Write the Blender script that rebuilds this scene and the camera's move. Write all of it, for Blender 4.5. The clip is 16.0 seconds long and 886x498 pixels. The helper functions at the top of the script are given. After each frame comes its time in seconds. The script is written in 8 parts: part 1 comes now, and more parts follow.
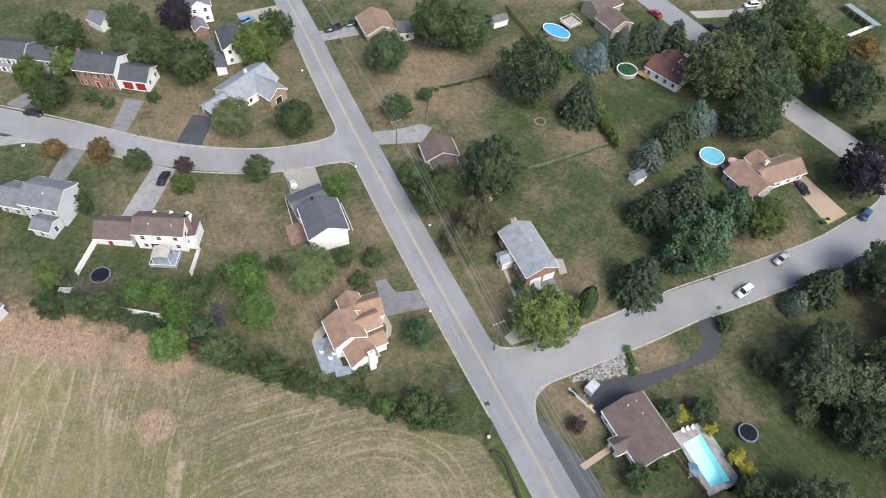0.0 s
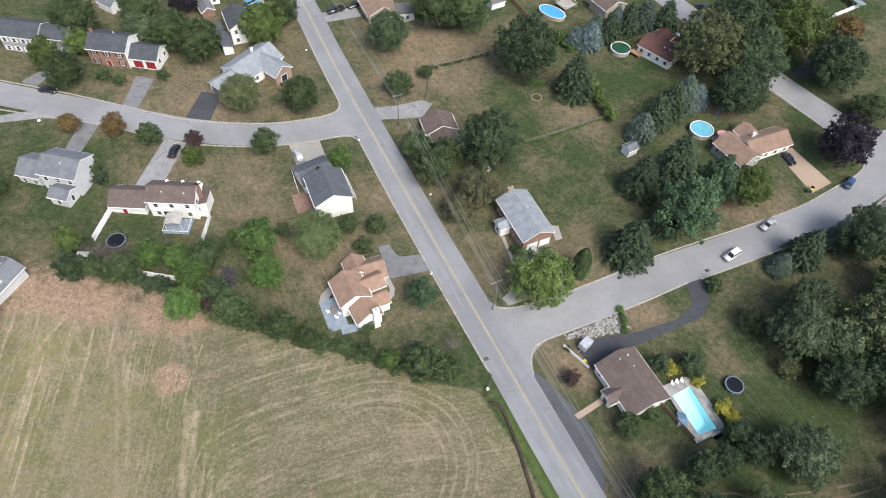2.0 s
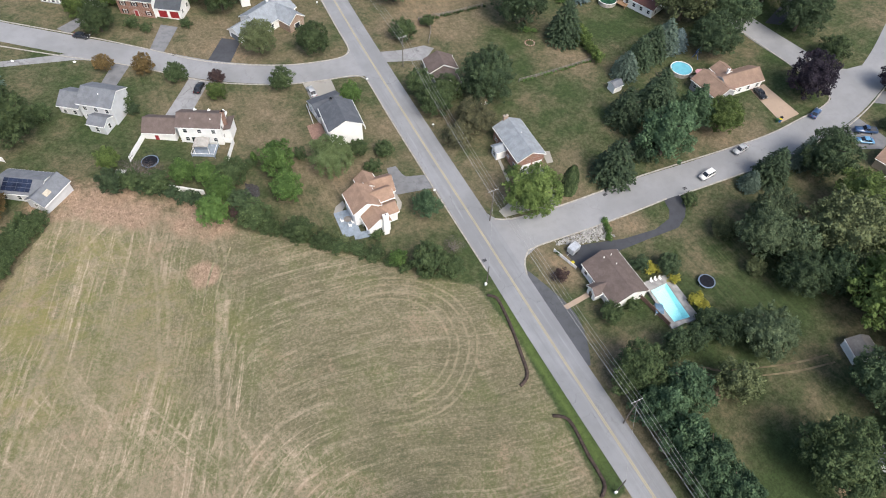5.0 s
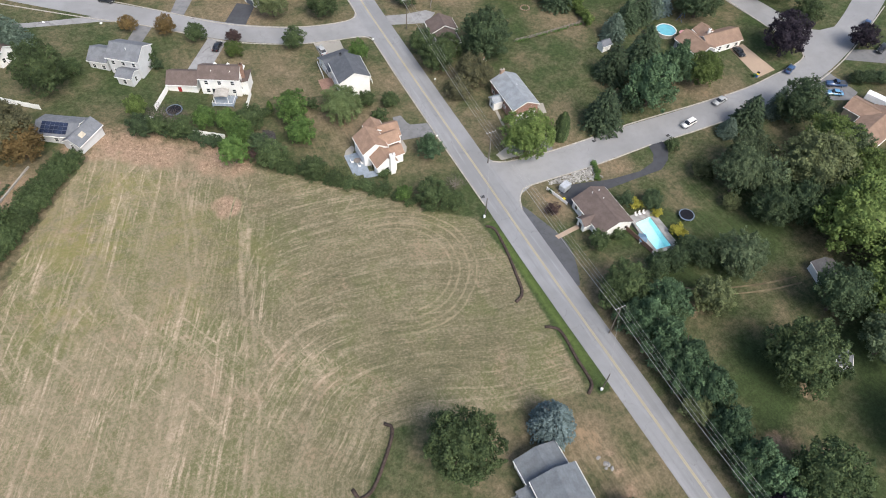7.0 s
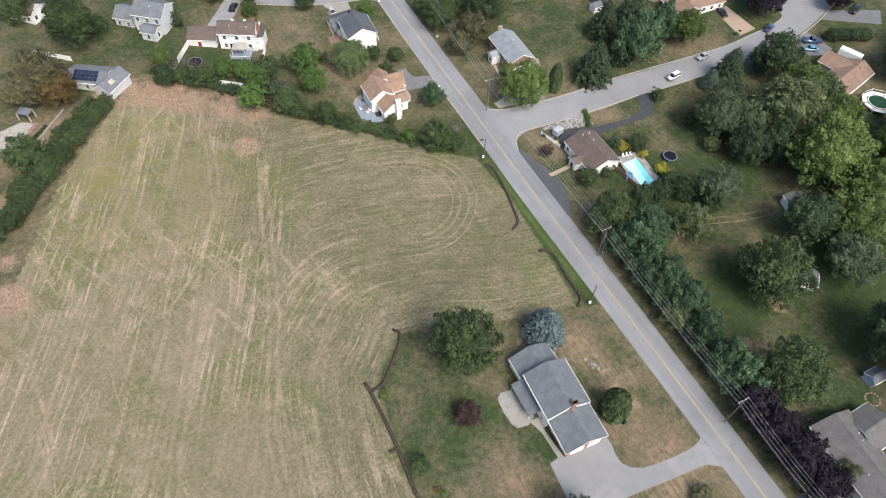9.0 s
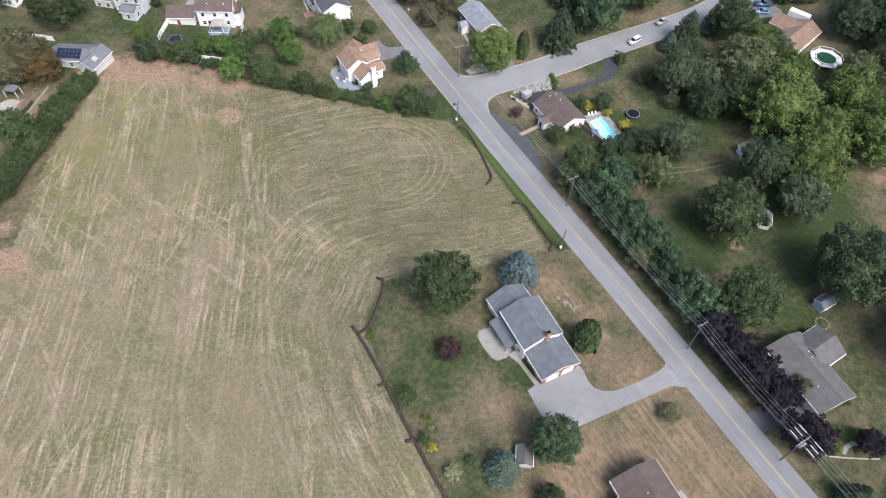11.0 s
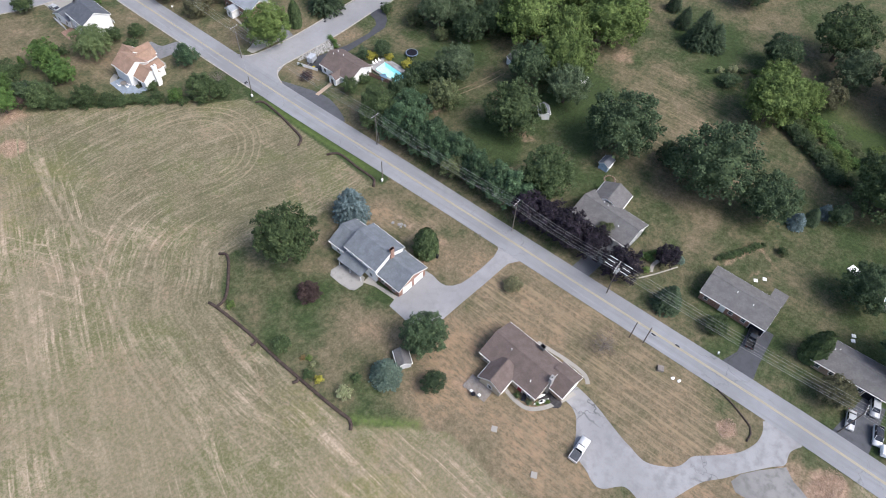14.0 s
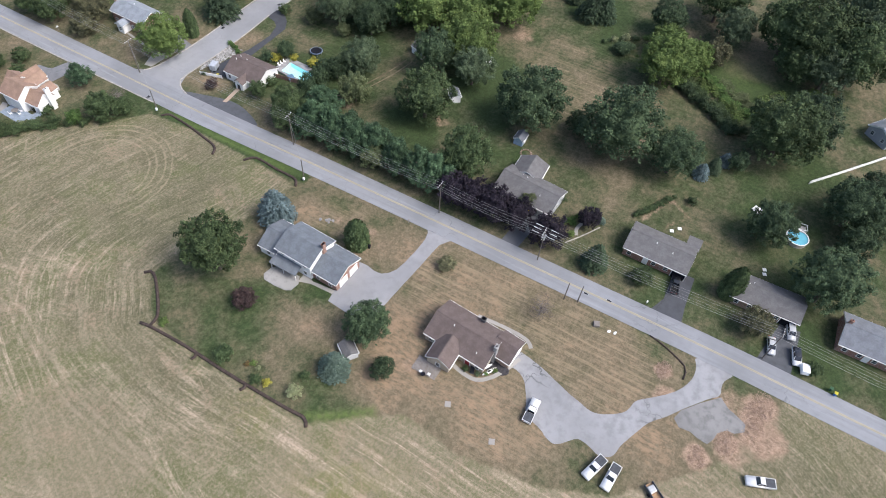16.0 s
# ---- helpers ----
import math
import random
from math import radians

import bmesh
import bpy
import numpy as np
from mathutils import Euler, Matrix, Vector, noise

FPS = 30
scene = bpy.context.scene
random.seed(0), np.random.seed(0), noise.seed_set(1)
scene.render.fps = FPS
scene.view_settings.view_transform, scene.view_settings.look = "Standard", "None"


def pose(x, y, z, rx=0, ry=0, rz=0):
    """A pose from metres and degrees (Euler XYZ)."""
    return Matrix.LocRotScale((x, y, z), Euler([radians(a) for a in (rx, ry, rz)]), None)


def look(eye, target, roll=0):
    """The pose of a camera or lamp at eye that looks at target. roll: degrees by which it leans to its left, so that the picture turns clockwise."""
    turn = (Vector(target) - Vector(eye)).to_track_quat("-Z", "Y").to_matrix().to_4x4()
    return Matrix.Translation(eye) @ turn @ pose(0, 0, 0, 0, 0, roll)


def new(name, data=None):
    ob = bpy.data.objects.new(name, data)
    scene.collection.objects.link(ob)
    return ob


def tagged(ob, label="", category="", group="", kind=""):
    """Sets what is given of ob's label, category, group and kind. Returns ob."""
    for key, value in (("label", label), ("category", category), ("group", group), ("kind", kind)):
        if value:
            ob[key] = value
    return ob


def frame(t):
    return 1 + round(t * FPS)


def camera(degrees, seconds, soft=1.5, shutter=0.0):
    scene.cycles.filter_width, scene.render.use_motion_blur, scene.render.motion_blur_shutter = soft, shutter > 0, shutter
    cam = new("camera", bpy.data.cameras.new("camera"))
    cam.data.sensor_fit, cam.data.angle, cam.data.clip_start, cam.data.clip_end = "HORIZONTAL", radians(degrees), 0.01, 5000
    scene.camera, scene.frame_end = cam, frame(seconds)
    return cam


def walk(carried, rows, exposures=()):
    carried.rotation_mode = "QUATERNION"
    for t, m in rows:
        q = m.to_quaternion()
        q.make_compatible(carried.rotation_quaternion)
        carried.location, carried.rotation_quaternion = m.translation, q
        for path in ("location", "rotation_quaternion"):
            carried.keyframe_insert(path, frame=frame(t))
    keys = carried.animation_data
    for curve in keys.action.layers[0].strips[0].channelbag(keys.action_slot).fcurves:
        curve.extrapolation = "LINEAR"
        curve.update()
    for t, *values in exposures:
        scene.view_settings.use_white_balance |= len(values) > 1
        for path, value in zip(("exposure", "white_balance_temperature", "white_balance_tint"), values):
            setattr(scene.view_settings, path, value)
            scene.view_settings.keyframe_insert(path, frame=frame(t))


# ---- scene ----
cam = camera(68.2, 16.0, soft=1.0)
PATH = [
    (0, (0.11, -0.306, 120.099), (0.668, 0.752, 118.497), 3.38),
    (0.5, (-0.6, -1.927, 120.305), (-0.043, -0.869, 118.702), 3.27),
    (1, (-1.48, -3.721, 120.571), (-0.924, -2.665, 118.967), 3.22),
    (1.5, (-2.744, -6.07, 120.816), (-2.188, -5.016, 119.21), 3.21),
    (2, (-4.192, -8.88, 121.008), (-3.635, -7.828, 119.401), 3.20),
    (2.5, (-5.801, -12.035, 121.123), (-5.243, -10.982, 119.516), 3.22),
    (3, (-7.601, -15.672, 121.202), (-7.042, -14.619, 119.596), 3.20),
    (3.5, (-9.482, -19.526, 121.238), (-8.923, -18.472, 119.633), 3.10),
    (4, (-11.527, -23.567, 121.327), (-10.968, -22.512, 119.723), 3.02),
    (4.5, (-13.451, -27.293, 121.436), (-12.894, -26.241, 119.829), 2.89),
    (5, (-15.64, -31.518, 121.749), (-15.083, -30.467, 120.141), 2.85),
    (5.5, (-17.911, -35.866, 122.085), (-17.355, -34.817, 120.476), 2.81),
    (6, (-20.252, -40.326, 122.436), (-19.696, -39.278, 120.827), 2.77),
    (6.5, (-23.181, -45.24, 122.928), (-22.619, -44.189, 121.321), 2.92),
    (7, (-25.545, -50.013, 123.118), (-24.983, -48.961, 121.512), 2.83),
    (7.5, (-27.931, -54.886, 123.337), (-27.37, -53.833, 121.732), 2.74),
    (8, (-30.499, -59.565, 123.554), (-29.937, -58.513, 121.948), 2.72),
    (8.5, (-33.014, -64.266, 123.876), (-32.452, -63.215, 122.27), 2.72),
    (9, (-35.177, -68.669, 124.24), (-34.617, -67.62, 122.632), 2.76),
    (9.5, (-36.746, -72.382, 124.686), (-36.183, -71.341, 123.073), 2.65),
    (10, (-38.283, -75.637, 124.926), (-37.706, -74.605, 123.313), 2.73),
    (10.5, (-39.592, -78.426, 125.1), (-38.998, -77.403, 123.487), 2.82),
    (11, (-40.832, -80.963, 125.209), (-40.225, -79.949, 123.596), 2.86),
    (11.5, (-41.945, -84.27, 124.656), (-41.333, -83.247, 123.05), 2.63),
    (12, (-43.534, -87.25, 124.776), (-42.922, -86.225, 123.17), 2.51),
    (12.1, (-43.907, -87.795, 124.857), (-43.29, -86.774, 123.252), 2.53),
    (12.2, (-44.28, -88.341, 124.939), (-43.628, -87.34, 123.334), 2.66),
    (12.3, (-44.653, -88.886, 125.02), (-43.911, -87.948, 123.418), 3.02),
    (12.4, (-45.026, -89.432, 125.102), (-44.197, -88.565, 123.501), 3.38),
    (12.5, (-45.4, -89.978, 125.183), (-44.538, -89.141, 123.584), 3.52),
    (13, (-47.394, -92.342, 125.286), (-46.532, -91.511, 123.685), 3.51),
    (13.5, (-49.202, -94.489, 125.301), (-48.342, -93.659, 123.697), 3.47),
    (13.7, (-49.961, -95.315, 125.423), (-49.101, -94.485, 123.819), 3.47),
    (13.8, (-50.34, -95.728, 125.484), (-49.473, -94.905, 123.88), 3.50),
    (13.9, (-50.72, -96.142, 125.545), (-49.82, -95.352, 123.942), 3.66),
    (14, (-51.099, -96.555, 125.606), (-50.132, -95.844, 124.006), 4.02),
    (14.1, (-51.407, -96.63, 125.561), (-50.398, -95.974, 123.964), 4.33),
    (14.2, (-51.715, -96.705, 125.517), (-50.684, -96.081, 123.92), 4.50),
    (14.3, (-52.022, -96.78, 125.472), (-50.987, -96.163, 123.876), 4.53),
    (14.5, (-52.637, -96.93, 125.383), (-51.602, -96.313, 123.787), 4.53),
    (15, (-53.669, -97.192, 125.165), (-52.629, -96.58, 123.571), 4.83),
    (15.5, (-54.385, -97.526, 124.911), (-53.343, -96.914, 123.318), 4.91),
    (15.6, (-54.535, -97.6, 124.913), (-53.492, -96.988, 123.32), 4.91),
    (15.7, (-54.684, -97.674, 124.915), (-53.64, -97.064, 123.322), 4.92),
    (15.8, (-54.834, -97.747, 124.917), (-53.783, -97.148, 123.324), 4.94),
    (15.9, (-54.983, -97.821, 124.919), (-53.911, -97.255, 123.328), 5.02),
    (16, (-55.133, -97.895, 124.921), (-54.038, -97.368, 123.333), 5.12),
]
walk(cam, [(t, look(eye, target, roll)) for t, eye, target, roll in PATH], [(0.0, 1.05, 6520, 9), (4.0, 1.04, 6600, 9), (7.0, 1.02, 6680, 9), (9.0, 1.02, 6680, 9), (11.5, 1.04, 6300, 12), (16.0, 1.07, 6250, 12)])

# ---- light ----
SUN_EL, SUN_AZ = radians(52), radians(172)      # azimuth clockwise from +y
world = bpy.data.worlds.new("overcast_sky")
scene.world = world
world.use_nodes = True
wn = world.node_tree
sky = wn.nodes.new("ShaderNodeTexSky")
sky.sky_type, sky.sun_disc, sky.sun_elevation, sky.sun_rotation = "NISHITA", False, SUN_EL, SUN_AZ
sky.air_density, sky.dust_density, sky.ozone_density = 1.0, 3.2, 1.0
wn.links.new(sky.outputs[0], wn.nodes["Background"].inputs[0])
wn.nodes["Background"].inputs[1].default_value = 0.122
sun = new("sun", bpy.data.lights.new("sun", "SUN"))
sun.data.energy, sun.data.angle, sun.data.color = 1.85, radians(30), (1.0, 0.97, 0.91)
sun.matrix_world = look((math.sin(SUN_AZ) * math.cos(SUN_EL) * 300, math.cos(SUN_AZ) * math.cos(SUN_EL) * 300, math.sin(SUN_EL) * 300), (0, 0, 0))


# ---- materials ----
class Net:
    """Short hand for a material's nodes."""

    def __init__(self, name, rough=0.8, metal=0.0):
        self.m = bpy.data.materials.new(name)
        self.m.use_nodes = True
        self.t = self.m.node_tree
        self.b = self.t.nodes["Principled BSDF"]
        self.b.inputs["Roughness"].default_value = rough
        self.b.inputs["Metallic"].default_value = metal
        self.geo = self.t.nodes.new("ShaderNodeNewGeometry")
        self.obj = self.t.nodes.new("ShaderNodeTexCoord").outputs["Object"]
        self.info = self.t.nodes.new("ShaderNodeObjectInfo")

    def put(self, socket, v):
        if isinstance(v, bpy.types.NodeSocket):
            self.t.links.new(v, socket)
        elif isinstance(v, (tuple, list)):
            socket.default_value = (*v, 1.0) if len(v) == 3 and len(socket.default_value) == 4 else v
        else:
            socket.default_value = v

    def math(self, op, a, b=0.0, clamp=False):
        n = self.t.nodes.new("ShaderNodeMath")
        n.operation, n.use_clamp = op, clamp
        self.put(n.inputs[0], a), self.put(n.inputs[1], b)
        return n.outputs[0]

    def ramp(self, v, a, b, lo=0.0, hi=1.0):
        n = self.t.nodes.new("ShaderNodeMapRange")
        n.interpolation_type = "SMOOTHSTEP"
        for k, x in enumerate((v, a, b, lo, hi)):
            self.put(n.inputs[k], x)
        return n.outputs[0]

    def mix(self, f, a, b, how="MIX"):
        n = self.t.nodes.new("ShaderNodeMix")
        n.data_type, n.blend_type = "RGBA", how
        self.put(n.inputs["Factor"], f)
        self.put(n.inputs[6], a), self.put(n.inputs[7], b)
        return n.outputs[2]

    def scaled(self, v, s):
        n = self.t.nodes.new("ShaderNodeVectorMath")
        n.operation = "MULTIPLY"
        self.put(n.inputs[0], v)
        n.inputs[1].default_value = s
        return n.outputs[0]

    def noise(self, scale, detail=3.0, v=None, rough=0.55, warp=0.0):
        n = self.t.nodes.new("ShaderNodeTexNoise")
        self.put(n.inputs["Vector"], v or self.obj)
        n.inputs["Scale"].default_value, n.inputs["Detail"].default_value = scale, detail
        n.inputs["Roughness"].default_value, n.inputs["Distortion"].default_value = rough, warp
        return n.outputs[0]

    def attr(self, name):
        n = self.t.nodes.new("ShaderNodeAttribute")
        n.attribute_name = name
        return n.outputs["Fac"]

    def bump(self, h, strength=0.4, dist=0.05):
        n = self.t.nodes.new("ShaderNodeBump")
        n.inputs["Strength"].default_value, n.inputs["Distance"].default_value = strength, dist
        self.put(n.inputs["Height"], h)
        self.t.links.new(n.outputs[0], self.b.inputs["Normal"])

    def colour(self, c):
        self.put(self.b.inputs["Base Color"], c)
        return self.m


def plain(name, c, rough=0.7, metal=0.0, var=0.18, scale=1.5, fine=14.0, bump=0.15):
    """A surface with stains, grain and a little relief."""
    n = Net(name, rough, metal)
    n.b.inputs["Specular IOR Level"].default_value = 0.3 if max(c) > 0.03 else 0.05
    dark, light = tuple(x * (1 - var) for x in c), tuple(min(1, x * (1 + var)) for x in c)
    col = n.mix(n.ramp(n.noise(scale, 4), 0.3, 0.7), dark, light)
    g = n.noise(fine, 2)
    col = n.mix(n.ramp(g, 0.3, 0.75, 0.0, 0.3), col, tuple(x * (1 - 1.6 * var) for x in c))
    n.bump(g, bump, 0.02)
    return n.colour(col)


def leaves(name, a, b, dark=0.72):
    """Foliage: each clump its own shade, each plant its own tone."""
    n = Net(name, 0.75)
    n.b.inputs["Specular IOR Level"].default_value = 0.2
    cool = (0.95, 1.0, 1.1)
    a, b = tuple(x * 0.93 * k for x, k in zip(a, cool)), tuple(x * 0.93 * k for x, k in zip(b, cool))
    col = n.mix(n.geo.outputs["Random Per Island"], a, b)
    col = n.mix(n.ramp(n.noise(5.0, 3), 0.35, 0.7), tuple(x * dark for x in a), col)
    tone = n.math("MULTIPLY_ADD", n.info.outputs["Random"], 0.45)
    tone.node.inputs[2].default_value = 0.78
    hsv = n.t.nodes.new("ShaderNodeHueSaturation")
    n.put(hsv.inputs["Color"], col), n.put(hsv.inputs["Value"], tone)
    hsv.inputs["Hue"].default_value = 0.5
    col = hsv.outputs[0]
    n.colour(col)
    thin = n.t.nodes.new("ShaderNodeBsdfTranslucent")
    n.put(thin.inputs[0], col)
    both = n.t.nodes.new("ShaderNodeMixShader")
    both.inputs[0].default_value = 0.16
    n.t.links.new(n.b.outputs[0], both.inputs[1]), n.t.links.new(thin.outputs[0], both.inputs[2])
    n.t.links.new(both.outputs[0], n.t.nodes["Material Output"].inputs[0])
    return n.m


def shingles(name, c):
    """Asphalt shingles: courses, blotches and streaks that run down the slope."""
    n = Net(name, 0.95)
    n.b.inputs["Specular IOR Level"].default_value = 0.2
    blotch = n.noise(0.7, 4)
    tabs = n.noise(1.0, 2, n.scaled(n.obj, (3.0, 3.0, 7.0)))
    col = n.mix(n.ramp(blotch, 0.3, 0.7), tuple(x * 0.84 for x in c), tuple(x * 1.1 for x in c))
    col = n.mix(n.ramp(tabs, 0.35, 0.7, 0, 0.35), col, tuple(x * 0.62 for x in c))
    streak = n.noise(0.35, 3, n.scaled(n.obj, (6.0, 0.6, 0.6)))
    col = n.mix(n.ramp(streak, 0.52, 0.75, 0, 0.3), col, tuple(x * 0.7 for x in c))
    n.bump(tabs, 0.5, 0.03)
    return n.colour(col)


def siding(name, c, course=0.2):
    """Lap siding: level shadow lines painted into the colour as well as the relief, faint dirt."""
    n = Net(name, 0.6)
    sep = n.t.nodes.new("ShaderNodeSeparateXYZ")
    n.put(sep.inputs[0], n.obj)
    lap = n.math("FRACT", n.math("DIVIDE", sep.outputs[2], course))
    col = n.mix(n.ramp(n.noise(0.5, 4), 0.35, 0.7), tuple(x * 0.9 for x in c), c)
    col = n.mix(n.ramp(lap, 0.84, 1.0, 0, 0.35), col, tuple(x * 0.55 for x in c))
    n.bump(lap, 0.5, 0.03)
    return n.colour(col)


def brickwork(name, a, b, mortar):
    n = Net(name, 0.9)
    sep = n.t.nodes.new("ShaderNodeSeparateXYZ")
    n.put(sep.inputs[0], n.obj)
    run = n.math("ADD", sep.outputs[0], sep.outputs[1])
    join = n.t.nodes.new("ShaderNodeCombineXYZ")
    n.put(join.inputs[0], run), n.put(join.inputs[1], sep.outputs[2])
    br = n.t.nodes.new("ShaderNodeTexBrick")
    n.put(br.inputs["Vector"], join.outputs[0])
    n.put(br.inputs["Color1"], a), n.put(br.inputs["Color2"], b), n.put(br.inputs["Mortar"], mortar)
    br.inputs["Scale"].default_value, br.inputs["Brick Width"].default_value = 1.0, 0.22
    br.inputs["Row Height"].default_value, br.inputs["Mortar Size"].default_value = 0.075, 0.008
    col = n.mix(n.ramp(n.noise(0.8, 3), 0.3, 0.7, 0, 0.35), br.outputs[0], tuple(x * 0.6 for x in a))
    n.bump(br.outputs[1], 0.3, -0.01)
    return n.colour(col)


def glassy(name, c=(0.02, 0.025, 0.03), rough=0.08, vary=1.8):
    n = Net(name, rough)
    n.b.inputs["Specular IOR Level"].default_value = 0.6
    return n.colour(n.mix(n.ramp(n.noise(0.8, 2), 0.3, 0.7), c, tuple(x * vary for x in c)))


def paved(name, c, crack=0.35, streak=0.12, gap=0.012, run=None):
    """Asphalt or concrete: aggregate, patches, tyre tracks along the way and cracks."""
    n = Net(name, 0.95)
    n.b.inputs["Specular IOR Level"].default_value = 0.25
    big, mid, grit = n.noise(0.07, 4), n.noise(0.6, 4), n.noise(9.0, 3)
    col = n.mix(n.ramp(big, 0.3, 0.7), tuple(x * 0.86 for x in c), tuple(x * 1.08 for x in c))
    col = n.mix(n.ramp(mid, 0.4, 0.75, 0, streak * 2), col, tuple(x * 0.72 for x in c))
    if run:
        lane = n.noise(1.0, 4, n.scaled(n.obj, run), 0.6)
        col = n.mix(n.ramp(lane, 0.5, 0.68, 0, 0.5), col, tuple(x * 0.78 for x in c))
        col = n.mix(n.ramp(lane, 0.46, 0.3, 0, 0.6), col, tuple(x * 1.2 for x in c))
    vor = n.t.nodes.new("ShaderNodeTexVoronoi")
    vor.feature = "DISTANCE_TO_EDGE"
    vor.inputs["Scale"].default_value = 0.16
    bent = n.t.nodes.new("ShaderNodeVectorMath")
    warp = n.t.nodes.new("ShaderNodeTexNoise")
    warp.inputs["Scale"].default_value, warp.inputs["Detail"].default_value = 0.5, 4
    n.put(warp.inputs["Vector"], n.obj)
    bent.operation = "MULTIPLY_ADD"
    n.put(bent.inputs[0], warp.outputs["Color"])
    bent.inputs[1].default_value = (4, 4, 0)
    n.put(bent.inputs[2], n.obj)
    n.put(vor.inputs["Vector"], bent.outputs[0])
    line = n.ramp(vor.outputs[0], 0.0, gap, crack, 0.0)
    line = n.math("MULTIPLY", line, n.ramp(n.noise(0.05, 2), 0.45, 0.6))
    col = n.mix(line, col, tuple(x * 0.3 for x in c))
    col = n.mix(n.ramp(grit, 0.4, 0.8, 0, 0.25), col, tuple(x * 0.7 for x in c))
    n.bump(grit, 0.25, 0.02)
    return n.colour(col)


def paint(name, c, rough=0.28, metal=0.0):
    n = Net(name, rough, metal)
    n.b.inputs["Coat Weight"].default_value = 0.4
    return n.colour(n.mix(n.ramp(n.noise(2.0, 3), 0.4, 0.8), c, tuple(x * 0.85 for x in c)))


def grass_and_field():
    """Lawns, the mown hay field with its swaths, and bare earth, by the masks laid on the ground."""
    n = Net("grass", 0.95)
    n.b.inputs["Specular IOR Level"].default_value = 0.1
    field, dry, dirt, sd, sv = (n.attr(k) for k in ("field", "dry", "dirt", "rounds", "rows"))
    n1, n2, n3, n4 = n.noise(0.035, 4), n.noise(0.16, 5, rough=0.65), n.noise(0.9, 5, rough=0.7), n.noise(5.0, 3, rough=0.7)
    # lawns
    d = n.math("ADD", dry, n.math("MULTIPLY_ADD", n1, 1.1))
    d.node.inputs[1].links[0].from_node.inputs[2].default_value = -0.55
    d = n.math("ADD", d, n.math("SUBTRACT", n.math("MULTIPLY", n2, 1.0), 0.5))
    d = n.math("ADD", d, n.math("SUBTRACT", n.math("MULTIPLY", n3, 0.5), 0.25))
    tuft = n.math("ADD", n.math("MULTIPLY", n3, 0.5), n.math("MULTIPLY", n.noise(2.6, 4, rough=0.7), 0.5))
    green = n.mix(n.ramp(tuft, 0.36, 0.64), LAWN_DARK, LAWN)
    tan = n.mix(n.ramp(tuft, 0.36, 0.64), DRY_DARK, DRY)
    lawn = n.mix(n.ramp(d, 0.18, 0.86), green, tan)
    parched = n.math("MULTIPLY", n.ramp(d, 0.72, 1.08), n.ramp(n.noise(1.2, 5, n.scaled(n.obj, (1.0, 0.35, 1.0)), 0.75), 0.4, 0.62))
    lawn = n.mix(n.math("MULTIPLY", parched, 0.92), lawn, (0.275, 0.19, 0.124))
    along = n.noise(1.0, 5, n.scaled(n.obj, (1.25, 0.05, 0)), 0.62)
    band = n.math("MULTIPLY", n.ramp(along, 0.44, 0.6), n.ramp(n.noise(0.9, 4, n.scaled(n.obj, (1.0, 0.2, 0)), 0.7), 0.35, 0.62, 0.2, 1.0))
    lawn = n.mix(n.math("MULTIPLY", band, n.math("MULTIPLY", n.attr("mown"), n.ramp(d, 0.2, 0.75, 0.35, 1.0))), lawn, n.mix(0.75, lawn, (0.3, 0.228, 0.148)))
    lawn = n.mix(n.ramp(n.noise(2.2, 5, rough=0.8), 0.5, 0.72, 0, 0.24), lawn, n.mix(1.0, lawn, (0.6, 0.62, 0.58), "MULTIPLY"))
    # swaths of the field: rounds along its edges, straight rows within
    wob = n.math("MULTIPLY", n.math("SUBTRACT", n.noise(0.05, 4), 0.5), 22.0)
    inner = n.ramp(n.math("ADD", n.attr("turning"), wob), 6.0, -6.0)
    sep = n.t.nodes.new("ShaderNodeSeparateXYZ")
    n.put(sep.inputs[0], n.obj)

    def streaks(path, across, along, detail):
        v = n.t.nodes.new("ShaderNodeCombineXYZ")
        bent = n.math("ADD", path, n.math("MULTIPLY", n.noise(0.06, 2), 2.0))
        n.put(v.inputs[0], n.math("MULTIPLY", bent, across))
        n.put(v.inputs[1], n.math("MULTIPLY", sep.outputs[0], along))
        n.put(v.inputs[2], n.math("MULTIPLY", sep.outputs[1], along))
        return n.noise(1.0, detail, v.outputs[0], 0.62)

    def either(a, b):
        k = n.t.nodes.new("ShaderNodeMix")
        n.put(k.inputs[0], inner), n.put(k.inputs[2], a), n.put(k.inputs[3], b)
        return k.outputs[0]

    wide = either(streaks(sd, 0.45, 0.04, 2), streaks(sv, 0.34, 0.03, 2))
    fine = either(streaks(sd, 1.7, 0.16, 3), streaks(sv, 1.6, 0.14, 3))
    thin = either(streaks(sd, 4.2, 0.55, 3), streaks(sv, 4.2, 0.5, 3))
    cross = streaks(n.attr("across"), 1.1, 0.12, 3)
    grain = n.math("ADD", n.math("MULTIPLY", n.noise(1.7, 5, rough=0.75), 0.6), n.math("MULTIPLY", n4, 0.4))
    f = n.math("MULTIPLY", grain, 0.5)
    for term, k in ((wide, 0.1), (fine, 0.22), (thin, 0.34), (cross, 0.16), (n2, 0.24), (n1, 0.28)):
        f = n.math("ADD", f, n.math("MULTIPLY", term, k))
    f = n.math("ADD", f, n.math("MULTIPLY", n.math("MAXIMUM", n.ramp(sep.outputs[0], -22.0, -75.0), n.math("MULTIPLY", n.ramp(sep.outputs[0], 20.0, -25.0), n.ramp(sep.outputs[1], -35.0, -85.0))), 0.44))
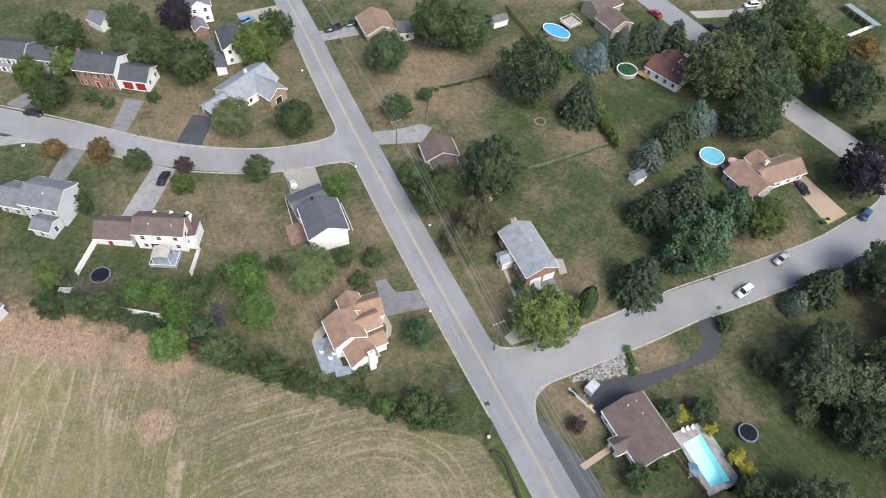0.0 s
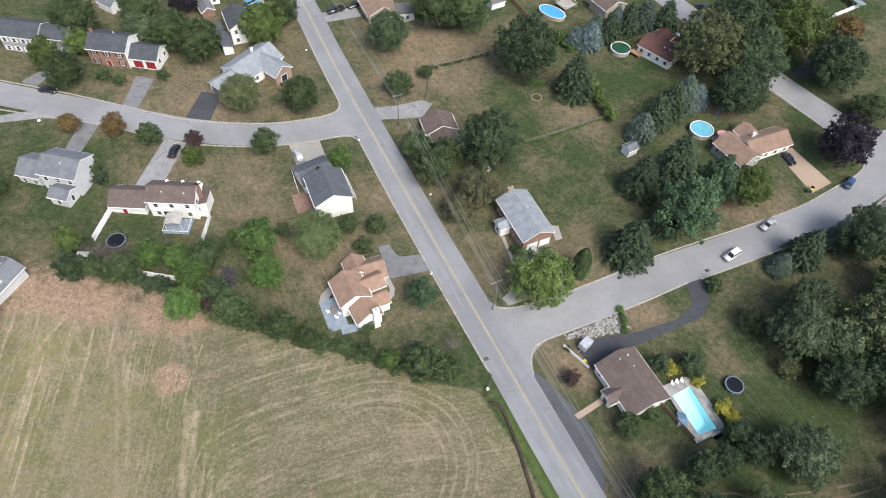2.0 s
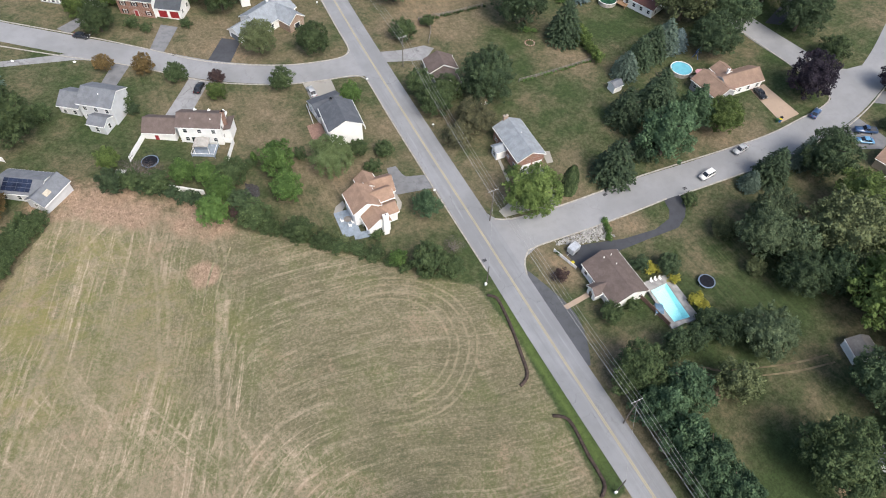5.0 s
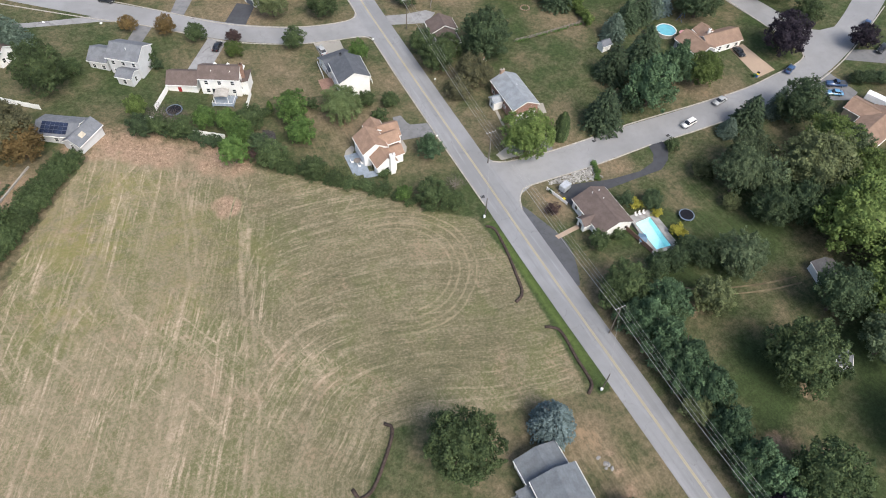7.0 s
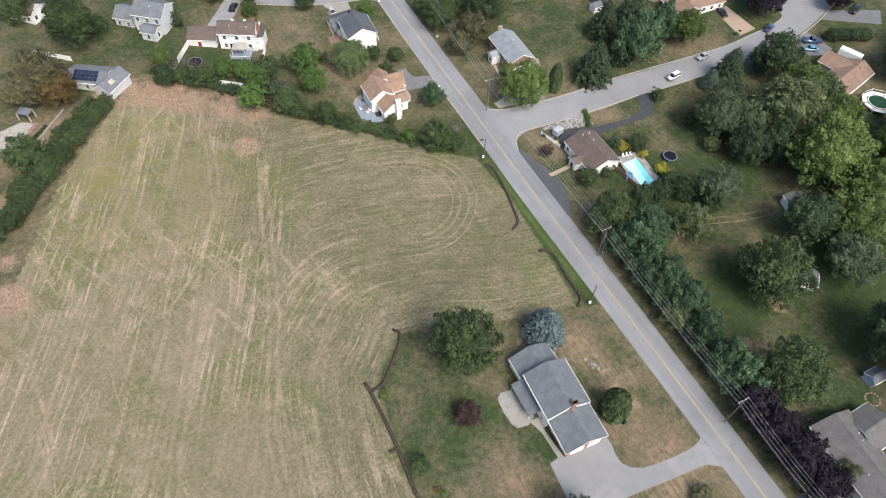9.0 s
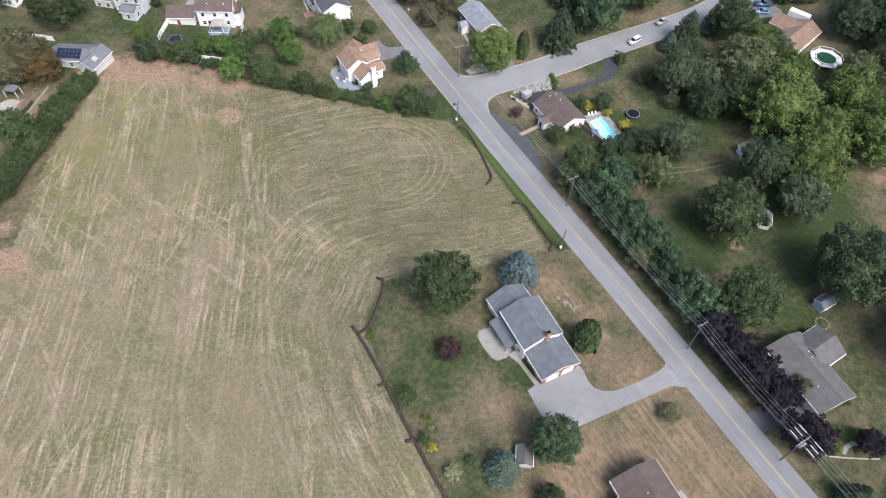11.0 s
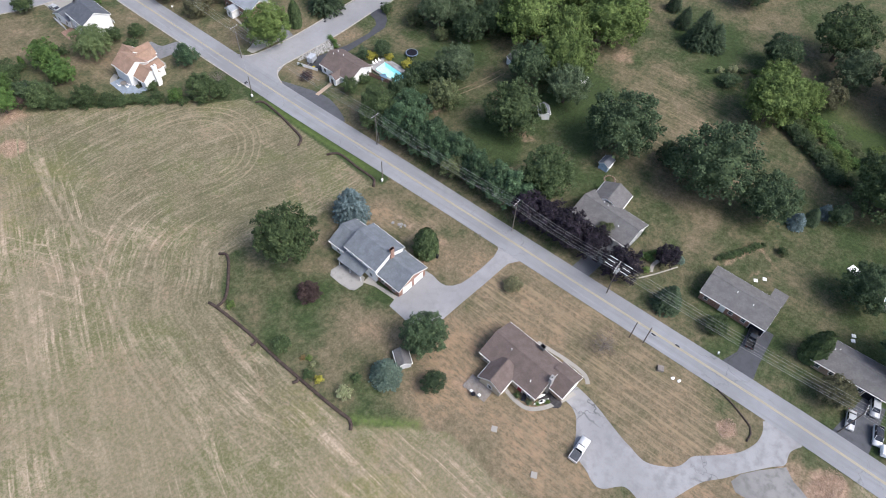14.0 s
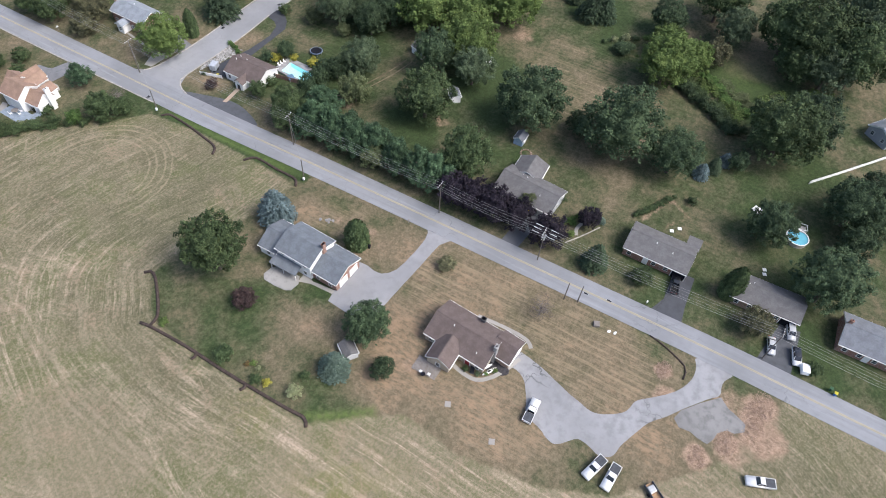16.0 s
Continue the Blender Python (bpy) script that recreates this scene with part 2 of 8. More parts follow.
    hay = n.mix(n.ramp(f, 0.69, 1.07), STUBBLE, n.mix(n.ramp(grain, 0.4, 0.66), MIDHAY, STRAW))
    lush = n.math("MULTIPLY", n.ramp(n.noise(0.06, 6, rough=0.7), 0.46, 0.62), n.ramp(grain, 0.38, 0.62, 0.85, 0.2))
    lush = n.math("MULTIPLY", lush, n.ramp(sep.outputs[1], -110.0, -40.0, 0.35, 1.0))
    hay = n.mix(lush, hay, (0.088, 0.106, 0.041))
    # raked lines: loose, broken rows of straw that come and go, and others that cross them
    row1 = n.ramp(either(streaks(sd, 1.25, 0.045, 3), streaks(sv, 1.25, 0.035, 3)), 0.5, 0.68)
    row2 = n.ramp(either(streaks(sd, 0.42, 0.03, 3), streaks(sv, 0.42, 0.025, 3)), 0.5, 0.7)
    row3 = n.ramp(streaks(n.attr("across"), 0.75, 0.04, 3), 0.57, 0.68)
    slant = n.math("ADD", n.math("MULTIPLY", sep.outputs[0], 0.95), n.math("MULTIPLY", sep.outputs[1], 0.3))
    row4 = n.math("MULTIPLY", n.ramp(streaks(slant, 0.9, 0.05, 3), 0.52, 0.7), n.ramp(n.noise(0.02, 3), 0.42, 0.56))
    row1 = n.math("MAXIMUM", row1, n.math("MULTIPLY", row4, 0.65))
    for east, north, often in ((0.88, -0.62, 0.026), (0.99, 0.1, 0.034), (0.8, -0.78, 0.03), (0.86, 0.5, 0.022)):
        way = n.math("ADD", n.math("MULTIPLY", sep.outputs[0], east), n.math("MULTIPLY", sep.outputs[1], north))
        sweep = n.math("MULTIPLY", n.ramp(streaks(way, 0.7, 0.03, 3), 0.54, 0.68), n.ramp(n.noise(often, 4), 0.48, 0.6))
        row1 = n.math("MAXIMUM", row1, n.math("MULTIPLY", sweep, 0.75))
    rows = n.math("MAXIMUM", n.math("MAXIMUM", row1, n.math("MULTIPLY", row2, 0.85)), n.math("MULTIPLY", row3, 0.3))
    some = n.ramp(n.math("ADD", n.noise(0.028, 5, rough=0.6), n.math("MULTIPLY", n.ramp(sep.outputs[1], -20.0, -80.0), 0.27)), 0.38, 0.6, 0.25, 1.0)
    rake = n.math("MULTIPLY", n.math("MULTIPLY", rows, some), n.ramp(grain, 0.38, 0.58, 0.3, 1.0))
    rake = n.math("MULTIPLY", rake, n.ramp(sep.outputs[0], 14.0, -24.0, 0.5, 1.0))
    rake = n.math("MULTIPLY", rake, n.ramp(n.noise(0.22, 6, rough=0.75, warp=0.5), 0.38, 0.6, 0.25, 1.0))
    grown = n.math("MULTIPLY", n.attr("lush"), n.ramp(n.noise(0.3, 5, rough=0.7), 0.36, 0.6))
    hay = n.mix(n.math("MULTIPLY", grown, 0.75), hay, (0.175, 0.168, 0.05))

    def ruts(way, places, wide, least):
        best = None
        for k in places:
            off = n.math("ABSOLUTE", n.math("SUBTRACT", n.math("ADD", way, n.math("MULTIPLY", n.noise(0.1, 2), 1.4)), k))
            line = n.ramp(off, wide, wide * 0.2)
            best = line if best is None else n.math("MAXIMUM", best, line)
        return n.math("MULTIPLY", best, n.ramp(n.noise(0.45, 6, rough=0.8), 0.4, 0.62, least, 0.7))

    hay = n.mix(n.math("MULTIPLY", ruts(n.attr("loop"), (13.2, 15.0, 17.2, 19.0), 0.4, 0.1), n.attr("bend")), hay, (0.29, 0.235, 0.16))
    hay = n.mix(n.math("MULTIPLY", ruts(n.attr("wheels"), (-0.25, 1.65), 0.7, 0.1), 0.62), hay, (0.31, 0.248, 0.186))
    hay = n.mix(rake, hay, (0.435, 0.345, 0.262))
    spill = n.math("MULTIPLY", n.ramp(n.noise(0.1, 6, rough=0.75, warp=0.6), 0.53, 0.68), n.ramp(grain, 0.4, 0.6, 0.2, 1.0))
    hay = n.mix(n.math("MULTIPLY", spill, 0.6), hay, (0.29, 0.208, 0.15))
    hay = n.mix(n.ramp(n.noise(2.4, 4, rough=0.75), 0.57, 0.7, 0, 0.35), hay, (0.06, 0.062, 0.034))
    base = n.mix(n.ramp(n.math("ADD", field, n.math("MULTIPLY", n3, 0.5)), 0.6, 0.95), lawn, hay)
    base = n.mix(n.math("MULTIPLY", n.attr("fresh"), n.ramp(n3, 0.3, 0.6, 0.4, 1.0)), base, (0.098, 0.138, 0.04))
    earth = n.mix(n.ramp(n3, 0.3, 0.7), EARTH_DARK, EARTH)
    clod = n.noise(3.2, 5, n.scaled(n.obj, (1.0, 0.55, 1.0)), 0.8, 0.8)
    earth = n.mix(n.ramp(clod, 0.51, 0.6, 0.0, 0.8), earth, (0.13, 0.092, 0.06))
    earth = n.mix(n.ramp(clod, 0.46, 0.34, 0.0, 0.8), earth, (0.48, 0.355, 0.26))
    base = n.mix(n.ramp(n.math("ADD", dirt, n.math("MULTIPLY", n2, 1.0)), 0.85, 1.25), base, earth)
    base = n.mix(n.ramp(n4, 0.35, 0.75, 0, 0.24), base, n.mix(1.0, base, (0.55, 0.55, 0.5), "MULTIPLY"))
    n.bump(n.math("ADD", n3, n.math("MULTIPLY", n4, 0.6)), 0.7, 0.25)
    return n.colour(base)


LAWN, LAWN_DARK, DRY, DRY_DARK = (0.052, 0.078, 0.031), (0.031, 0.045, 0.019), (0.192, 0.154, 0.104), (0.112, 0.095, 0.06)
MIDHAY = (0.146, 0.136, 0.081)
STRAW, STUBBLE, EARTH, EARTH_DARK = (0.258, 0.206, 0.147), (0.068, 0.074, 0.039), (0.345, 0.243, 0.178), (0.21, 0.148, 0.105)
M_GROUND = grass_and_field()
M_ROAD = paved("weathered_asphalt", (0.22, 0.225, 0.238), 0.45, run=(0.8, 0.035, 1.0))
M_STREET = paved("street_asphalt", (0.235, 0.238, 0.248), 0.25)
M_PALE = paved("worn_pale_paving", (0.255, 0.255, 0.262), 0.85, 0.42, 0.022)
M_DRIVE = paved("driveway_asphalt", (0.175, 0.177, 0.186), 0.5, 0.5)
M_BLUEDRIVE = paved("blue_grey_asphalt", (0.105, 0.11, 0.122), 0.5, 0.25)
M_BLACK = paved("fresh_asphalt", (0.058, 0.061, 0.07), 0.2, 0.3)
M_LAYBY = paved("patched_asphalt", (0.086, 0.09, 0.099), 0.6, 0.45)
M_DARKDRIVE = paved("dark_asphalt", (0.072, 0.075, 0.083), 0.5, 0.4)
M_CONC = paved("concrete", (0.3, 0.285, 0.26), 0.25)
M_PINK = paved("tan_concrete", (0.34, 0.26, 0.2), 0.2)
M_KERB = plain("kerb_concrete", (0.33, 0.31, 0.28), 0.9, var=0.25)
M_YELLOW = plain("yellow_line_paint", (0.325, 0.29, 0.205), 0.8, var=0.07, scale=0.2)
M_WHITE = plain("white_paint", (0.8, 0.8, 0.8), 0.5, var=0.06)
M_TRIM = plain("white_trim", (0.76, 0.76, 0.75), 0.5, var=0.08)
M_SIDING = siding("white_siding", (0.82, 0.82, 0.81))
M_GREYSIDE = siding("grey_siding", (0.33, 0.34, 0.36))
M_PALESIDE = siding("pale_grey_siding", (0.56, 0.57, 0.59))
M_BEIGE = siding("beige_siding", (0.42, 0.36, 0.28))
M_BRICK = brickwork("red_brick", (0.22, 0.1, 0.07), (0.28, 0.14, 0.1), (0.35, 0.32, 0.29))
M_TANBRICK = brickwork("tan_brick", (0.26, 0.17, 0.12), (0.33, 0.22, 0.16), (0.38, 0.35, 0.31))
M_R_GREY = shingles("grey_shingles", (0.155, 0.165, 0.185))
M_R_DARK = shingles("charcoal_shingles", (0.092, 0.1, 0.116))
M_R_SILVER = shingles("silver_shingles", (0.245, 0.268, 0.295))
M_R_BLUE = shingles("slate_shingles", (0.138, 0.153, 0.172))
M_R_SLATE = shingles("dark_slate_shingles", (0.07, 0.077, 0.088))
M_R_BROWN = shingles("brown_shingles", (0.125, 0.098, 0.09))
M_R_TAUPE = shingles("taupe_shingles", (0.132, 0.128, 0.129))
M_R_TAN = shingles("tan_shingles", (0.275, 0.185, 0.138))
M_R_ROSE = shingles("rose_brown_shingles", (0.235, 0.163, 0.126))
M_R_RED = shingles("red_brown_shingles", (0.125, 0.065, 0.055))
M_GLASS = glassy("window_glass")
M_CARGLASS = glassy("car_glass", (0.012, 0.014, 0.018), 0.05)
M_RUBBER = plain("rubber", (0.02, 0.02, 0.021), 0.85)
M_STEEL = plain("galvanised_steel", (0.4, 0.41, 0.42), 0.45, 0.6)
M_POLE = plain("weathered_pole_wood", (0.12, 0.105, 0.092), 0.95, fine=30)
M_WIRE = plain("aluminium_wire", (0.3, 0.3, 0.3), 0.6, 0.2)
M_WOOD = plain("deck_wood", (0.3, 0.19, 0.11), 0.8, fine=30)
M_GREYWOOD = plain("weathered_wood", (0.2, 0.18, 0.165), 0.9, fine=30)
M_BLUEDECK = plain("blue_grey_deck", (0.22, 0.26, 0.31), 0.7)
M_SOCK = plain("mulch_sock", (0.055, 0.04, 0.034), 0.95, var=0.35)
M_BARK = plain("bark", (0.1, 0.08, 0.065), 0.95, var=0.3, fine=20, bump=0.6)
M_PALEBARK = plain("grey_twigs", (0.19, 0.165, 0.15), 0.95, var=0.3)
M_STONE = plain("pale_stone", (0.27, 0.265, 0.26), 0.9, var=0.3, scale=0.6)
M_PAVERS = plain("brick_pavers", (0.24, 0.15, 0.12), 0.9, var=0.3, scale=3)
M_LINER = plain("pool_liner", (0.62, 0.9, 0.92), 0.5, var=0.05)
M_RED = plain("red_paint", (0.26, 0.025, 0.03), 0.5)
M_BLUE = paint("blue_plastic", (0.03, 0.13, 0.4), 0.45)
M_PINKP = plain("pink_canvas", (0.6, 0.3, 0.32), 0.8)
M_BLACKP = plain("black_mesh", (0.014, 0.015, 0.02), 0.8)
M_CANVAS = plain("beige_canvas", (0.42, 0.38, 0.31), 0.85)
M_YELLOWP = plain("yellow_plastic", (0.55, 0.47, 0.03), 0.5)
M_GREENP = plain("green_plastic", (0.03, 0.09, 0.04), 0.5)
M_SHEET = plain("pale_blue_sheet", (0.2, 0.235, 0.265), 0.4)
M_SOLAR = glassy("solar_cells", (0.012, 0.017, 0.035), 0.12)
M_TRACK = plain("worn_earth", (0.145, 0.12, 0.076), 0.95, var=0.35, scale=0.5, fine=4)
M_STRAW = plain("pressed_straw", (0.2, 0.176, 0.108), 0.95, var=0.45, scale=0.8, fine=3)
M_MULCH = plain("dark_mulch", (0.05, 0.047, 0.05), 0.95, var=0.4)

LEAF = {
    "broad": leaves("broad_leaves", (0.057, 0.085, 0.032), (0.132, 0.168, 0.066)),
    "dark": leaves("dark_leaves", (0.05, 0.078, 0.036), (0.118, 0.157, 0.07)),
    "lime": leaves("yellow_green_leaves", (0.094, 0.136, 0.034), (0.195, 0.245, 0.072)),
    "bright": leaves("bright_green_leaves", (0.082, 0.145, 0.035), (0.17, 0.25, 0.07)),
    "olive": leaves("olive_leaves", (0.104, 0.122, 0.051), (0.183, 0.198, 0.088)),
    "brown": leaves("brownish_leaves", (0.118, 0.114, 0.058), (0.225, 0.205, 0.1)),
    "autumn": leaves("rust_leaves", (0.15, 0.102, 0.037), (0.27, 0.175, 0.072)),
    "plum": leaves("purple_leaves", (0.025, 0.019, 0.026), (0.058, 0.044, 0.057)),
    "red": leaves("maroon_leaves", (0.062, 0.04, 0.035), (0.115, 0.07, 0.058)),
    "grey": leaves("grey_green_leaves", (0.086, 0.118, 0.057), (0.178, 0.216, 0.11)),
    "needle": leaves("dark_needles", (0.045, 0.069, 0.035), (0.1, 0.135, 0.067)),
    "willow": leaves("willow_leaves", (0.13, 0.17, 0.062), (0.24, 0.295, 0.12), 0.85),
    "pine": leaves("pine_needles", (0.06, 0.104, 0.049), (0.142, 0.212, 0.101)),
    "blue": leaves("blue_needles", (0.125, 0.172, 0.16), (0.265, 0.33, 0.31)),
    "bluegreen": leaves("blue_green_needles", (0.086, 0.12, 0.085), (0.175, 0.222, 0.16)),
    "yellow": leaves("golden_leaves", (0.3, 0.27, 0.04), (0.46, 0.405, 0.075)),
    "twig": leaves("dry_twigs", (0.105, 0.08, 0.07), (0.2, 0.155, 0.138)),
    "cream": leaves("pale_green_leaves", (0.231, 0.248, 0.115), (0.389, 0.371, 0.195)),
}


# ---- building blocks ----
def rise(x, y):
    """The lie of the land."""
    c = min(max(x, -220.0), 260.0)
    return 0.99 - 0.0451 * c + 0.000354 * c * c - 2.2 * math.exp(-(((x - 68) / 38) ** 2) - ((y - 32) / 30) ** 2)


def mesh_from(bm, name, mat, smooth=False):
    me = bpy.data.meshes.new(name)
    bm.normal_update()
    bm.to_mesh(me)
    bm.free()
    me.materials.append(mat)
    if smooth:
        me.shade_smooth()
    return me


def part(name, bm, material, parent, label="", smooth=False):
    """Links a bmesh, or a mesh already made, as ONE mesh object under a thing or a part."""
    me = bm if isinstance(bm, bpy.types.Mesh) else mesh_from(bm, name, material, smooth)
    ob = new(name, me)
    ob.parent = parent
    return tagged(ob, label)


def thing(name, x, y, label, category, yaw=0.0, z=None, group="", kind=""):
    ob = new(name)
    ob.empty_display_size = 0.5
    ob.matrix_world = pose(x, y, rise(x, y) if z is None else z, 0, 0, yaw)
    return tagged(ob, label, category, group, kind)


def box(bm, cx, cy, z0, lx, ly, lz, m=None, bevel=0.0):
    r = bmesh.ops.create_cube(bm, size=1.0, matrix=(m or Matrix()) @ Matrix.LocRotScale((cx, cy, z0 + lz / 2), None, (lx, ly, lz)))
    if bevel:
        es = {e for v in r["verts"] for e in v.link_edges}
        bmesh.ops.bevel(bm, geom=list(es), offset=bevel, segments=2, affect="EDGES", profile=0.6)
    return bm


def tube(bm, r, z0, z1, n=16, x=0.0, y=0.0, r2=None, m=None):
    bmesh.ops.create_cone(bm, cap_ends=True, segments=n, radius1=r, radius2=r if r2 is None else r2, depth=z1 - z0, matrix=(m or Matrix()) @ Matrix.Translation((x, y, (z0 + z1) / 2)))
    return bm


def prism(bm, profile, width, m=None, top=1.0):
    """A side profile of (x, z) drawn out to both sides; top < 1 narrows it upwards."""
    lo, hi = min(z for _, z in profile), max(z for _, z in profile)
    rings = []
    for s in (-1, 1):
        ring = []
        for x, z in profile:
            w = width / 2 * (1 - (1 - top) * (z - lo) / max(hi - lo, 1e-6))
            ring.append(bm.verts.new((m or Matrix()) @ Vector((x, s * w, z))))
        rings.append(ring)
    bm.faces.new(rings[0]), bm.faces.new(list(reversed(rings[1])))
    for k in range(len(profile)):
        j = (k + 1) % len(profile)
        bm.faces.new((rings[0][j], rings[0][k], rings[1][k], rings[1][j]))
    bmesh.ops.recalc_face_normals(bm, faces=bm.faces)
    return bm


def curve_through(points, step=2.0):
    """A smooth line through some points, in steps."""
    p = [Vector((*q, 0)) for q in points]
    p = [2 * p[0] - p[1], *p, 2 * p[-1] - p[-2]]
    out = []
    for k in range(1, len(p) - 2):
        a, b, c, d = p[k - 1 : k + 3]
        n = max(1, int((c - b).length / step))
        for i in range(n):
            t = i / n
            out.append(0.5 * ((2 * b) + (c - a) * t + (2 * a - 5 * b + 4 * c - d) * t * t + (3 * b - a - 3 * c + d) * t**3))
    return out + [p[-2]]


def ribbon(points, widths, lift, depth=0.25, step=2.0, across=4, shift=0.0):
    """A band along a smooth line, laid on the land, with thickness."""
    line = curve_through(points, step)
    bm, last = bmesh.new(), None
    for k, c in enumerate(line):
        d = (line[min(k + 1, len(line) - 1)] - line[max(k - 1, 0)]).normalized()
        n = Vector((-d.y, d.x, 0))
        f = k / max(len(line) - 1, 1) * (len(widths) - 1)
        w = widths[min(int(f), len(widths) - 1)]
        w += (widths[min(int(f) + 1, len(widths) - 1)] - w) * (f - int(f))
        row = []
        for i in range(across + 1):
            q = c + n * (shift + w * (i / across - 0.5))
            row.append(bm.verts.new((q.x, q.y, rise(q.x, q.y) + lift)))
        row = [bm.verts.new(row[0].co - Vector((0, 0, depth))), *row, bm.verts.new(row[-1].co - Vector((0, 0, depth)))]
        if last:
            for i in range(len(row) - 1):
                bm.faces.new((last[i], last[i + 1], row[i + 1], row[i]))
        last = row
    bmesh.ops.recalc_face_normals(bm, faces=bm.faces)
    return bm


def patch(outline, lift, depth=0.2, smooth=True, cell=4.0):
    """A paved or planted area of a given outline, laid on the land, with thickness."""
    ring = [Vector((*q, 0)) for q in outline]
    for _ in range(2 if smooth else 0):                 # cut the corners round
        ring = [v for a, b in zip(ring, ring[1:] + ring[:1]) for v in (a.lerp(b, 0.25), a.lerp(b, 0.75))]
    bm = bmesh.new()
    bm.faces.new([bm.verts.new(v) for v in ring])
    bm.normal_update()
    bmesh.ops.triangulate(bm, faces=list(bm.faces), ngon_method="EAR_CLIP")
    for ax in (0, 1):
        lo, hi = min(v.co[ax] for v in bm.verts), max(v.co[ax] for v in bm.verts)
        for k in range(1, int((hi - lo) / cell) + 1):
            no = Vector((1, 0, 0)) if ax == 0 else Vector((0, 1, 0))
            bmesh.ops.bisect_plane(bm, geom=[*bm.verts, *bm.edges, *bm.faces], plane_co=no * (lo + k * cell), plane_no=no)
    bmesh.ops.recalc_face_normals(bm, faces=bm.faces)
    if sum(f.normal.z for f in bm.faces) < 0:
        bmesh.ops.reverse_faces(bm, faces=bm.faces)
    for v in bm.verts:
        v.co.z = rise(v.co.x, v.co.y) + lift
    rim = [e for e in bm.edges if e.is_boundary]
    made = bmesh.ops.extrude_edge_only(bm, edges=rim)
    for v in made["geom"]:
        if isinstance(v, bmesh.types.BMVert):
            v.co.z -= depth
    return bm


def inside(px, py, ring):
    """For arrays of places: which of them lie in a ring."""
    hit = np.zeros(px.shape, bool)
    for (ax, ay), (bx, by) in zip(ring, ring[1:] + ring[:1]):
        if ay != by:
            hit ^= ((ay > py) != (by > py)) & (px < (bx - ax) * (py - ay) / (by - ay) + ax)
    return hit


def far_from(px, py, line):
    """For arrays of places: how far each is from a line of points."""
    best = np.full(px.shape, 1e9)
    for (ax, ay), (bx, by) in zip(line, line[1:]):
        t = np.clip(((px - ax) * (bx - ax) + (py - ay) * (by - ay)) / ((bx - ax) ** 2 + (by - ay) ** 2), 0, 1)
        best = np.minimum(best, np.hypot(px - ax - t * (bx - ax), py - ay - t * (by - ay)))
    return best


# ---- ground ----
POOL = [(65.2, 19.2), (69.7, 19.4), (69.0, 9.9), (64.9, 10.4)]
FIELD_EDGE = [(-50, 92), (-33, 87), (-16.7, 73.0), (-7.3, 66.4), (2.6, 58.3), (11.4, 50.7), (19.8, 42.8), (29.5, 36), (31, 20), (30, -2), (28.5, -14), (12, -11), (-2, -6), (-11, -5), (-19, -13.5), (-21.5, -30), (-21.5, -56), (-14.5, -63.8), (-9.8, -71.4), (-11.7, -82.8), (-9, -100), (-4, -112), (3, -119), (10, -125.5), (17, -131), (25, -134.5), (34.2, -137.5)]
FIELD = [*FIELD_EDGE, (34.2, -190), (-140, -190), (-140, -30), (-83, 30), (-68, 65)]


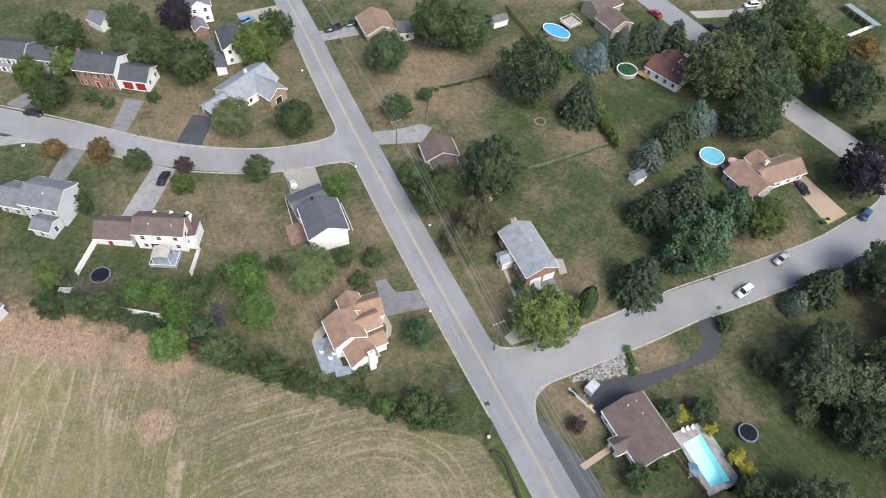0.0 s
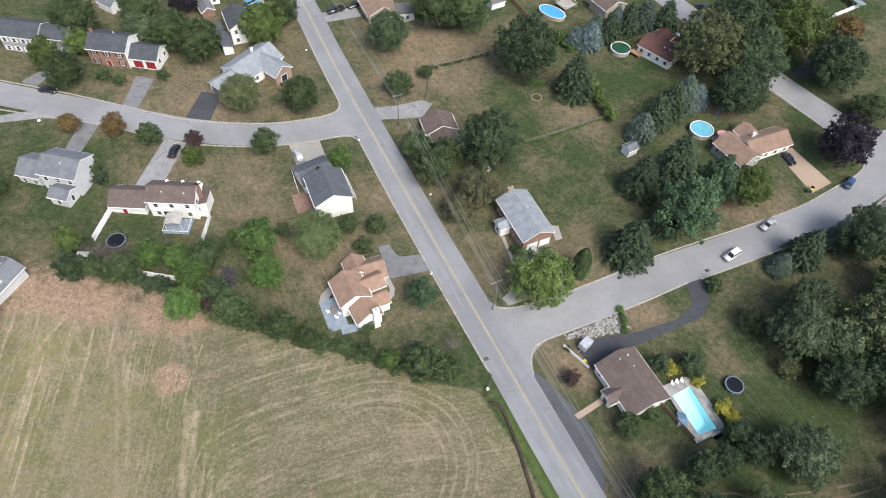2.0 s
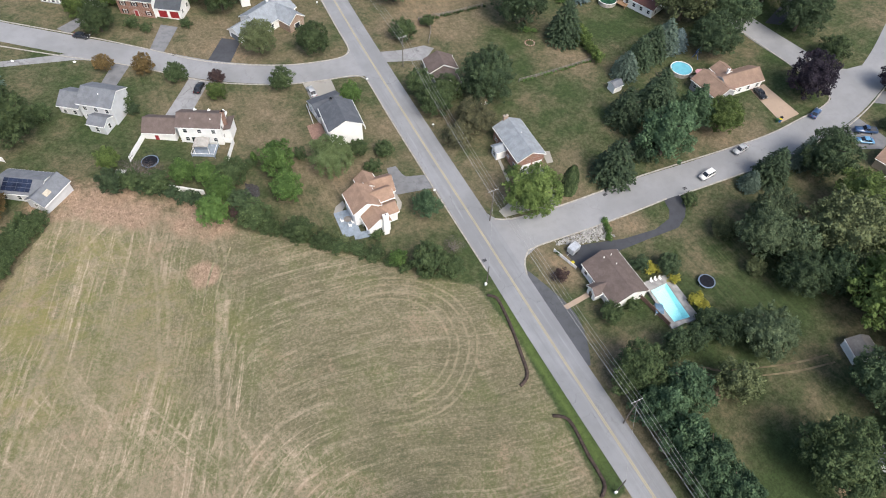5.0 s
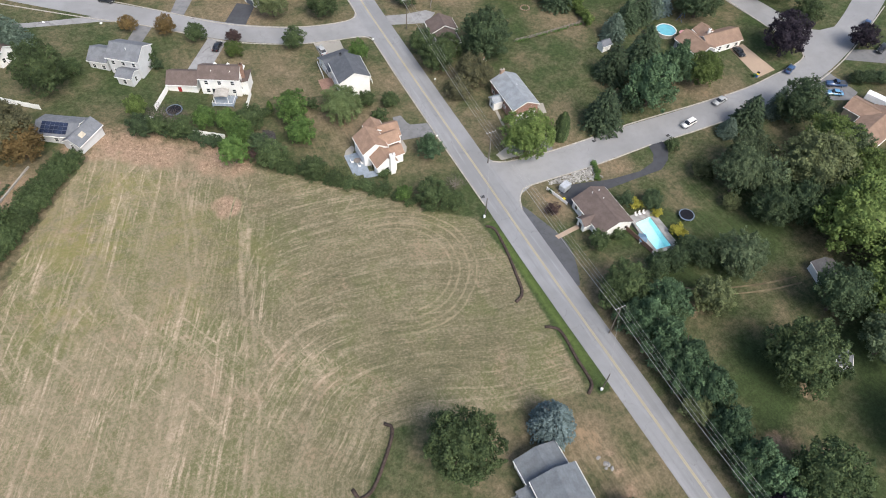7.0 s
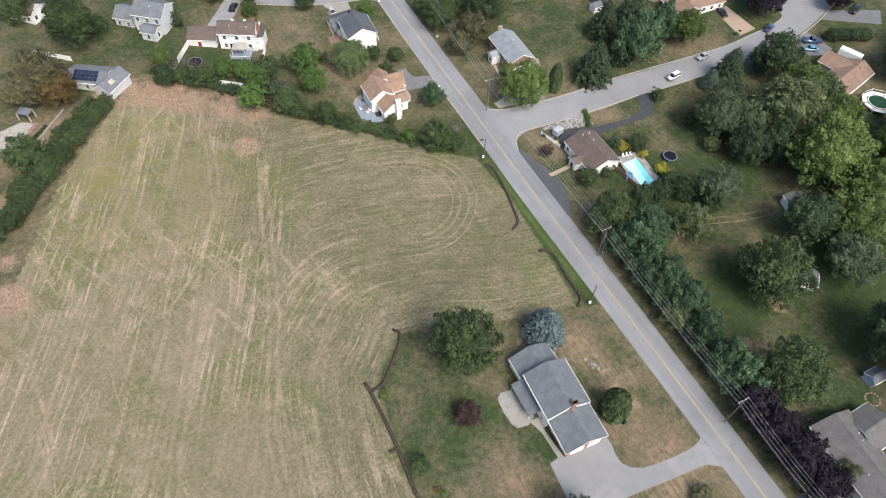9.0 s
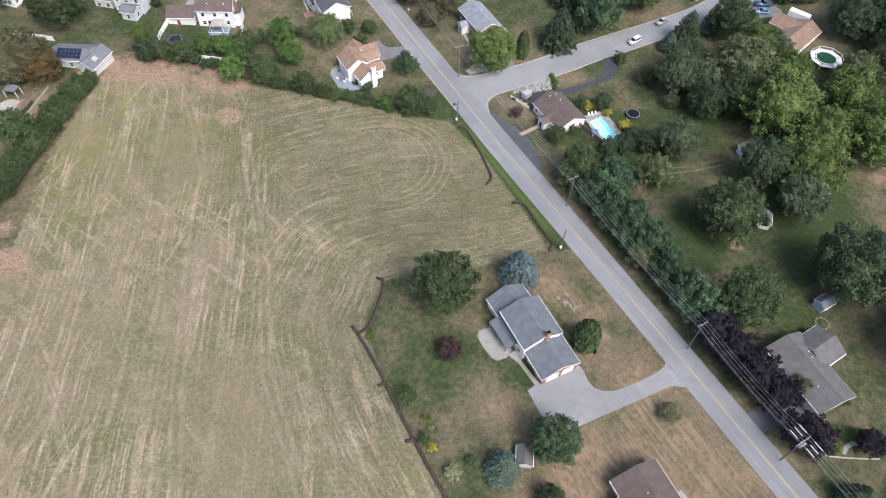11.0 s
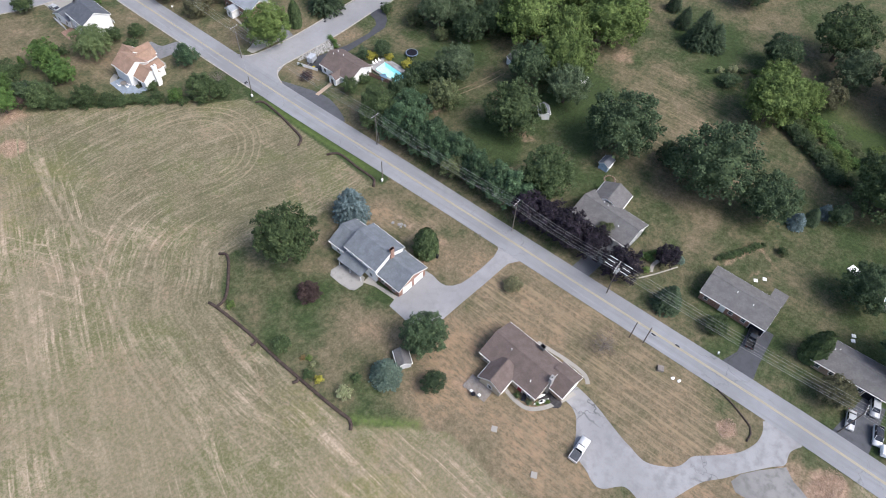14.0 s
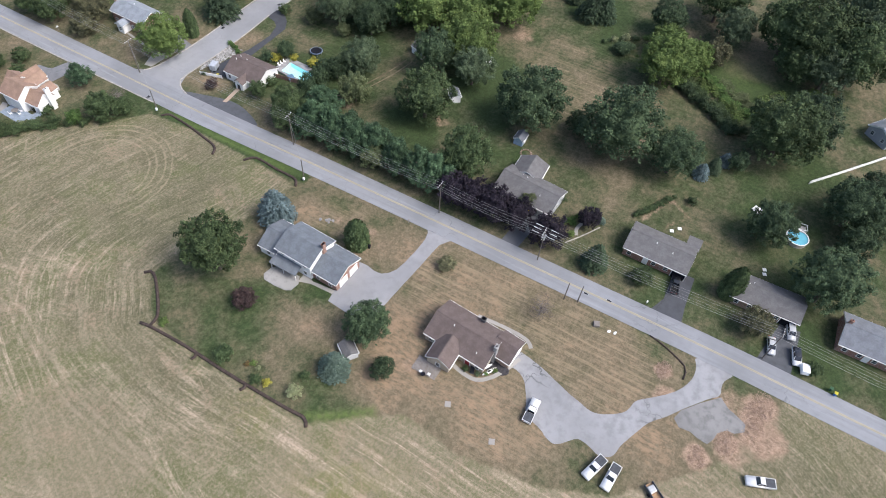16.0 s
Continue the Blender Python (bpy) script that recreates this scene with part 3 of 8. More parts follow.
def build_ground():
    core_x, core_y = np.arange(-135, 232, 1.0), np.arange(-200, 236, 1.0)
    out = np.array([4, 10, 22, 45, 90, 180, 360, 720, 1400, 2600.0])
    xs = np.concatenate([core_x[0] - out[::-1], core_x, core_x[-1] + out])
    ys = np.concatenate([core_y[0] - out[::-1], core_y, core_y[-1] + out])
    gx, gy = (a.ravel() for a in np.meshgrid(xs, ys, indexing="xy"))
    c = np.clip(gx, -220, 260)
    gz = 0.99 - 0.0451 * c + 0.000354 * c * c - 2.2 * np.exp(-(((gx - 68) / 38) ** 2) - ((gy - 32) / 30) ** 2)
    basin = inside(gx, gy, POOL) | (far_from(gx, gy, POOL + POOL[:1]) < 1.05)
    gz = np.where(basin, gz - 3.2, gz)
    nx, ny = len(xs), len(ys)
    i, j = (a.ravel() for a in np.meshgrid(np.arange(nx - 1), np.arange(ny - 1), indexing="xy"))
    quads = np.stack([j * nx + i, j * nx + i + 1, (j + 1) * nx + i + 1, (j + 1) * nx + i], 1)
    me = bpy.data.meshes.new("ground")
    me.from_pydata(np.stack([gx, gy, gz], 1).tolist(), [], quads.tolist())
    field = inside(gx, gy, FIELD).astype(float)
    edge = far_from(gx, gy, FIELD_EDGE)
    field = np.where(field > 0, np.clip(0.5 + edge / 3, 0, 1), np.clip(0.5 - edge / 3, 0, 1))
    rows = gx * 0.94 - gy * 0.34 - 3.0 * np.sin(gy / 38.0)
    rounds = far_from(gx, gy, [(60, -22), (28.5, -14), (12, -11), (-2, -6), (-11, -5), (-19, -13.5), (-21.5, -30), (-22, -56), (-24, -120)])
    turning = gx + 40 - 24 * np.clip((gy + 10) / 60, 0, 1)
    loop = np.hypot(gx - 5.5, (gy - 29.5) * 1.06)
    bend = np.clip((gx + 4) / 10, 0, 1)
    lanes = [gx - np.interp(gy, ys, xs_) for ys, xs_ in (((-60, -14, 10, 45, 66), (-46, -41, -33, -25, -20)), ((-40, -12, 20, 46, 66), (-66, -58, -46, -36, -33)), ((-5, 20, 50, 76), (-80, -70, -58, -45)))]
    wheels = np.min(np.abs(lanes), 0)
    wheels = np.where(wheels == np.abs(lanes[0]), lanes[0], np.where(wheels == np.abs(lanes[1]), lanes[1], lanes[2]))
    fresh = np.exp(-((far_from(gx, gy, [(-20.2, -55.1), (-17.1, -60.0), (-12.8, -65.2)]) / 0.9) ** 2))
    fresh = np.maximum(fresh, 0.8 * np.exp(-(((gx - 32.2) / 0.9) ** 2)) * np.clip((gy + 14) / 6, 0, 1) * np.clip((36 - gy) / 6, 0, 1))
    fresh = np.maximum(fresh, 0.45 * np.exp(-(((gx - 139) / 9) ** 2) - ((gy + 103) / 8) ** 2))
    lush = np.zeros(gx.shape)
    for x, y, rad, a in ((-46, 76, 9, 0.8), (-56, 64, 12, 0.9), (-36, 58, 9, 0.5), (-62, 46, 10, 0.6), (-40, 40, 8, 0.4), (-26, 47, 8, 0.4), (-30, -70, 10, 0.5), (-26, -45, 6, 0.4)):
        lush = np.maximum(lush, a * np.exp(-((gx - x) ** 2 + (gy - y) ** 2) / rad**2))
    across = gx * 0.36 + gy * 0.93
    dry = np.full(gx.shape, 0.46)
    for x, y, r, a in DRYNESS_AND_SHADE:
        dry += a * np.exp(-((gx - x) ** 2 + (gy - y) ** 2) / r**2)
    dry -= 0.8 * np.exp(-(((gx - 31.8) / 1.6) ** 2)) * ((gy > -16) & (gy < 34))
    dirt = np.zeros(gx.shape)
    for x, y, r, a in BARE:
        dirt = np.maximum(dirt, a * np.exp(-(((gx - x) ** 2 + (gy - y) ** 2) / r**2) ** 2))
    verge = far_from(gx, gy, [(-64, 88), (-70.5, 78.5), (-77.5, 68), (-84, 58)])
    dirt = np.maximum(dirt, 0.5 * np.exp(-((verge / 3.2) ** 4)))
    track = far_from(gx, gy, [(-50, 95), (-34, 87), (-19, 77)])
    dirt = np.maximum(dirt, 0.66 * np.exp(-((track / 9) ** 4)))
    for line in ([(27.5, -24), (25.5, -31), (27, -38)], [(15, -57), (30, -58)], [(-2, -72), (1, -60), (8, -57)]):
        dirt = np.maximum(dirt, 0.42 * np.exp(-((far_from(gx, gy, line) / 2.0) ** 2)))
    plot = far_from(gx, gy, [(66.4, -94.8), (77.4, -99.0), (73.8, -105.0), (67.4, -100.6)])
    dirt = np.maximum(dirt, 0.62 * np.exp(-((plot / 1.2) ** 2)))
    mown = np.zeros(gx.shape)
    for x, y, r, a in MOWN:
        mown = np.maximum(mown, a * np.exp(-(((gx - x) ** 2 + (gy - y) ** 2) / r**2) ** 2))
    for name, v in (("turning", turning), ("loop", loop), ("bend", bend), ("wheels", wheels), ("fresh", fresh), ("lush", lush), ("mown", mown), ("field", field), ("rounds", rounds), ("across", across), ("rows", rows), ("dry", dry), ("dirt", dirt)):
        me.attributes.new(name, "FLOAT", "POINT").data.foreach_set("value", v.astype(np.float32))
    me.materials.append(M_GROUND)
    me.shade_smooth()
    tagged(new("ground", me), "mown lawns and a dry hay field on gently sloping land", "ground", kind="structure")


# Dry to green lawn spots; some east of the road paint in tree shade.
DRYNESS_AND_SHADE = [(-69, 78, 6, 0.5), (86, -45, 16, -0.2), (70, -52, 10, -0.2), (98, -40, 12, -0.3), (-10, 120, 22, 0.12), (2, 148, 22, 0.3), (60, 138, 18, 0.35), (78, 112, 22, -0.02), (78, 76, 22, -0.14), (106, 102, 10, -0.3), (90, 100, 7, 0.3), (70, 86, 7, 0.25), (66, 118, 7, 0.2), (66, 104, 8, 0.2), (104, 122, 12, -0.1), (58, 62, 14, 0.35), (112, 51, 8, 0.3), (88, 14, 20, -0.25), (80, 20, 4, 0.3), (84, 28, 5, 0.2)]
# (143, -104) is painted paler against the trees' shade on the meadow.
DRYNESS_AND_SHADE += [(24, -28, 9, 0.45), (22, -20, 6, 0.2), (4, -60, 10, 0.3), (10, -95, 10, -0.1), (48, 8, 6, 0.2), (100, -95, 10, -0.2), (72, -22, 24, -0.14), (62, -31, 7, -0.3), (60, -42, 10, 0.25), (24, -44, 10, 0.4), (24, -66, 13, 0.36), (26, -98, 17, 0.36), (-4, -42, 8, 0.4), (-13, -24, 10, -0.05), (-2, -88, 12, 0.4), (-8, -64, 8, 0.3), (10, -118, 10, 0.4), (143, -104, 9, 0.5), (-12, -42, 9, 0.15), (0, -70, 14, 0.35)]
DRYNESS_AND_SHADE += [(108, -64, 22, 0.2), (140, -60, 18, -0.3), (130, -108, 16, -0.4), (85, -120, 16, -0.15), (5, 100, 14, 0.15), (15, 78, 10, 0.3), (22, 55, 9, 0.1), (-25, 105, 9, -0.1), (-42, 108, 16, -0.18), (-67, 84, 8, 0.5), (-73, 74, 8, 0.5)]
DRYNESS_AND_SHADE += [(72, -70, 12, -0.25), (66, -80, 8, -0.2), (50, 33, 5, 0.4), (75, 37, 6, 0.4), (160, 70, 25, -0.2), (92, 93, 6, 0.3), (100, 132, 14, -0.1), (30, 90, 6, 0.2), (54, -105, 12, -0.25), (63, -85, 9, 0.1), (46, -145, 12, -0.25)]
MOWN = [(22, -62, 12, 0.8), (24, -80, 13, 0.8), (24, -100, 16, 0.8), (24, -30, 9, 0.5), (0, -88, 12, 0.55), (108, -64, 24, 0.55), (4, -78, 14, 0.3), (60, 136, 16, 0.3), (8, 70, 12, 0.4), (-12, 118, 14, 0.3), (-20, 140, 12, 0.4), (75, -110, 10, 0.3), (86, 16, 16, 0.35)]
BARE = [(-24.9, 61.9, 4.6, 0.85), (-29.5, 64, 3.0, 0.5), (19, -131, 6, 0.6), (22, -115, 3.5, 0.65), (28, -126, 4.5, 0.6), (12, -124, 4, 0.5), (-81.5, 33, 5.5, 0.8), (-81, 43, 3.5, 0.6), (27.5, -40, 2.2, 0.55), (25, -33, 2.0, 0.5)]
BARE += [(24, -134, 7, 0.75), (29.5, -133.5, 5, 0.75), (18, -130, 5, 0.7), (12.4, -124.3, 3.6, 0.85), (27.8, -112.8, 2.6, 0.75), (2, -104, 4, 0.4), (62, -6, 3.5, 0.5), (122, 64, 4, 0.4), (120, -36, 6, 0.55), (65, -42, 4, 0.45), (126, 104, 3, 0.5), (0, -66, 3, 0.45), (-32, 72, 4, 0.42), (-38, 20, 4, 0.4), (-60, 12, 5, 0.4), (-70, 47, 2.2, 0.5)]
BARE += [(25.6, -26.5, 1.7, 0.62), (24.4, -30, 1.7, 0.6), (25, -34.5, 1.6, 0.58), (26.6, -39.5, 1.8, 0.62), (57, -37.5, 2.6, 0.6), (70.5, -33.5, 3.4, 0.5), (60, -8, 2.5, 0.5), (24.5, -43.5, 3.2, 0.45), (-4.2, -36.5, 3.4, 0.36), (-5.5, -43.5, 4.0, 0.4), (-9, -38, 2.4, 0.3), (59, -39, 3.2, 0.5)]
DRYNESS_AND_SHADE += [(29.5, -26, 4, -0.25), (29.6, -38, 3, -0.3), (20, -29, 3.5, -0.3), (76, -64, 9, 0.22), (78, -80, 9, 0.15), (66, -27, 5, -0.35), (62, -14, 5, 0.22), (5.5, -39, 3.5, -0.35), (29, -30, 2.5, -0.3), (20, -34, 4, -0.25), (-15, -34, 6, -0.1), (-2, -28, 4, -0.2), (70, -84, 10, 0.2), (96, -78, 12, 0.15), (20, -92, 8, 0.2), (2, -82, 7, 0.2), (26, -52, 6, 0.25), (120, -20, 12, 0.2), (168, -70, 16, 0.15)]
build_ground()

# ---- roads ----
def road(name, points, widths, mat, label, lift, **kw):
    ob = new(name, mesh_from(ribbon(points, widths, lift, **kw), name, mat))
    return tagged(ob, label, "road", kind="structure")


MAIN = [(37.6, 300), (38.6, 187), (37.6, 150), (37.0, 122), (36.85, 80), (37.4, 40), (37.3, 0), (37.8, -60), (38.3, -120), (37.6, -158), (36.5, -260)]
WEST = [(33.5, 117.6), (26, 119.2), (12, 122), (-6, 130.5), (-24, 143.5), (-42, 156.2), (-70, 176), (-110, 204)]
EAST = [(41, 45.0), (50, 45.3), (62, 44.8), (80, 44.8), (100, 43.1), (120, 41.9), (135, 42.4), (148, 44.6), (160, 48.6), (172, 53.6), (184, 59.8), (205, 72), (240, 95)]
NORTH = [(154.5, 48), (153.8, 56), (152.7, 64.3), (151.4, 72), (150.2, 80), (147.8, 100), (147, 120), (145, 141), (142, 175), (140, 260)]
road("main_road", MAIN, [7.6, 7.8, 8.0, 8.2, 8.1, 8.2, 7.2, 7.0, 7.4, 7.2, 7.2], M_ROAD, "weathered grey two-lane asphalt road", 0.06, step=4)
road("side_street_west", WEST, [9, 8.6, 8.4, 8.4, 8.4, 8.2, 8], M_STREET, "pale grey curving residential street", 0.05)
road("side_street_east", EAST, [9, 8.6, 8.6, 8.4, 8.2, 8.4, 9.2, 9, 8.6], M_STREET, "pale grey residential street with kerbs", 0.05)
road("side_street_north", NORTH, [9, 8.4, 8, 8, 7.6, 7.2, 7], M_STREET, "pale grey residential street behind trees", 0.045)
for nm, ring in (("junction_west", [(34.2, 110), (33.6, 111.5), (32, 114), (28, 115.2), (28, 122.8), (31.4, 124.2), (33.2, 127), (34.4, 130)]),
                 ("junction_east", [(41, 54.5), (42.5, 52), (46, 50.2), (52, 49.5), (52, 41.1), (47.6, 40.6), (43.6, 39), (41.8, 36), (40.8, 32)]),
                 ("junction_north", [(143.4, 46), (148.2, 49.0), (149.2, 53), (148.6, 60), (157, 62), (158.4, 58.5), (161, 56.4), (166, 55.6), (160, 48), (150, 44)])):
    tagged(new(nm, mesh_from(patch(ring, 0.055, smooth=False), nm, M_STREET)), "worn asphalt where two roads meet", "road", kind="structure")
for s in (-0.16, 0.16):
    road("centre_line", MAIN, [0.22, 0.22], M_YELLOW, "faded yellow centre line on the asphalt", 0.085, depth=0.03, step=4, across=1, shift=s)


def kerb(points, label="low pale concrete kerb along the street"):
    road("kerb", points, [0.34, 0.34], M_KERB, label, 0.15, depth=0.4, step=1.5, across=1)


kerb([(34.3, 160), (33.4, 140), (33.2, 128), (31.8, 124.3), (26.5, 123.4), (15.2, 125.3), (4.7, 129.2), (-7.8, 135.8), (-19.7, 145.4), (-31.8, 154.8), (-44, 163.5), (-75, 185)])
kerb([(-75, 171), (-44.7, 151.4), (-26.7, 140.2), (-12.8, 129.3), (-5.7, 124.6), (9.1, 118.1), (21.3, 115.4), (29.7, 114.2), (32.4, 112), (32.7, 108), (32.5, 91.5), (32.7, 65), (33.1, 45), (33.3, 39)])
kerb([(42.3, 51.8), (46, 50.3), (57, 49.4), (71, 49.2), (85, 49.1), (108, 47), (123, 46.0), (135, 46.8), (143.4, 47.6), (148, 49.4), (149, 53), (148.4, 62), (147.2, 73), (145.9, 84)])
kerb([(41.4, 34.5), (42.4, 37.2), (44.5, 39.8), (48, 40.8), (65, 40.4), (85.5, 40.2)])
kerb([(88.8, 39.7), (104, 38.5), (122, 37.5), (136, 38.1), (143.5, 38.6), (157.4, 42.6), (173, 49.2), (187, 55.6)])


def drive(name, ring, mat, label, lift=0.035, smooth=False):
    tagged(new(name, mesh_from(patch(ring, lift, smooth=smooth), name, mat)), label, "driveway" if "drive" in name else "paving", kind="structure")


drive("driveway", [(-20.6, 145.0), (-14.9, 157), (-10.6, 154.2), (-17.2, 142.6)], M_DRIVE, "grey asphalt driveway to a double garage")
drive("driveway", [(-6.8, 134.6), (0, 144.6), (4.9, 141.6), (-1.4, 131)], M_BLACK, "black asphalt driveway before a garage")
drive("driveway", [(-36.4, 132), (-30.2, 143.4), (-26.3, 140.8), (-32.6, 130.6)], M_DRIVE, "grey asphalt driveway on a lawn")
drive("driveway", [(-22.4, 115.4), (-12.6, 129.6), (-8.0, 126.2), (-16.4, 113.6)], M_PALE, "cracked grey asphalt driveway")
drive("driveway", [(15.6, 117.2), (15.2, 107), (22.8, 106.6), (23.4, 115.6)], M_CONC, "pale concrete driveway before a garage")
drive("driveway", [(24.5, 76.9), (26.9, 76.7), (27.3, 73.6), (27.9, 72.4), (33.4, 70.9), (33.4, 66.2), (24.0, 67.6), (22.4, 68.2), (22.6, 71.4), (23.6, 71.6)], M_DRIVE, "grey asphalt driveway with a turning bay")
drive("driveway", [(53.0, 62.6), (61.6, 62.8), (61.4, 57), (59.8, 49.6), (54.4, 49.8), (54.6, 56)], M_DRIVE, "dark asphalt driveway under a spreading tree")
drive("driveway", [(41, 121.6), (41, 116.4), (51.7, 113), (56.6, 117), (54.4, 119.4), (47, 120)], M_PALE, "worn pale driveway off the main road")
drive("driveway", [(41.2, 168.6), (41.6, 163.4), (53.2, 162.4), (53.2, 167.6)], M_PALE, "pale driveway with two parked cars")
drive("driveway", [(-42.6, 163.8), (-39.6, 160.4), (-34.6, 165.2), (-36.4, 168)], M_DRIVE, "short asphalt driveway")
drive("driveway", [(22, 186), (22, 178), (34.6, 179), (34.6, 186)], M_CONC, "broad pale concrete drive beside a white house")
drive("layby", [(41.0, 36.8), (42.3, 35.6), (43.8, 30.9), (45.7, 25.1), (46.2, 20.1), (45.2, 16.0), (43.4, 11.5), (40.9, 7.4), (40.6, 22)], M_LAYBY, "dark patched asphalt lay-by on the roadside", smooth=True)
drive("driveway", [(53.2, 36.6), (53.9, 30.3), (60, 30.2), (64.1, 32.0), (74.0, 31.9), (82.7, 31.6), (86.2, 33.6), (88.2, 36), (89.3, 40.4), (84.7, 40.4), (84.0, 37.0), (82.3, 34.8), (77.2, 33.6), (68.6, 34.5), (61.4, 36.3), (57, 37.2)], M_BLACK, "black asphalt driveway that curves up to the street")
drive("driveway", [(130.6, 62.2), (129.3, 48), (136, 48.4), (135.6, 62.2)], M_PINK, "tan concrete driveway")
drive("driveway", [(4.2, -42.2), (8.3, -41.5), (17.0, -41.5), (17.2, -43.9), (16.7, -46.2), (16.9, -48.0), (18.0, -49.3), (19.8, -50.3), (22.4, -50.8), (26.9, -51.2), (31.1, -51.3), (33.4, -50.8), (35.2, -49.6), (35.2, -57.4), (33.7, -56.4), (31.7, -55.1), (28.8, -54.8), (22.9, -54.4), (17.4, -53.9), (12.0, -53.5), (7.8, -53.2), (3.6, -51.6), (3.8, -47.0)], paved("smooth_paving", (0.25, 0.25, 0.258), 0.15, 0.25), "broad pale paved driveway that narrows to the road")
drive("driveway", [(11.0, -83.9), (15.6, -84.0), (15.2, -86.6), (14.5, -90.0), (13.0, -94.2), (11.7, -97.9), (11.3, -100.0), (10.6, -102.1), (10.6, -104.0), (12.0, -106.6), (13.9, -108.9), (15.6, -109.6), (17.8, -110.0), (19.9, -112.4), (22.1, -114.8), (24.7, -117.1), (27.5, -118.5), (29.7, -119.1), (32.5, -119.0), (35.2, -117.6), (35.4, -127.2), (32.4, -125.1), (30.6, -124.9), (28.3, -125.4), (26.5, -123.4), (24.2, -121.6), (20.8, -118.9), (17.7, -116.8), (14.8, -114.1), (11.8, -112.7), (8.6, -111.4), (6.7, -110.6), (3.7, -110.2), (2.4, -107.5), (3.2, -106.0), (3.8, -103.6), (3.5, -102.3), (-0.1, -99.5), (0.5, -97.1), (1.5, -95.8), (2.3, -93.2), (3.2, -91.3), (5.7, -90.6), (7.9, -89.3), (9.9, -88.1), (11.1, -85.8)], M_PALE, "cracked pale driveway with ragged edges and a turning area", smooth=True)
drive("parking_apron", [(20.7, -119.0), (24.1, -121.7), (28.1, -125.5), (26.3, -127.6), (25.6, -129.6), (24.7, -131.5), (22.9, -131.7), (21.5, -130.0), (21.3, -128.3), (19.7, -126.9), (18.0, -126.5), (16.3, -125.7), (16.5, -123.7), (17.1, -122.0), (16.8, -119.7), (18.2, -118.2)], paved("stained_apron", (0.2, 0.196, 0.192), 0.6, 0.6), "stained grey asphalt parking apron beside a driveway", 0.03)
drive("driveway", [(141.6, 38.8), (149, 40.4), (150, 30), (146, 28.4), (141, 31)], M_DRIVE, "short asphalt driveway beside a brown-roofed house")
drive("garden_path", [(7.2, 68.0), (8.2, 69.6), (10.4, 70.8), (10.6, 69.2), (9.4, 68.0), (8.6, 66.8), (7.2, 66.8)], M_CONC, "pale concrete walk curving round a deck", 0.06)
drive("front_path", [(22.4, 67.8), (23.4, 67.9), (23.5, 65.0), (22.6, 63.2), (21.0, 62.4), (20.6, 63.4), (21.9, 64.2), (22.5, 65.6)], M_CONC, "short curved concrete path to a front door", 0.06)
drive("side_path", [(65.4, 62.4), (66.4, 66.0), (64.6, 67.0), (63.6, 62.6)], M_CONC, "concrete slab beside a brick house", 0.06)
drive("driveway", [(41.4, -105.4), (46, -107.2), (55.6, -106.8), (55.6, -111.8), (46, -112.2), (41.2, -112.8)], M_DARKDRIVE, "dark asphalt driveway before a carport")
drive("driveway", [(41.2, -129.8), (54, -132.6), (54, -137.2), (41, -137.4)], M_LAYBY, "asphalt driveway crowded with cars")
drive("driveway", [(41.2, -67), (54.5, -68.5), (54.5, -73), (41.2, -71.5)], M_BLUEDRIVE, "asphalt driveway under dark trees")
drive("driveway", [(143, 108), (143, 116), (130, 113.5), (130, 109)], M_DRIVE, "asphalt driveway with parked cars")
drive("driveway", [(152, 127), (166, 121), (178, 121), (178, 125), (166, 125), (152, 131)], M_CONC, "curving concrete driveway")
drive("driveway", [(157, 42.6), (162.4, 45.0), (177, 37), (172, 31.6)], M_DRIVE, "asphalt yard with parked vehicles")
drive("driveway", [(155, 84), (158.6, 81), (176, 88), (174, 92)], M_BLACK, "black asphalt driveway between trees")
tagged(new("side_lane", mesh_from(ribbon([(-72, 153.6), (-60, 151.4), (-52.9, 150.5), (-45.0, 149.6), (-38.9, 148.9), (-34.6, 147.2)], [2.4, 2.4, 2.6, 3.2, 3.8], 0.04, step=1.5, across=2), "side_lane", M_PALE)), "narrow pale lane running into a curving street", "path", kind="structure")
drive("patio", [(1.3, -26.6), (2.5, -25.6), (5.0, -26.0), (6.4, -27.6), (6.2, -32.8), (4.4, -33.9), (2.1, -33.6), (1.4, -32.5), (1.1, -29.6)], paved("stained_concrete", (0.27, 0.262, 0.25), 0.3, 0.5), "stained concrete patio slab", 0.1)
drive("front_path", [(4.9, -33.4), (7.1, -33.2), (7.3, -34.6), (6.7, -36.2), (7.3, -41.8), (6.2, -41.8), (5.9, -36.2)], M_CONC, "narrow concrete path", 0.05)
drive("front_path", [(44.6, 24.0), (44.9, 22.8), (52, 23.8), (52, 25.0)], M_PINK, "tan paved path to a porch", 0.06)
drive("side_path", [(52.8, 72.4), (53.5, 72.2), (51.6, 60.4), (50.9, 60.8)], M_CONC, "pale edging path beside a house", 0.06)
drive("pavement", [(44.4, 53.6), (44.8, 51.4), (57, 50.6), (57, 51.6), (52, 53), (50, 55.6)], M_CONC, "short concrete pavement at the corner", 0.06)
for pts in ([(18.7, -72.5), (19.2, -80), (18.8, -84.6), (17.4, -86.2)], [(5.2, -73), (4.4, -76), (4.4, -79.4), (6.4, -81.8), (10, -83.8), (13.8, -85.2)]):
    tagged(new("front_path", mesh_from(ribbon(pts, [0.9, 0.9], 0.06, step=0.8, across=1), "front_path", M_CONC)), "curved pale concrete path round a house", "path", kind="structure")

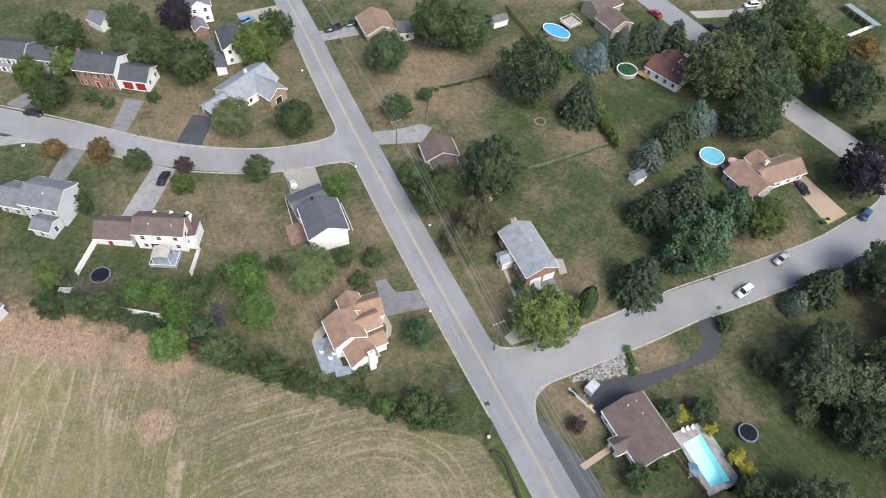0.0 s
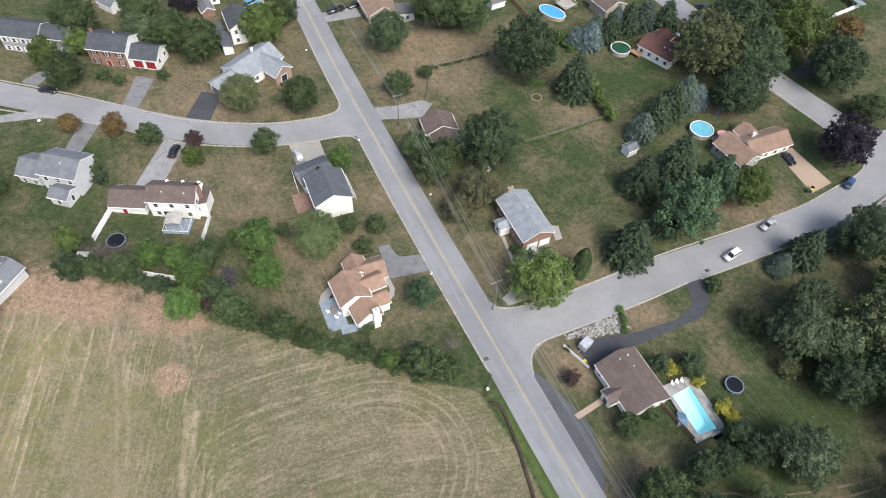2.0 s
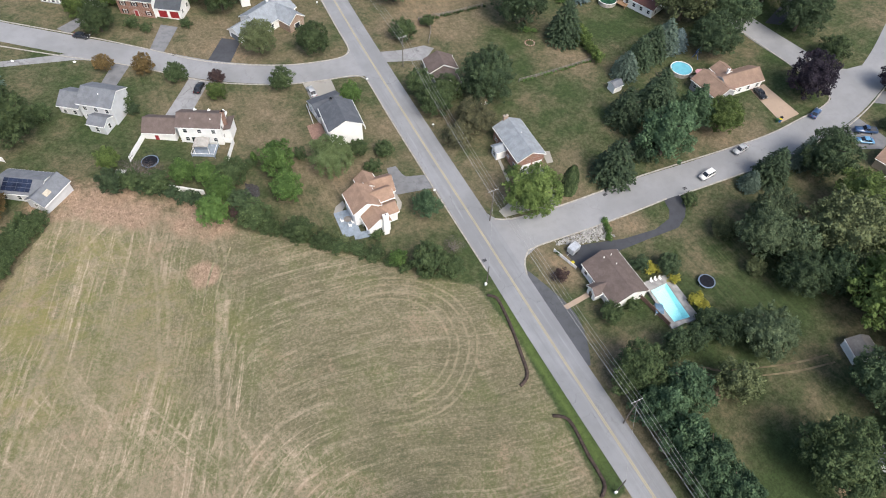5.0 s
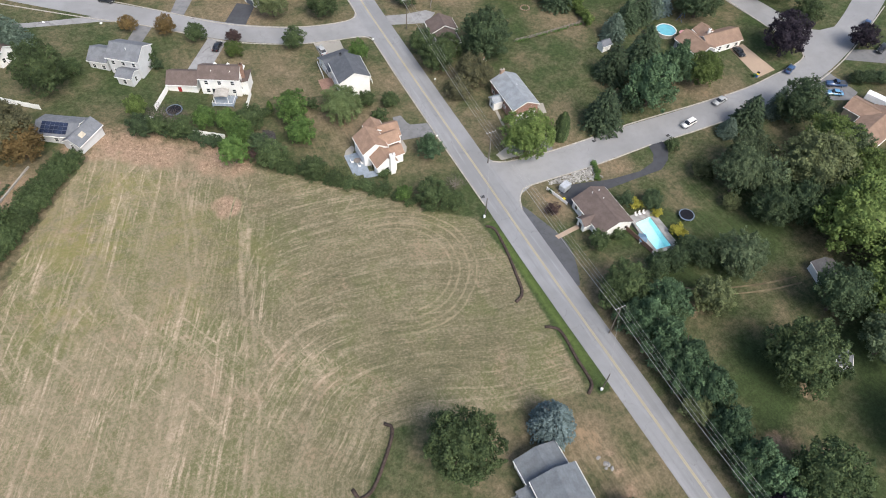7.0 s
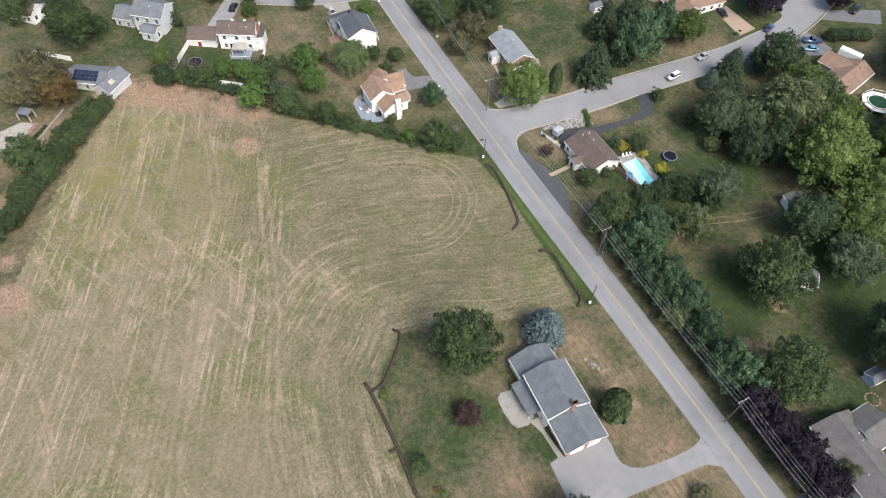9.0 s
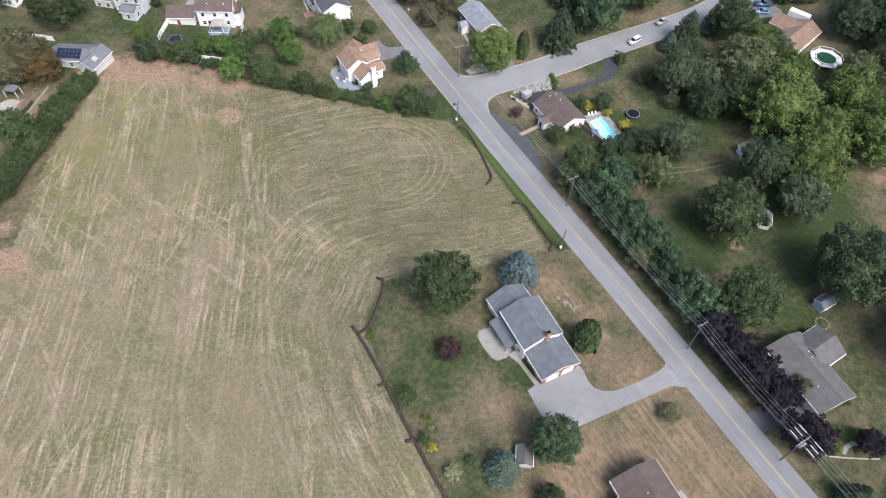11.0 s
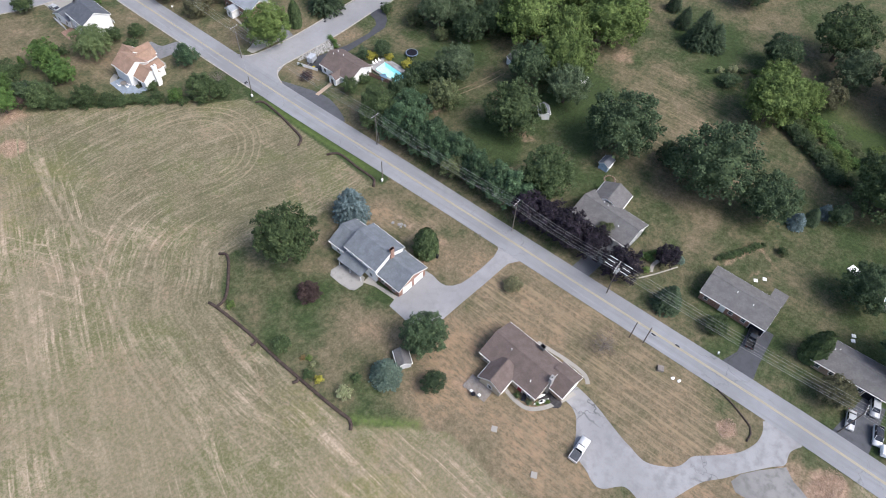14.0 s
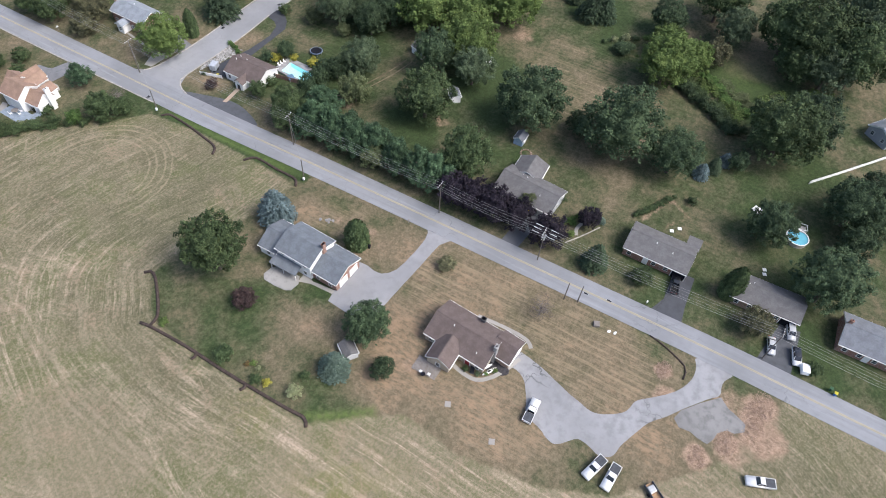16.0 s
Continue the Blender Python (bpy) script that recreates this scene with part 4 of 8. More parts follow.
for s in (0.0, 1.9):
    line = [(57, 0.6 - s), (63, -1.3 - s), (66, -3.6 - s), (73, -6.2 - s), (81.2, -8.8 - s), (89, -10.4 - s)]
    tagged(new("wheel_track", mesh_from(ribbon(line, [0.4, 0.5, 0.32, 0.5, 0.36], 0.02, step=1.0, across=1, depth=0.1), "wheel_track", M_TRACK)), "worn earth wheel track across a lawn", "track", kind="structure")


# ---- plants ----
def card(verts, faces, c, normal, size, rng, long=1.0):
    """One folded clump of leaves."""
    t = normal.cross(Vector((rng.gauss(0, 1), rng.gauss(0, 1), rng.gauss(0, 1))))
    if t.length < 1e-4:
        t = Vector((1, 0, 0))
    t.normalize()
    b = normal.cross(t)
    k = len(verts)
    w, h = size * rng.uniform(0.6, 1.1), size * rng.uniform(0.6, 1.1) * long
    verts += [c - b * h, c + t * w * 0.8 - normal * size * 0.22, c + b * h, c - t * w * 0.8 - normal * size * 0.22]
    faces += [(k, k + 1, k + 2), (k, k + 2, k + 3)]


def mesh_of(name, verts, faces, mat):
    me = bpy.data.meshes.new(name)
    me.from_pydata([tuple(v) for v in verts], [], faces)
    me.materials.append(mat)
    return me


def broad_crown(mat, n, size, seed, flat=False, nbough=40, loose=0.6, core=0.66, low=0.1, cone=0.0, droop=0.0):
    """A crown of separate leafy boughs with gaps between them on an uneven outline, one unit wide and tall."""
    rng = random.Random(seed)
    shift = Vector((rng.uniform(0, 50), rng.uniform(0, 50), 0))
    tall = 0.42 if flat else 0.47
    mid = Vector((0, 0, 0.98 - tall))

    def skin(d):
        bulge = 0.97 + 0.24 * noise.noise(d * 1.5 + shift) + 0.14 * noise.noise(d * 3.6 + shift)
        slim = 1 - cone * max(0.0, d.z + 0.25)
        return mid + Vector((d.x * 0.47 * slim, d.y * 0.47 * slim, d.z * tall * (1.0 if d.z > 0 else 1.05))) * bulge

    verts, faces, boughs = [], [], []
    for k in range(nbough):
        z = 1 - (1.7 - low) * (k + 0.5) / nbough
        a, r = k * 2.39996 + rng.uniform(-0.5, 0.5), math.sqrt(max(0.0, 1 - z * z))
        d = (Vector((math.cos(a) * r, math.sin(a) * r, z)) + Vector((rng.gauss(0, 0.12), rng.gauss(0, 0.12), rng.gauss(0, 0.1)))).normalized()
        outer = rng.random() < 0.3
        c = mid + (skin(d) - mid) * (rng.uniform(0.95, 1.05) if outer else rng.uniform(0.78, 0.97))
        boughs.append((c, d, (0.5 if outer else 1.0) * rng.uniform(0.75, 1.35) * 0.7 / math.sqrt(nbough)))
    whole = sum(r * r for _, _, r in boughs)
    for c, d, r in boughs:
        grow = (d + Vector((0, 0, 0.35 - droop * 1.6))).normalized()
        for _ in range(max(3, int(0.74 * n * r * r / whole))):
            q = (d * 0.55 + Vector((0, 0, 0.25)) + Vector((rng.gauss(0, 0.7), rng.gauss(0, 0.7), rng.gauss(0, 0.6)))).normalized()
            p = c + q * r * rng.uniform(0.55, 1.1) + grow * r * rng.uniform(-0.3, 0.6 + droop)
            nrm = (q * 0.8 + Vector((0, 0, 0.45)) + Vector((rng.gauss(0, loose), rng.gauss(0, loose), rng.gauss(0, loose)))).normalized()
            card(verts, faces, p, nrm, size * rng.uniform(0.75, 1.15), rng)
    while len(faces) < 2 * n:
        d = Vector((rng.gauss(0, 1), rng.gauss(0, 1), rng.gauss(0.3, 1))).normalized()
        if d.z < -0.75:
            continue
        p = mid + (skin(d) - mid) * rng.uniform(0.7, 0.96)
        nrm = (d + Vector((0, 0, 0.4)) + Vector((rng.gauss(0, loose), rng.gauss(0, loose), rng.gauss(0, loose)))).normalized()
        card(verts, faces, p, nrm, size, rng)
    bm = bmesh.new()
    bmesh.ops.create_icosphere(bm, subdivisions=3 if n > 5000 else 2, radius=1)
    k = len(verts)
    for v in bm.verts:
        verts.append(mid + (skin(v.co.normalized()) - mid) * core * rng.uniform(0.88, 1.04))
    faces += [tuple(k + v.index for v in f.verts) for f in bm.faces]
    bm.free()
    return mesh_of("crown", verts, faces, mat)


def needle_crown(mat, n, seed, droop=0.35, blunt=0.0, size=0.03):
    """Whorls of drooping boughs, each a frond of its own, on a cone one unit wide and tall; blunt makes it a dome."""
    rng = random.Random(seed)

    def wide_at(z):
        return 0.5 * ((1 - blunt) * (1 - z) ** 0.8 + blunt * max(0.0, 1 - z**1.9) ** 0.75) * min(1.0, 0.72 + z * 2.2)

    verts, faces, fronds = [], [], []
    tiers = 20
    for i in range(tiers):
        z = 0.05 + 0.9 * (i + 0.5) / tiers
        arms = max(4, int(6 + 11 * wide_at(z) / 0.5))
        spin = rng.uniform(0, 6.28)
        for j in range(arms):
            fronds.append((z + rng.uniform(-0.025, 0.025), spin + 6.2832 * j / arms + rng.uniform(-0.16, 0.16), wide_at(z) * rng.uniform(0.86, 1.08) + 0.014))
    whole = sum(f[2] for f in fronds)
    for z, a, far in fronds:
        d, side = Vector((math.cos(a), math.sin(a), 0)), Vector((-math.sin(a), math.cos(a), 0))
        for _ in range(max(4, int(n * 5 * far / whole))):
            s = rng.uniform(0.12, 1.0) ** 0.6
            w = far * 0.3 * (1.06 - s) + 0.012
            u = rng.uniform(-1, 1)
            p = d * far * s + side * w * u + Vector((0, 0, z - droop * 0.4 * far * s * s - 0.03 * abs(u) * far + rng.uniform(-0.008, 0.008)))
            nrm = (d * 0.35 + side * u * 0.5 + Vector((0, 0, 1.0)) + Vector((rng.gauss(0, 0.25), rng.gauss(0, 0.25), rng.gauss(0, 0.2)))).normalized()
            card(verts, faces, p, nrm, size * rng.uniform(0.7, 1.1), rng, 1.15)
    for _ in range(n // 8):
        z, a = rng.uniform(0.9, 1.0), rng.uniform(0, 6.28)
        p = Vector((math.cos(a), math.sin(a), 0)) * (1.0 - z) * 0.3 + Vector((0, 0, z))
        card(verts, faces, p, Vector((math.cos(a), math.sin(a), 0.6)).normalized(), size * 0.7, rng, 1.3)
    c = len(verts)
    steps, sides = 9, 14
    for i in range(steps):
        z = 0.04 + 0.88 * i / (steps - 1)
        for j in range(sides):
            a, q = 2 * math.pi * j / sides, wide_at(z) * 0.5 * rng.uniform(0.75, 1.1)
            verts.append(Vector((math.cos(a) * q, math.sin(a) * q, z - 0.06)))
    for i in range(steps - 1):
        for j in range(sides):
            faces.append((c + i * sides + j, c + i * sides + (j + 1) % sides, c + (i + 1) * sides + (j + 1) % sides, c + (i + 1) * sides + j))
    return mesh_of("crown", verts, faces, mat)


def column_crown(mat, n, seed, size):
    """A dense upright evergreen, one unit wide and tall."""
    rng = random.Random(seed)
    verts, faces = [], []
    for k in range(n):
        z, a = rng.random() ** 0.9, rng.uniform(0, 2 * math.pi)
        r = 0.47 * (1 - z**2.6) ** 0.6 * (0.82 + 0.18 * min(1, z * 6)) * rng.uniform(0.86, 1.08)
        d = Vector((math.cos(a), math.sin(a), 0.0))
        nrm = (d + Vector((rng.gauss(0, 0.4), rng.gauss(0, 0.4), rng.gauss(0.5, 0.4)))).normalized()
        card(verts, faces, Vector((d.x * r, d.y * r, 0.02 + z * 0.96)), nrm, size, rng, 1.5)
    c, steps, sides = len(verts), 8, 14
    for i in range(steps):
        z = i / (steps - 1)
        for j in range(sides):
            a, r = 2 * math.pi * j / sides, 0.41 * (1 - min(z, 0.98) ** 2.6) ** 0.6 * rng.uniform(0.9, 1.08)
            verts.append(Vector((math.cos(a) * r, math.sin(a) * r, 0.02 + 0.93 * z)))
    for i in range(steps - 1):
        for j in range(sides):
            faces.append((c + i * sides + j, c + i * sides + (j + 1) % sides, c + (i + 1) * sides + (j + 1) % sides, c + (i + 1) * sides + j))
    return mesh_of("crown", verts, faces, mat)


def limb(bm, a, b, ra, rb, n=6):
    d = b - a
    m = Matrix.Translation((a + b) / 2) @ d.to_track_quat("Z", "Y").to_matrix().to_4x4()
    bmesh.ops.create_cone(bm, cap_ends=False, segments=n, radius1=ra, radius2=rb, depth=d.length, matrix=m)


def trunk_mesh(seed, fork=0.3, limbs=7, mat=None, thick=0.03, twigs=0):
    """A tapered trunk with limbs, one unit tall."""
    rng = random.Random(seed)
    bm = bmesh.new()
    limb(bm, Vector((0, 0, -0.06)), Vector((0.005, 0.004, fork)), thick * 1.25, thick * 0.85, 9)
    limb(bm, Vector((0.005, 0.004, fork)), Vector((0.02, -0.01, 0.8)), thick * 0.85, thick * 0.25, 7)
    for k in range(limbs):
        a = k * 2.4 + rng.uniform(-0.4, 0.4)
        z = fork + (0.4 * k / limbs) - 0.05
        p, q = Vector((0, 0, z)), Vector((math.cos(a) * rng.uniform(0.2, 0.34), math.sin(a) * rng.uniform(0.2, 0.34), z + rng.uniform(0.15, 0.3)))
        limb(bm, p, q, thick * 0.55, thick * 0.18, 6)
        for _ in range(twigs):
            s = p.lerp(q, rng.uniform(0.35, 1))
            e = s + Vector((rng.gauss(0, 0.09), rng.gauss(0, 0.09), rng.uniform(0.02, 0.16)))
            limb(bm, s, e, thick * 0.22, thick * 0.07, 4)
            for _ in range(2):
                e2 = e + Vector((rng.gauss(0, 0.06), rng.gauss(0, 0.06), rng.uniform(0.0, 0.09)))
                limb(bm, e, e2, thick * 0.09, thick * 0.04, 3)
    return mesh_from(bm, "trunk", mat or M_BARK)


TRUNKS = [trunk_mesh(s) for s in (1, 2, 3)]
STEM = trunk_mesh(5, 0.6, 4, thick=0.018)
TWIGGY = trunk_mesh(8, 0.2, 12, M_PALEBARK, 0.022, 9)
CROWNS = {}


def crown_for(kind, big, v):
    """The crowns are built once for each kind, size and variant."""
    key = (kind, big, v)
    if key not in CROWNS:
        seed = hash_of(kind) * 31 + big * 7 + v
        n, size = ((800, 0.058), (3400, 0.031), (8600, 0.0188))[big]
        if kind in ("needle", "blue", "bluegreen"):
            CROWNS[key] = needle_crown(LEAF[kind], (420, 900, 1300)[big], seed, blunt=0.55 if kind == "needle" else 0.85, size=(0.05, 0.032, 0.024)[big])
        elif kind == "pine":
            CROWNS[key] = broad_crown(LEAF[kind], (900, 3600, 6500)[big], (0.055, 0.03, 0.023)[big], seed, False, (20, 50, 70)[big], 0.55, cone=0.5)
        elif kind == "column":
            CROWNS[key] = column_crown(LEAF["bright" if v else "broad"], (420, 900, 1500)[big], seed, (0.07, 0.045, 0.035)[big])
        elif kind == "willow":
            CROWNS[key] = broad_crown(LEAF["willow"], 9500, 0.017, seed, True, 120, 0.5, low=-0.1, droop=0.9)
        elif kind == "bare":
            CROWNS[key] = broad_crown(LEAF["twig"], 1500, 0.013, seed, True, 30, 1.2, 0.08)
        else:
            CROWNS[key] = broad_crown(LEAF[kind], n, size, seed, v == 1, (18, 70, 165)[big])
    return CROWNS[key]


def hash_of(word):
    return sum(ord(c) * (k + 3) for k, c in enumerate(word)) % 997


def plant(name, kind, x, y, wide, tall, label, category="tree", group=""):
    """A tree or shrub of its own: a trunk with limbs and a crown."""
    r = random.Random(int(x * 10) * 7919 + int(y * 10))
    big = 0 if wide < 4.2 else 1 if wide < 10 else 2
    ob = thing(name, x, y, label, category, r.uniform(0, 360), group=group)
    crown = part("crown", crown_for(kind, big, 0 if kind in ("bare", "willow") else r.randrange(4 if kind in ("broad", "dark", "lime") else 3) if kind != "column" else int(wide < 2.5)), None, ob)
    crown.scale = (wide * r.uniform(0.94, 1.06), wide * r.uniform(0.94, 1.06), tall)
    stem = part("trunk", TWIGGY if kind == "bare" else STEM if kind in ("needle", "blue", "bluegreen", "column") else TRUNKS[r.randrange(3)], None, ob)
    stem.scale = (wide, wide, tall * (0.8 if kind in ("needle", "blue", "bluegreen") else 1.0))
    return ob


def tree(kind, x, y, wide, tall, label):
    return plant("tree", kind, x, y, wide, tall, label, "tree")


def shrub(kind, x, y, wide, tall, label):
    return plant("shrub", kind, x, y, wide, tall, label, "shrub")


# ---- trees and shrubs ----
tree("olive", 8.7, 133.7, 11.0, 10.4, "olive-green broadleaf tree on a dry front lawn")
tree("broad", 23.0, 128.3, 10.5, 10.0, "green broadleaf tree on a dry front lawn")
tree("lime", 22.2, 160.1, 13.6, 12.2, "yellow-green broadleaf tree on a dry front lawn")
tree("broad", 29.8, 167.7, 10.6, 10.1, "green broadleaf tree on a dry front lawn")
tree("broad", -2.0, 166.5, 12.2, 11.6, "green broadleaf tree on a dry front lawn")
tree("broad", 3.9, 158.8, 12.6, 12.0, "green broadleaf tree on a dry front lawn")
tree("broad", -8.3, 180.6, 12.9, 12.3, "green broadleaf tree on a dry front lawn")
tree("grey", -9.7, 171.0, 9.8, 9.3, "pale grey-green broadleaf tree on a dry front lawn")
tree("broad", -25.6, 179.2, 13.7, 13.0, "green broadleaf tree on a dry front lawn")
tree("lime", -35.2, 169.5, 8.0, 7.6, "yellow-green broadleaf tree on a dry front lawn")
tree("broad", -31.1, 158.9, 10.2, 9.7, "green broadleaf tree on a dry front lawn")
tree("lime", -26.7, 172.1, 8.1, 7.3, "yellow-green broadleaf tree on a dry front lawn")
tree("plum", 4.7, 182.8, 10.2, 9.7, "dark purple-leaved tree on a dry front lawn")
tree("dark", 55.0, 144.2, 12.4, 11.8, "round dark green broadleaf tree on a wide back lawn")
tree("broad", 71.8, 148.6, 15.5, 14.7, "large green broadleaf tree on a wide back lawn")
tree("broad", 79.8, 144.5, 14.7, 14.0, "large green broadleaf tree on a wide back lawn")
tree("broad", 49.4, 124.1, 7.7, 7.3, "green broadleaf tree on a wide back lawn")
shrub("broad", 59.4, 128.0, 4.5, 3.4, "rounded green shrub on a wide back lawn")
tree("dark", 86.1, 118.3, 19.0, 18.1, "large dark green broadleaf tree in a wooded back garden")
tree("needle", 94.1, 104.5, 12.5, 15.0, "dark green conifer in a wooded back garden")
tree("dark", 60.3, 91.7, 16.0, 15.0, "large dark green broadleaf tree on a wide back lawn")
tree("broad", 44.4, 99.7, 8.2, 7.8, "green broadleaf tree on a wide back lawn")
tree("broad", 44.3, 91.1, 9.9, 9.4, "green broadleaf tree on a wide back lawn")
tree("broad", 50.0, 94.6, 8.2, 7.8, "green broadleaf tree on a wide back lawn")
tree("brown", 51.3, 80.7, 11.0, 9.9, "broadleaf tree with browning leaves on a wide back lawn")
tree("brown", 45.2, 77.5, 7.6, 6.8, "broadleaf tree with browning leaves on a wide back lawn")
tree("lime", 52.1, 51.3, 14.7, 13.2, "large yellow-green broadleaf tree on a shaded lawn")
tree("column", 63.8, 52.6, 4.9, 9.3, "small dense upright evergreen on a shaded lawn")
tree("needle", 76.6, 51.8, 12.1, 13.9, "dark spruce with drooping boughs on a shaded lawn")
tree("needle", 90.0, 67.2, 11.0, 12.6, "dark spruce with drooping boughs in a wooded back garden")
tree("needle", 100.2, 66.7, 13.5, 15.5, "dark spruce with drooping boughs near the side street")
tree("pine", 92.7, 53.2, 15.5, 16.5, "large soft green pine in a wooded back garden")
tree("lime", 111.6, 53.8, 11.6, 10.4, "yellow-green broadleaf tree near the side street")
tree("pine", 105.5, 58.0, 11.0, 13.0, "soft green pine near the side street")
tree("needle", 88.5, 55.5, 8.1, 9.3, "dark spruce with drooping boughs in a wooded back garden")
tree("blue", 110.2, 121.2, 8.6, 8.6, "silvery blue spruce in a dense group")
tree("needle", 117.0, 121.5, 8.7, 10.0, "dark spruce with drooping boughs in a dense group")
tree("needle", 124.3, 122.2, 9.0, 10.3, "dark spruce with drooping boughs in a dense group")
tree("bluegreen", 130.2, 121.8, 8.6, 9.8, "blue-green spruce in a dense group")
tree("blue", 106.4, 123.2, 6.4, 7.0, "silvery blue spruce in a dense group")
tree("blue", 121.0, 124.0, 6.0, 9.5, "silvery blue spruce in a dense group")
tree("bluegreen", 113.4, 123.6, 7.4, 9.0, "blue-green spruce in a dense group")
tree("needle", 135.4, 118.2, 9.1, 10.5, "dark spruce with drooping boughs in a dense group")
tree("bluegreen", 101.4, 82.8, 8.8, 8.8, "blue-green spruce near the side street")
tree("needle", 107.7, 84.8, 9.6, 11.1, "dark spruce with drooping boughs near the side street")
tree("needle", 113.4, 86.5, 9.9, 11.4, "dark spruce with drooping boughs near the side street")
tree("bluegreen", 118.9, 87.7, 9.5, 10.9, "blue-green spruce near the side street")
tree("blue", 122.6, 86.5, 7.4, 7.4, "silvery blue spruce near the side street")
tree("olive", 132.4, 97.4, 19.6, 18.6, "large olive-green broadleaf tree in a dense group")
tree("dark", 146.8, 102.1, 19.8, 18.8, "large green broadleaf tree in a dense group")
tree("dark", 142.6, 88.3, 16.4, 15.6, "large dark green broadleaf tree near the side street")
tree("dark", 130.7, 80.1, 13.9, 13.2, "dark green broadleaf tree near the side street")
tree("lime", 161.5, 93.0, 17.7, 15.9, "large yellow-green broadleaf tree in a dense group")
tree("broad", 164.5, 107.4, 16.5, 15.7, "large green broadleaf tree in a dense group")
tree("dark", 160.3, 77.1, 16.2, 15.4, "large green broadleaf tree near the side street")
tree("autumn", 178.6, 89.6, 8.9, 8.0, "broadleaf tree turned rust-brown near the side street")
tree("plum", 142.3, 53.9, 13.8, 13.1, "dark purple-leaved tree near the side street")
tree("needle", 112.1, 34.0, 9.9, 11.4, "dark spruce with drooping boughs near the side street")
tree("bluegreen", 121.8, 34.0, 6.4, 10.5, "blue-green spruce near the side street")
tree("bluegreen", 105.9, 34.1, 6.2, 6.0, "small blue-green spruce near the side street")
tree("dark", 125.2, 30.1, 14.1, 13.4, "large green broadleaf tree near the side street")
tree("grey", 93.2, 17.4, 12.0, 14.5, "tall grey-green maple in a wooded back garden")
tree("grey", 101.0, 22.6, 10.5, 12.5, "grey-green broadleaf tree in a wooded back garden")
tree("grey", 99.2, 12.8, 9.5, 12.0, "grey-green broadleaf tree in a wooded back garden")
shrub("olive", 90.6, 25.2, 6.0, 5.0, "loose olive-green bush below tall trees")
shrub("olive", 89.6, 13.4, 4.6, 4.0, "loose olive-green bush below tall trees")
tree("grey", 125.4, 12.5, 10.0, 12.0, "grey-green broadleaf tree beside a brown-roofed house")
tree("olive", 109.4, 9.6, 18.5, 17.5, "large olive-green broadleaf tree in a wooded back garden")
tree("grey", 77.4, -2.2, 12.0, 11.0, "light green broadleaf tree on a shaded lawn")
tree("bright", 25.0, 102.9, 5.8, 7.0, "small bright green broadleaf tree on a lawn by the main road")
tree("willow", 12.2, 81.9, 11.6, 9.3, "weeping willow with hanging strands on a lawn by the main road")
shrub("broad", 19.6, 84.1, 4.8, 4.6, "rounded green shrub on a lawn by the main road")
shrub("broad", 26.0, 81.8, 5.0, 3.8, "rounded green shrub on a lawn by the main road")
shrub("broad", 21.1, 77.6, 4.0, 3.0, "rounded green shrub on a lawn by the main road")
tree("bright", -0.4, 85.7, 9.3, 8.8, "green broadleaf tree at the edge of a hay field")
tree("bright", -1.0, 76.6, 7.8, 7.4, "green broadleaf tree at the edge of a hay field")
tree("column", -5.2, 91.3, 1.9, 3.6, "small dense upright evergreen at the edge of a hay field")
shrub("broad", 5.6, 88.5, 3.6, 2.7, "rounded green shrub on a lawn by the main road")
tree("pine", 27.8, 59.7, 7.2, 7.2, "soft green pine on a lawn by the main road")
tree("broad", 21.5, 44.2, 8.2, 7.8, "green broadleaf tree on a lawn by the main road")
shrub("broad", 25.6, 41.6, 5.3, 5.0, "rounded green shrub on a lawn by the main road")
tree("bright", 15.5, 48.5, 4.2, 4.0, "small bright green broadleaf tree on a lawn by the main road")
shrub("bare", 28.7, 46.7, 4.7, 4.2, "nearly leafless twiggy shrub on a lawn by the main road")
shrub("bare", -29.0, 92.2, 6.0, 7.0, "tall leafless twiggy shrub at the edge of a hay field")
tree("bright", -22.2, 91.0, 6.2, 6.0, "bright green broadleaf tree at the edge of a hay field")
tree("bright", -18.6, 75.4, 7.4, 7.6, "bright green broadleaf tree at the edge of a hay field")
tree("bright", -17.0, 88.2, 5.8, 6.0, "bright green broadleaf tree at the edge of a hay field")
tree("bright", -15.4, 81.6, 7.0, 7.6, "bright green broadleaf tree at the edge of a hay field")
tree("broad", -11.7, 86.2, 7.7, 7.3, "green broadleaf tree at the edge of a hay field")
tree("dark", -12.2, 77.6, 5.6, 5.6, "green broadleaf tree at the edge of a hay field")
tree("broad", -10.1, 71.5, 7.3, 6.9, "green broadleaf tree at the edge of a hay field")
shrub("broad", -8.4, 68.5, 4.5, 3.4, "rounded green shrub at the edge of a hay field")
tree("broad", -2.4, 63.8, 6.6, 6.3, "small green broadleaf tree at the edge of a hay field")
shrub("bare", -32.2, 95.6, 6.8, 6.1, "nearly leafless twiggy shrub at the edge of a hay field")
tree("lime", -37.2, 100.6, 5.6, 6.8, "small yellowing small tree at the edge of a hay field")
shrub("broad", 1.7, 60.0, 4.6, 3.4, "rounded green shrub on a lawn by the main road")
shrub("broad", 4.6, 57.0, 3.4, 2.5, "rounded green shrub on a lawn by the main road")
shrub("broad", 12.1, 52.5, 3.6, 2.7, "rounded green shrub on a lawn by the main road")
shrub("broad", 14.0, 57.4, 3.0, 2.2, "rounded green shrub on a lawn by the main road")
shrub("red", -14.2, 75.3, 3.0, 2.5, "maroon-leaved shrub at the edge of a hay field")
tree("broad", -28.7, 89.8, 6.4, 6.1, "small green broadleaf tree at the edge of a hay field")
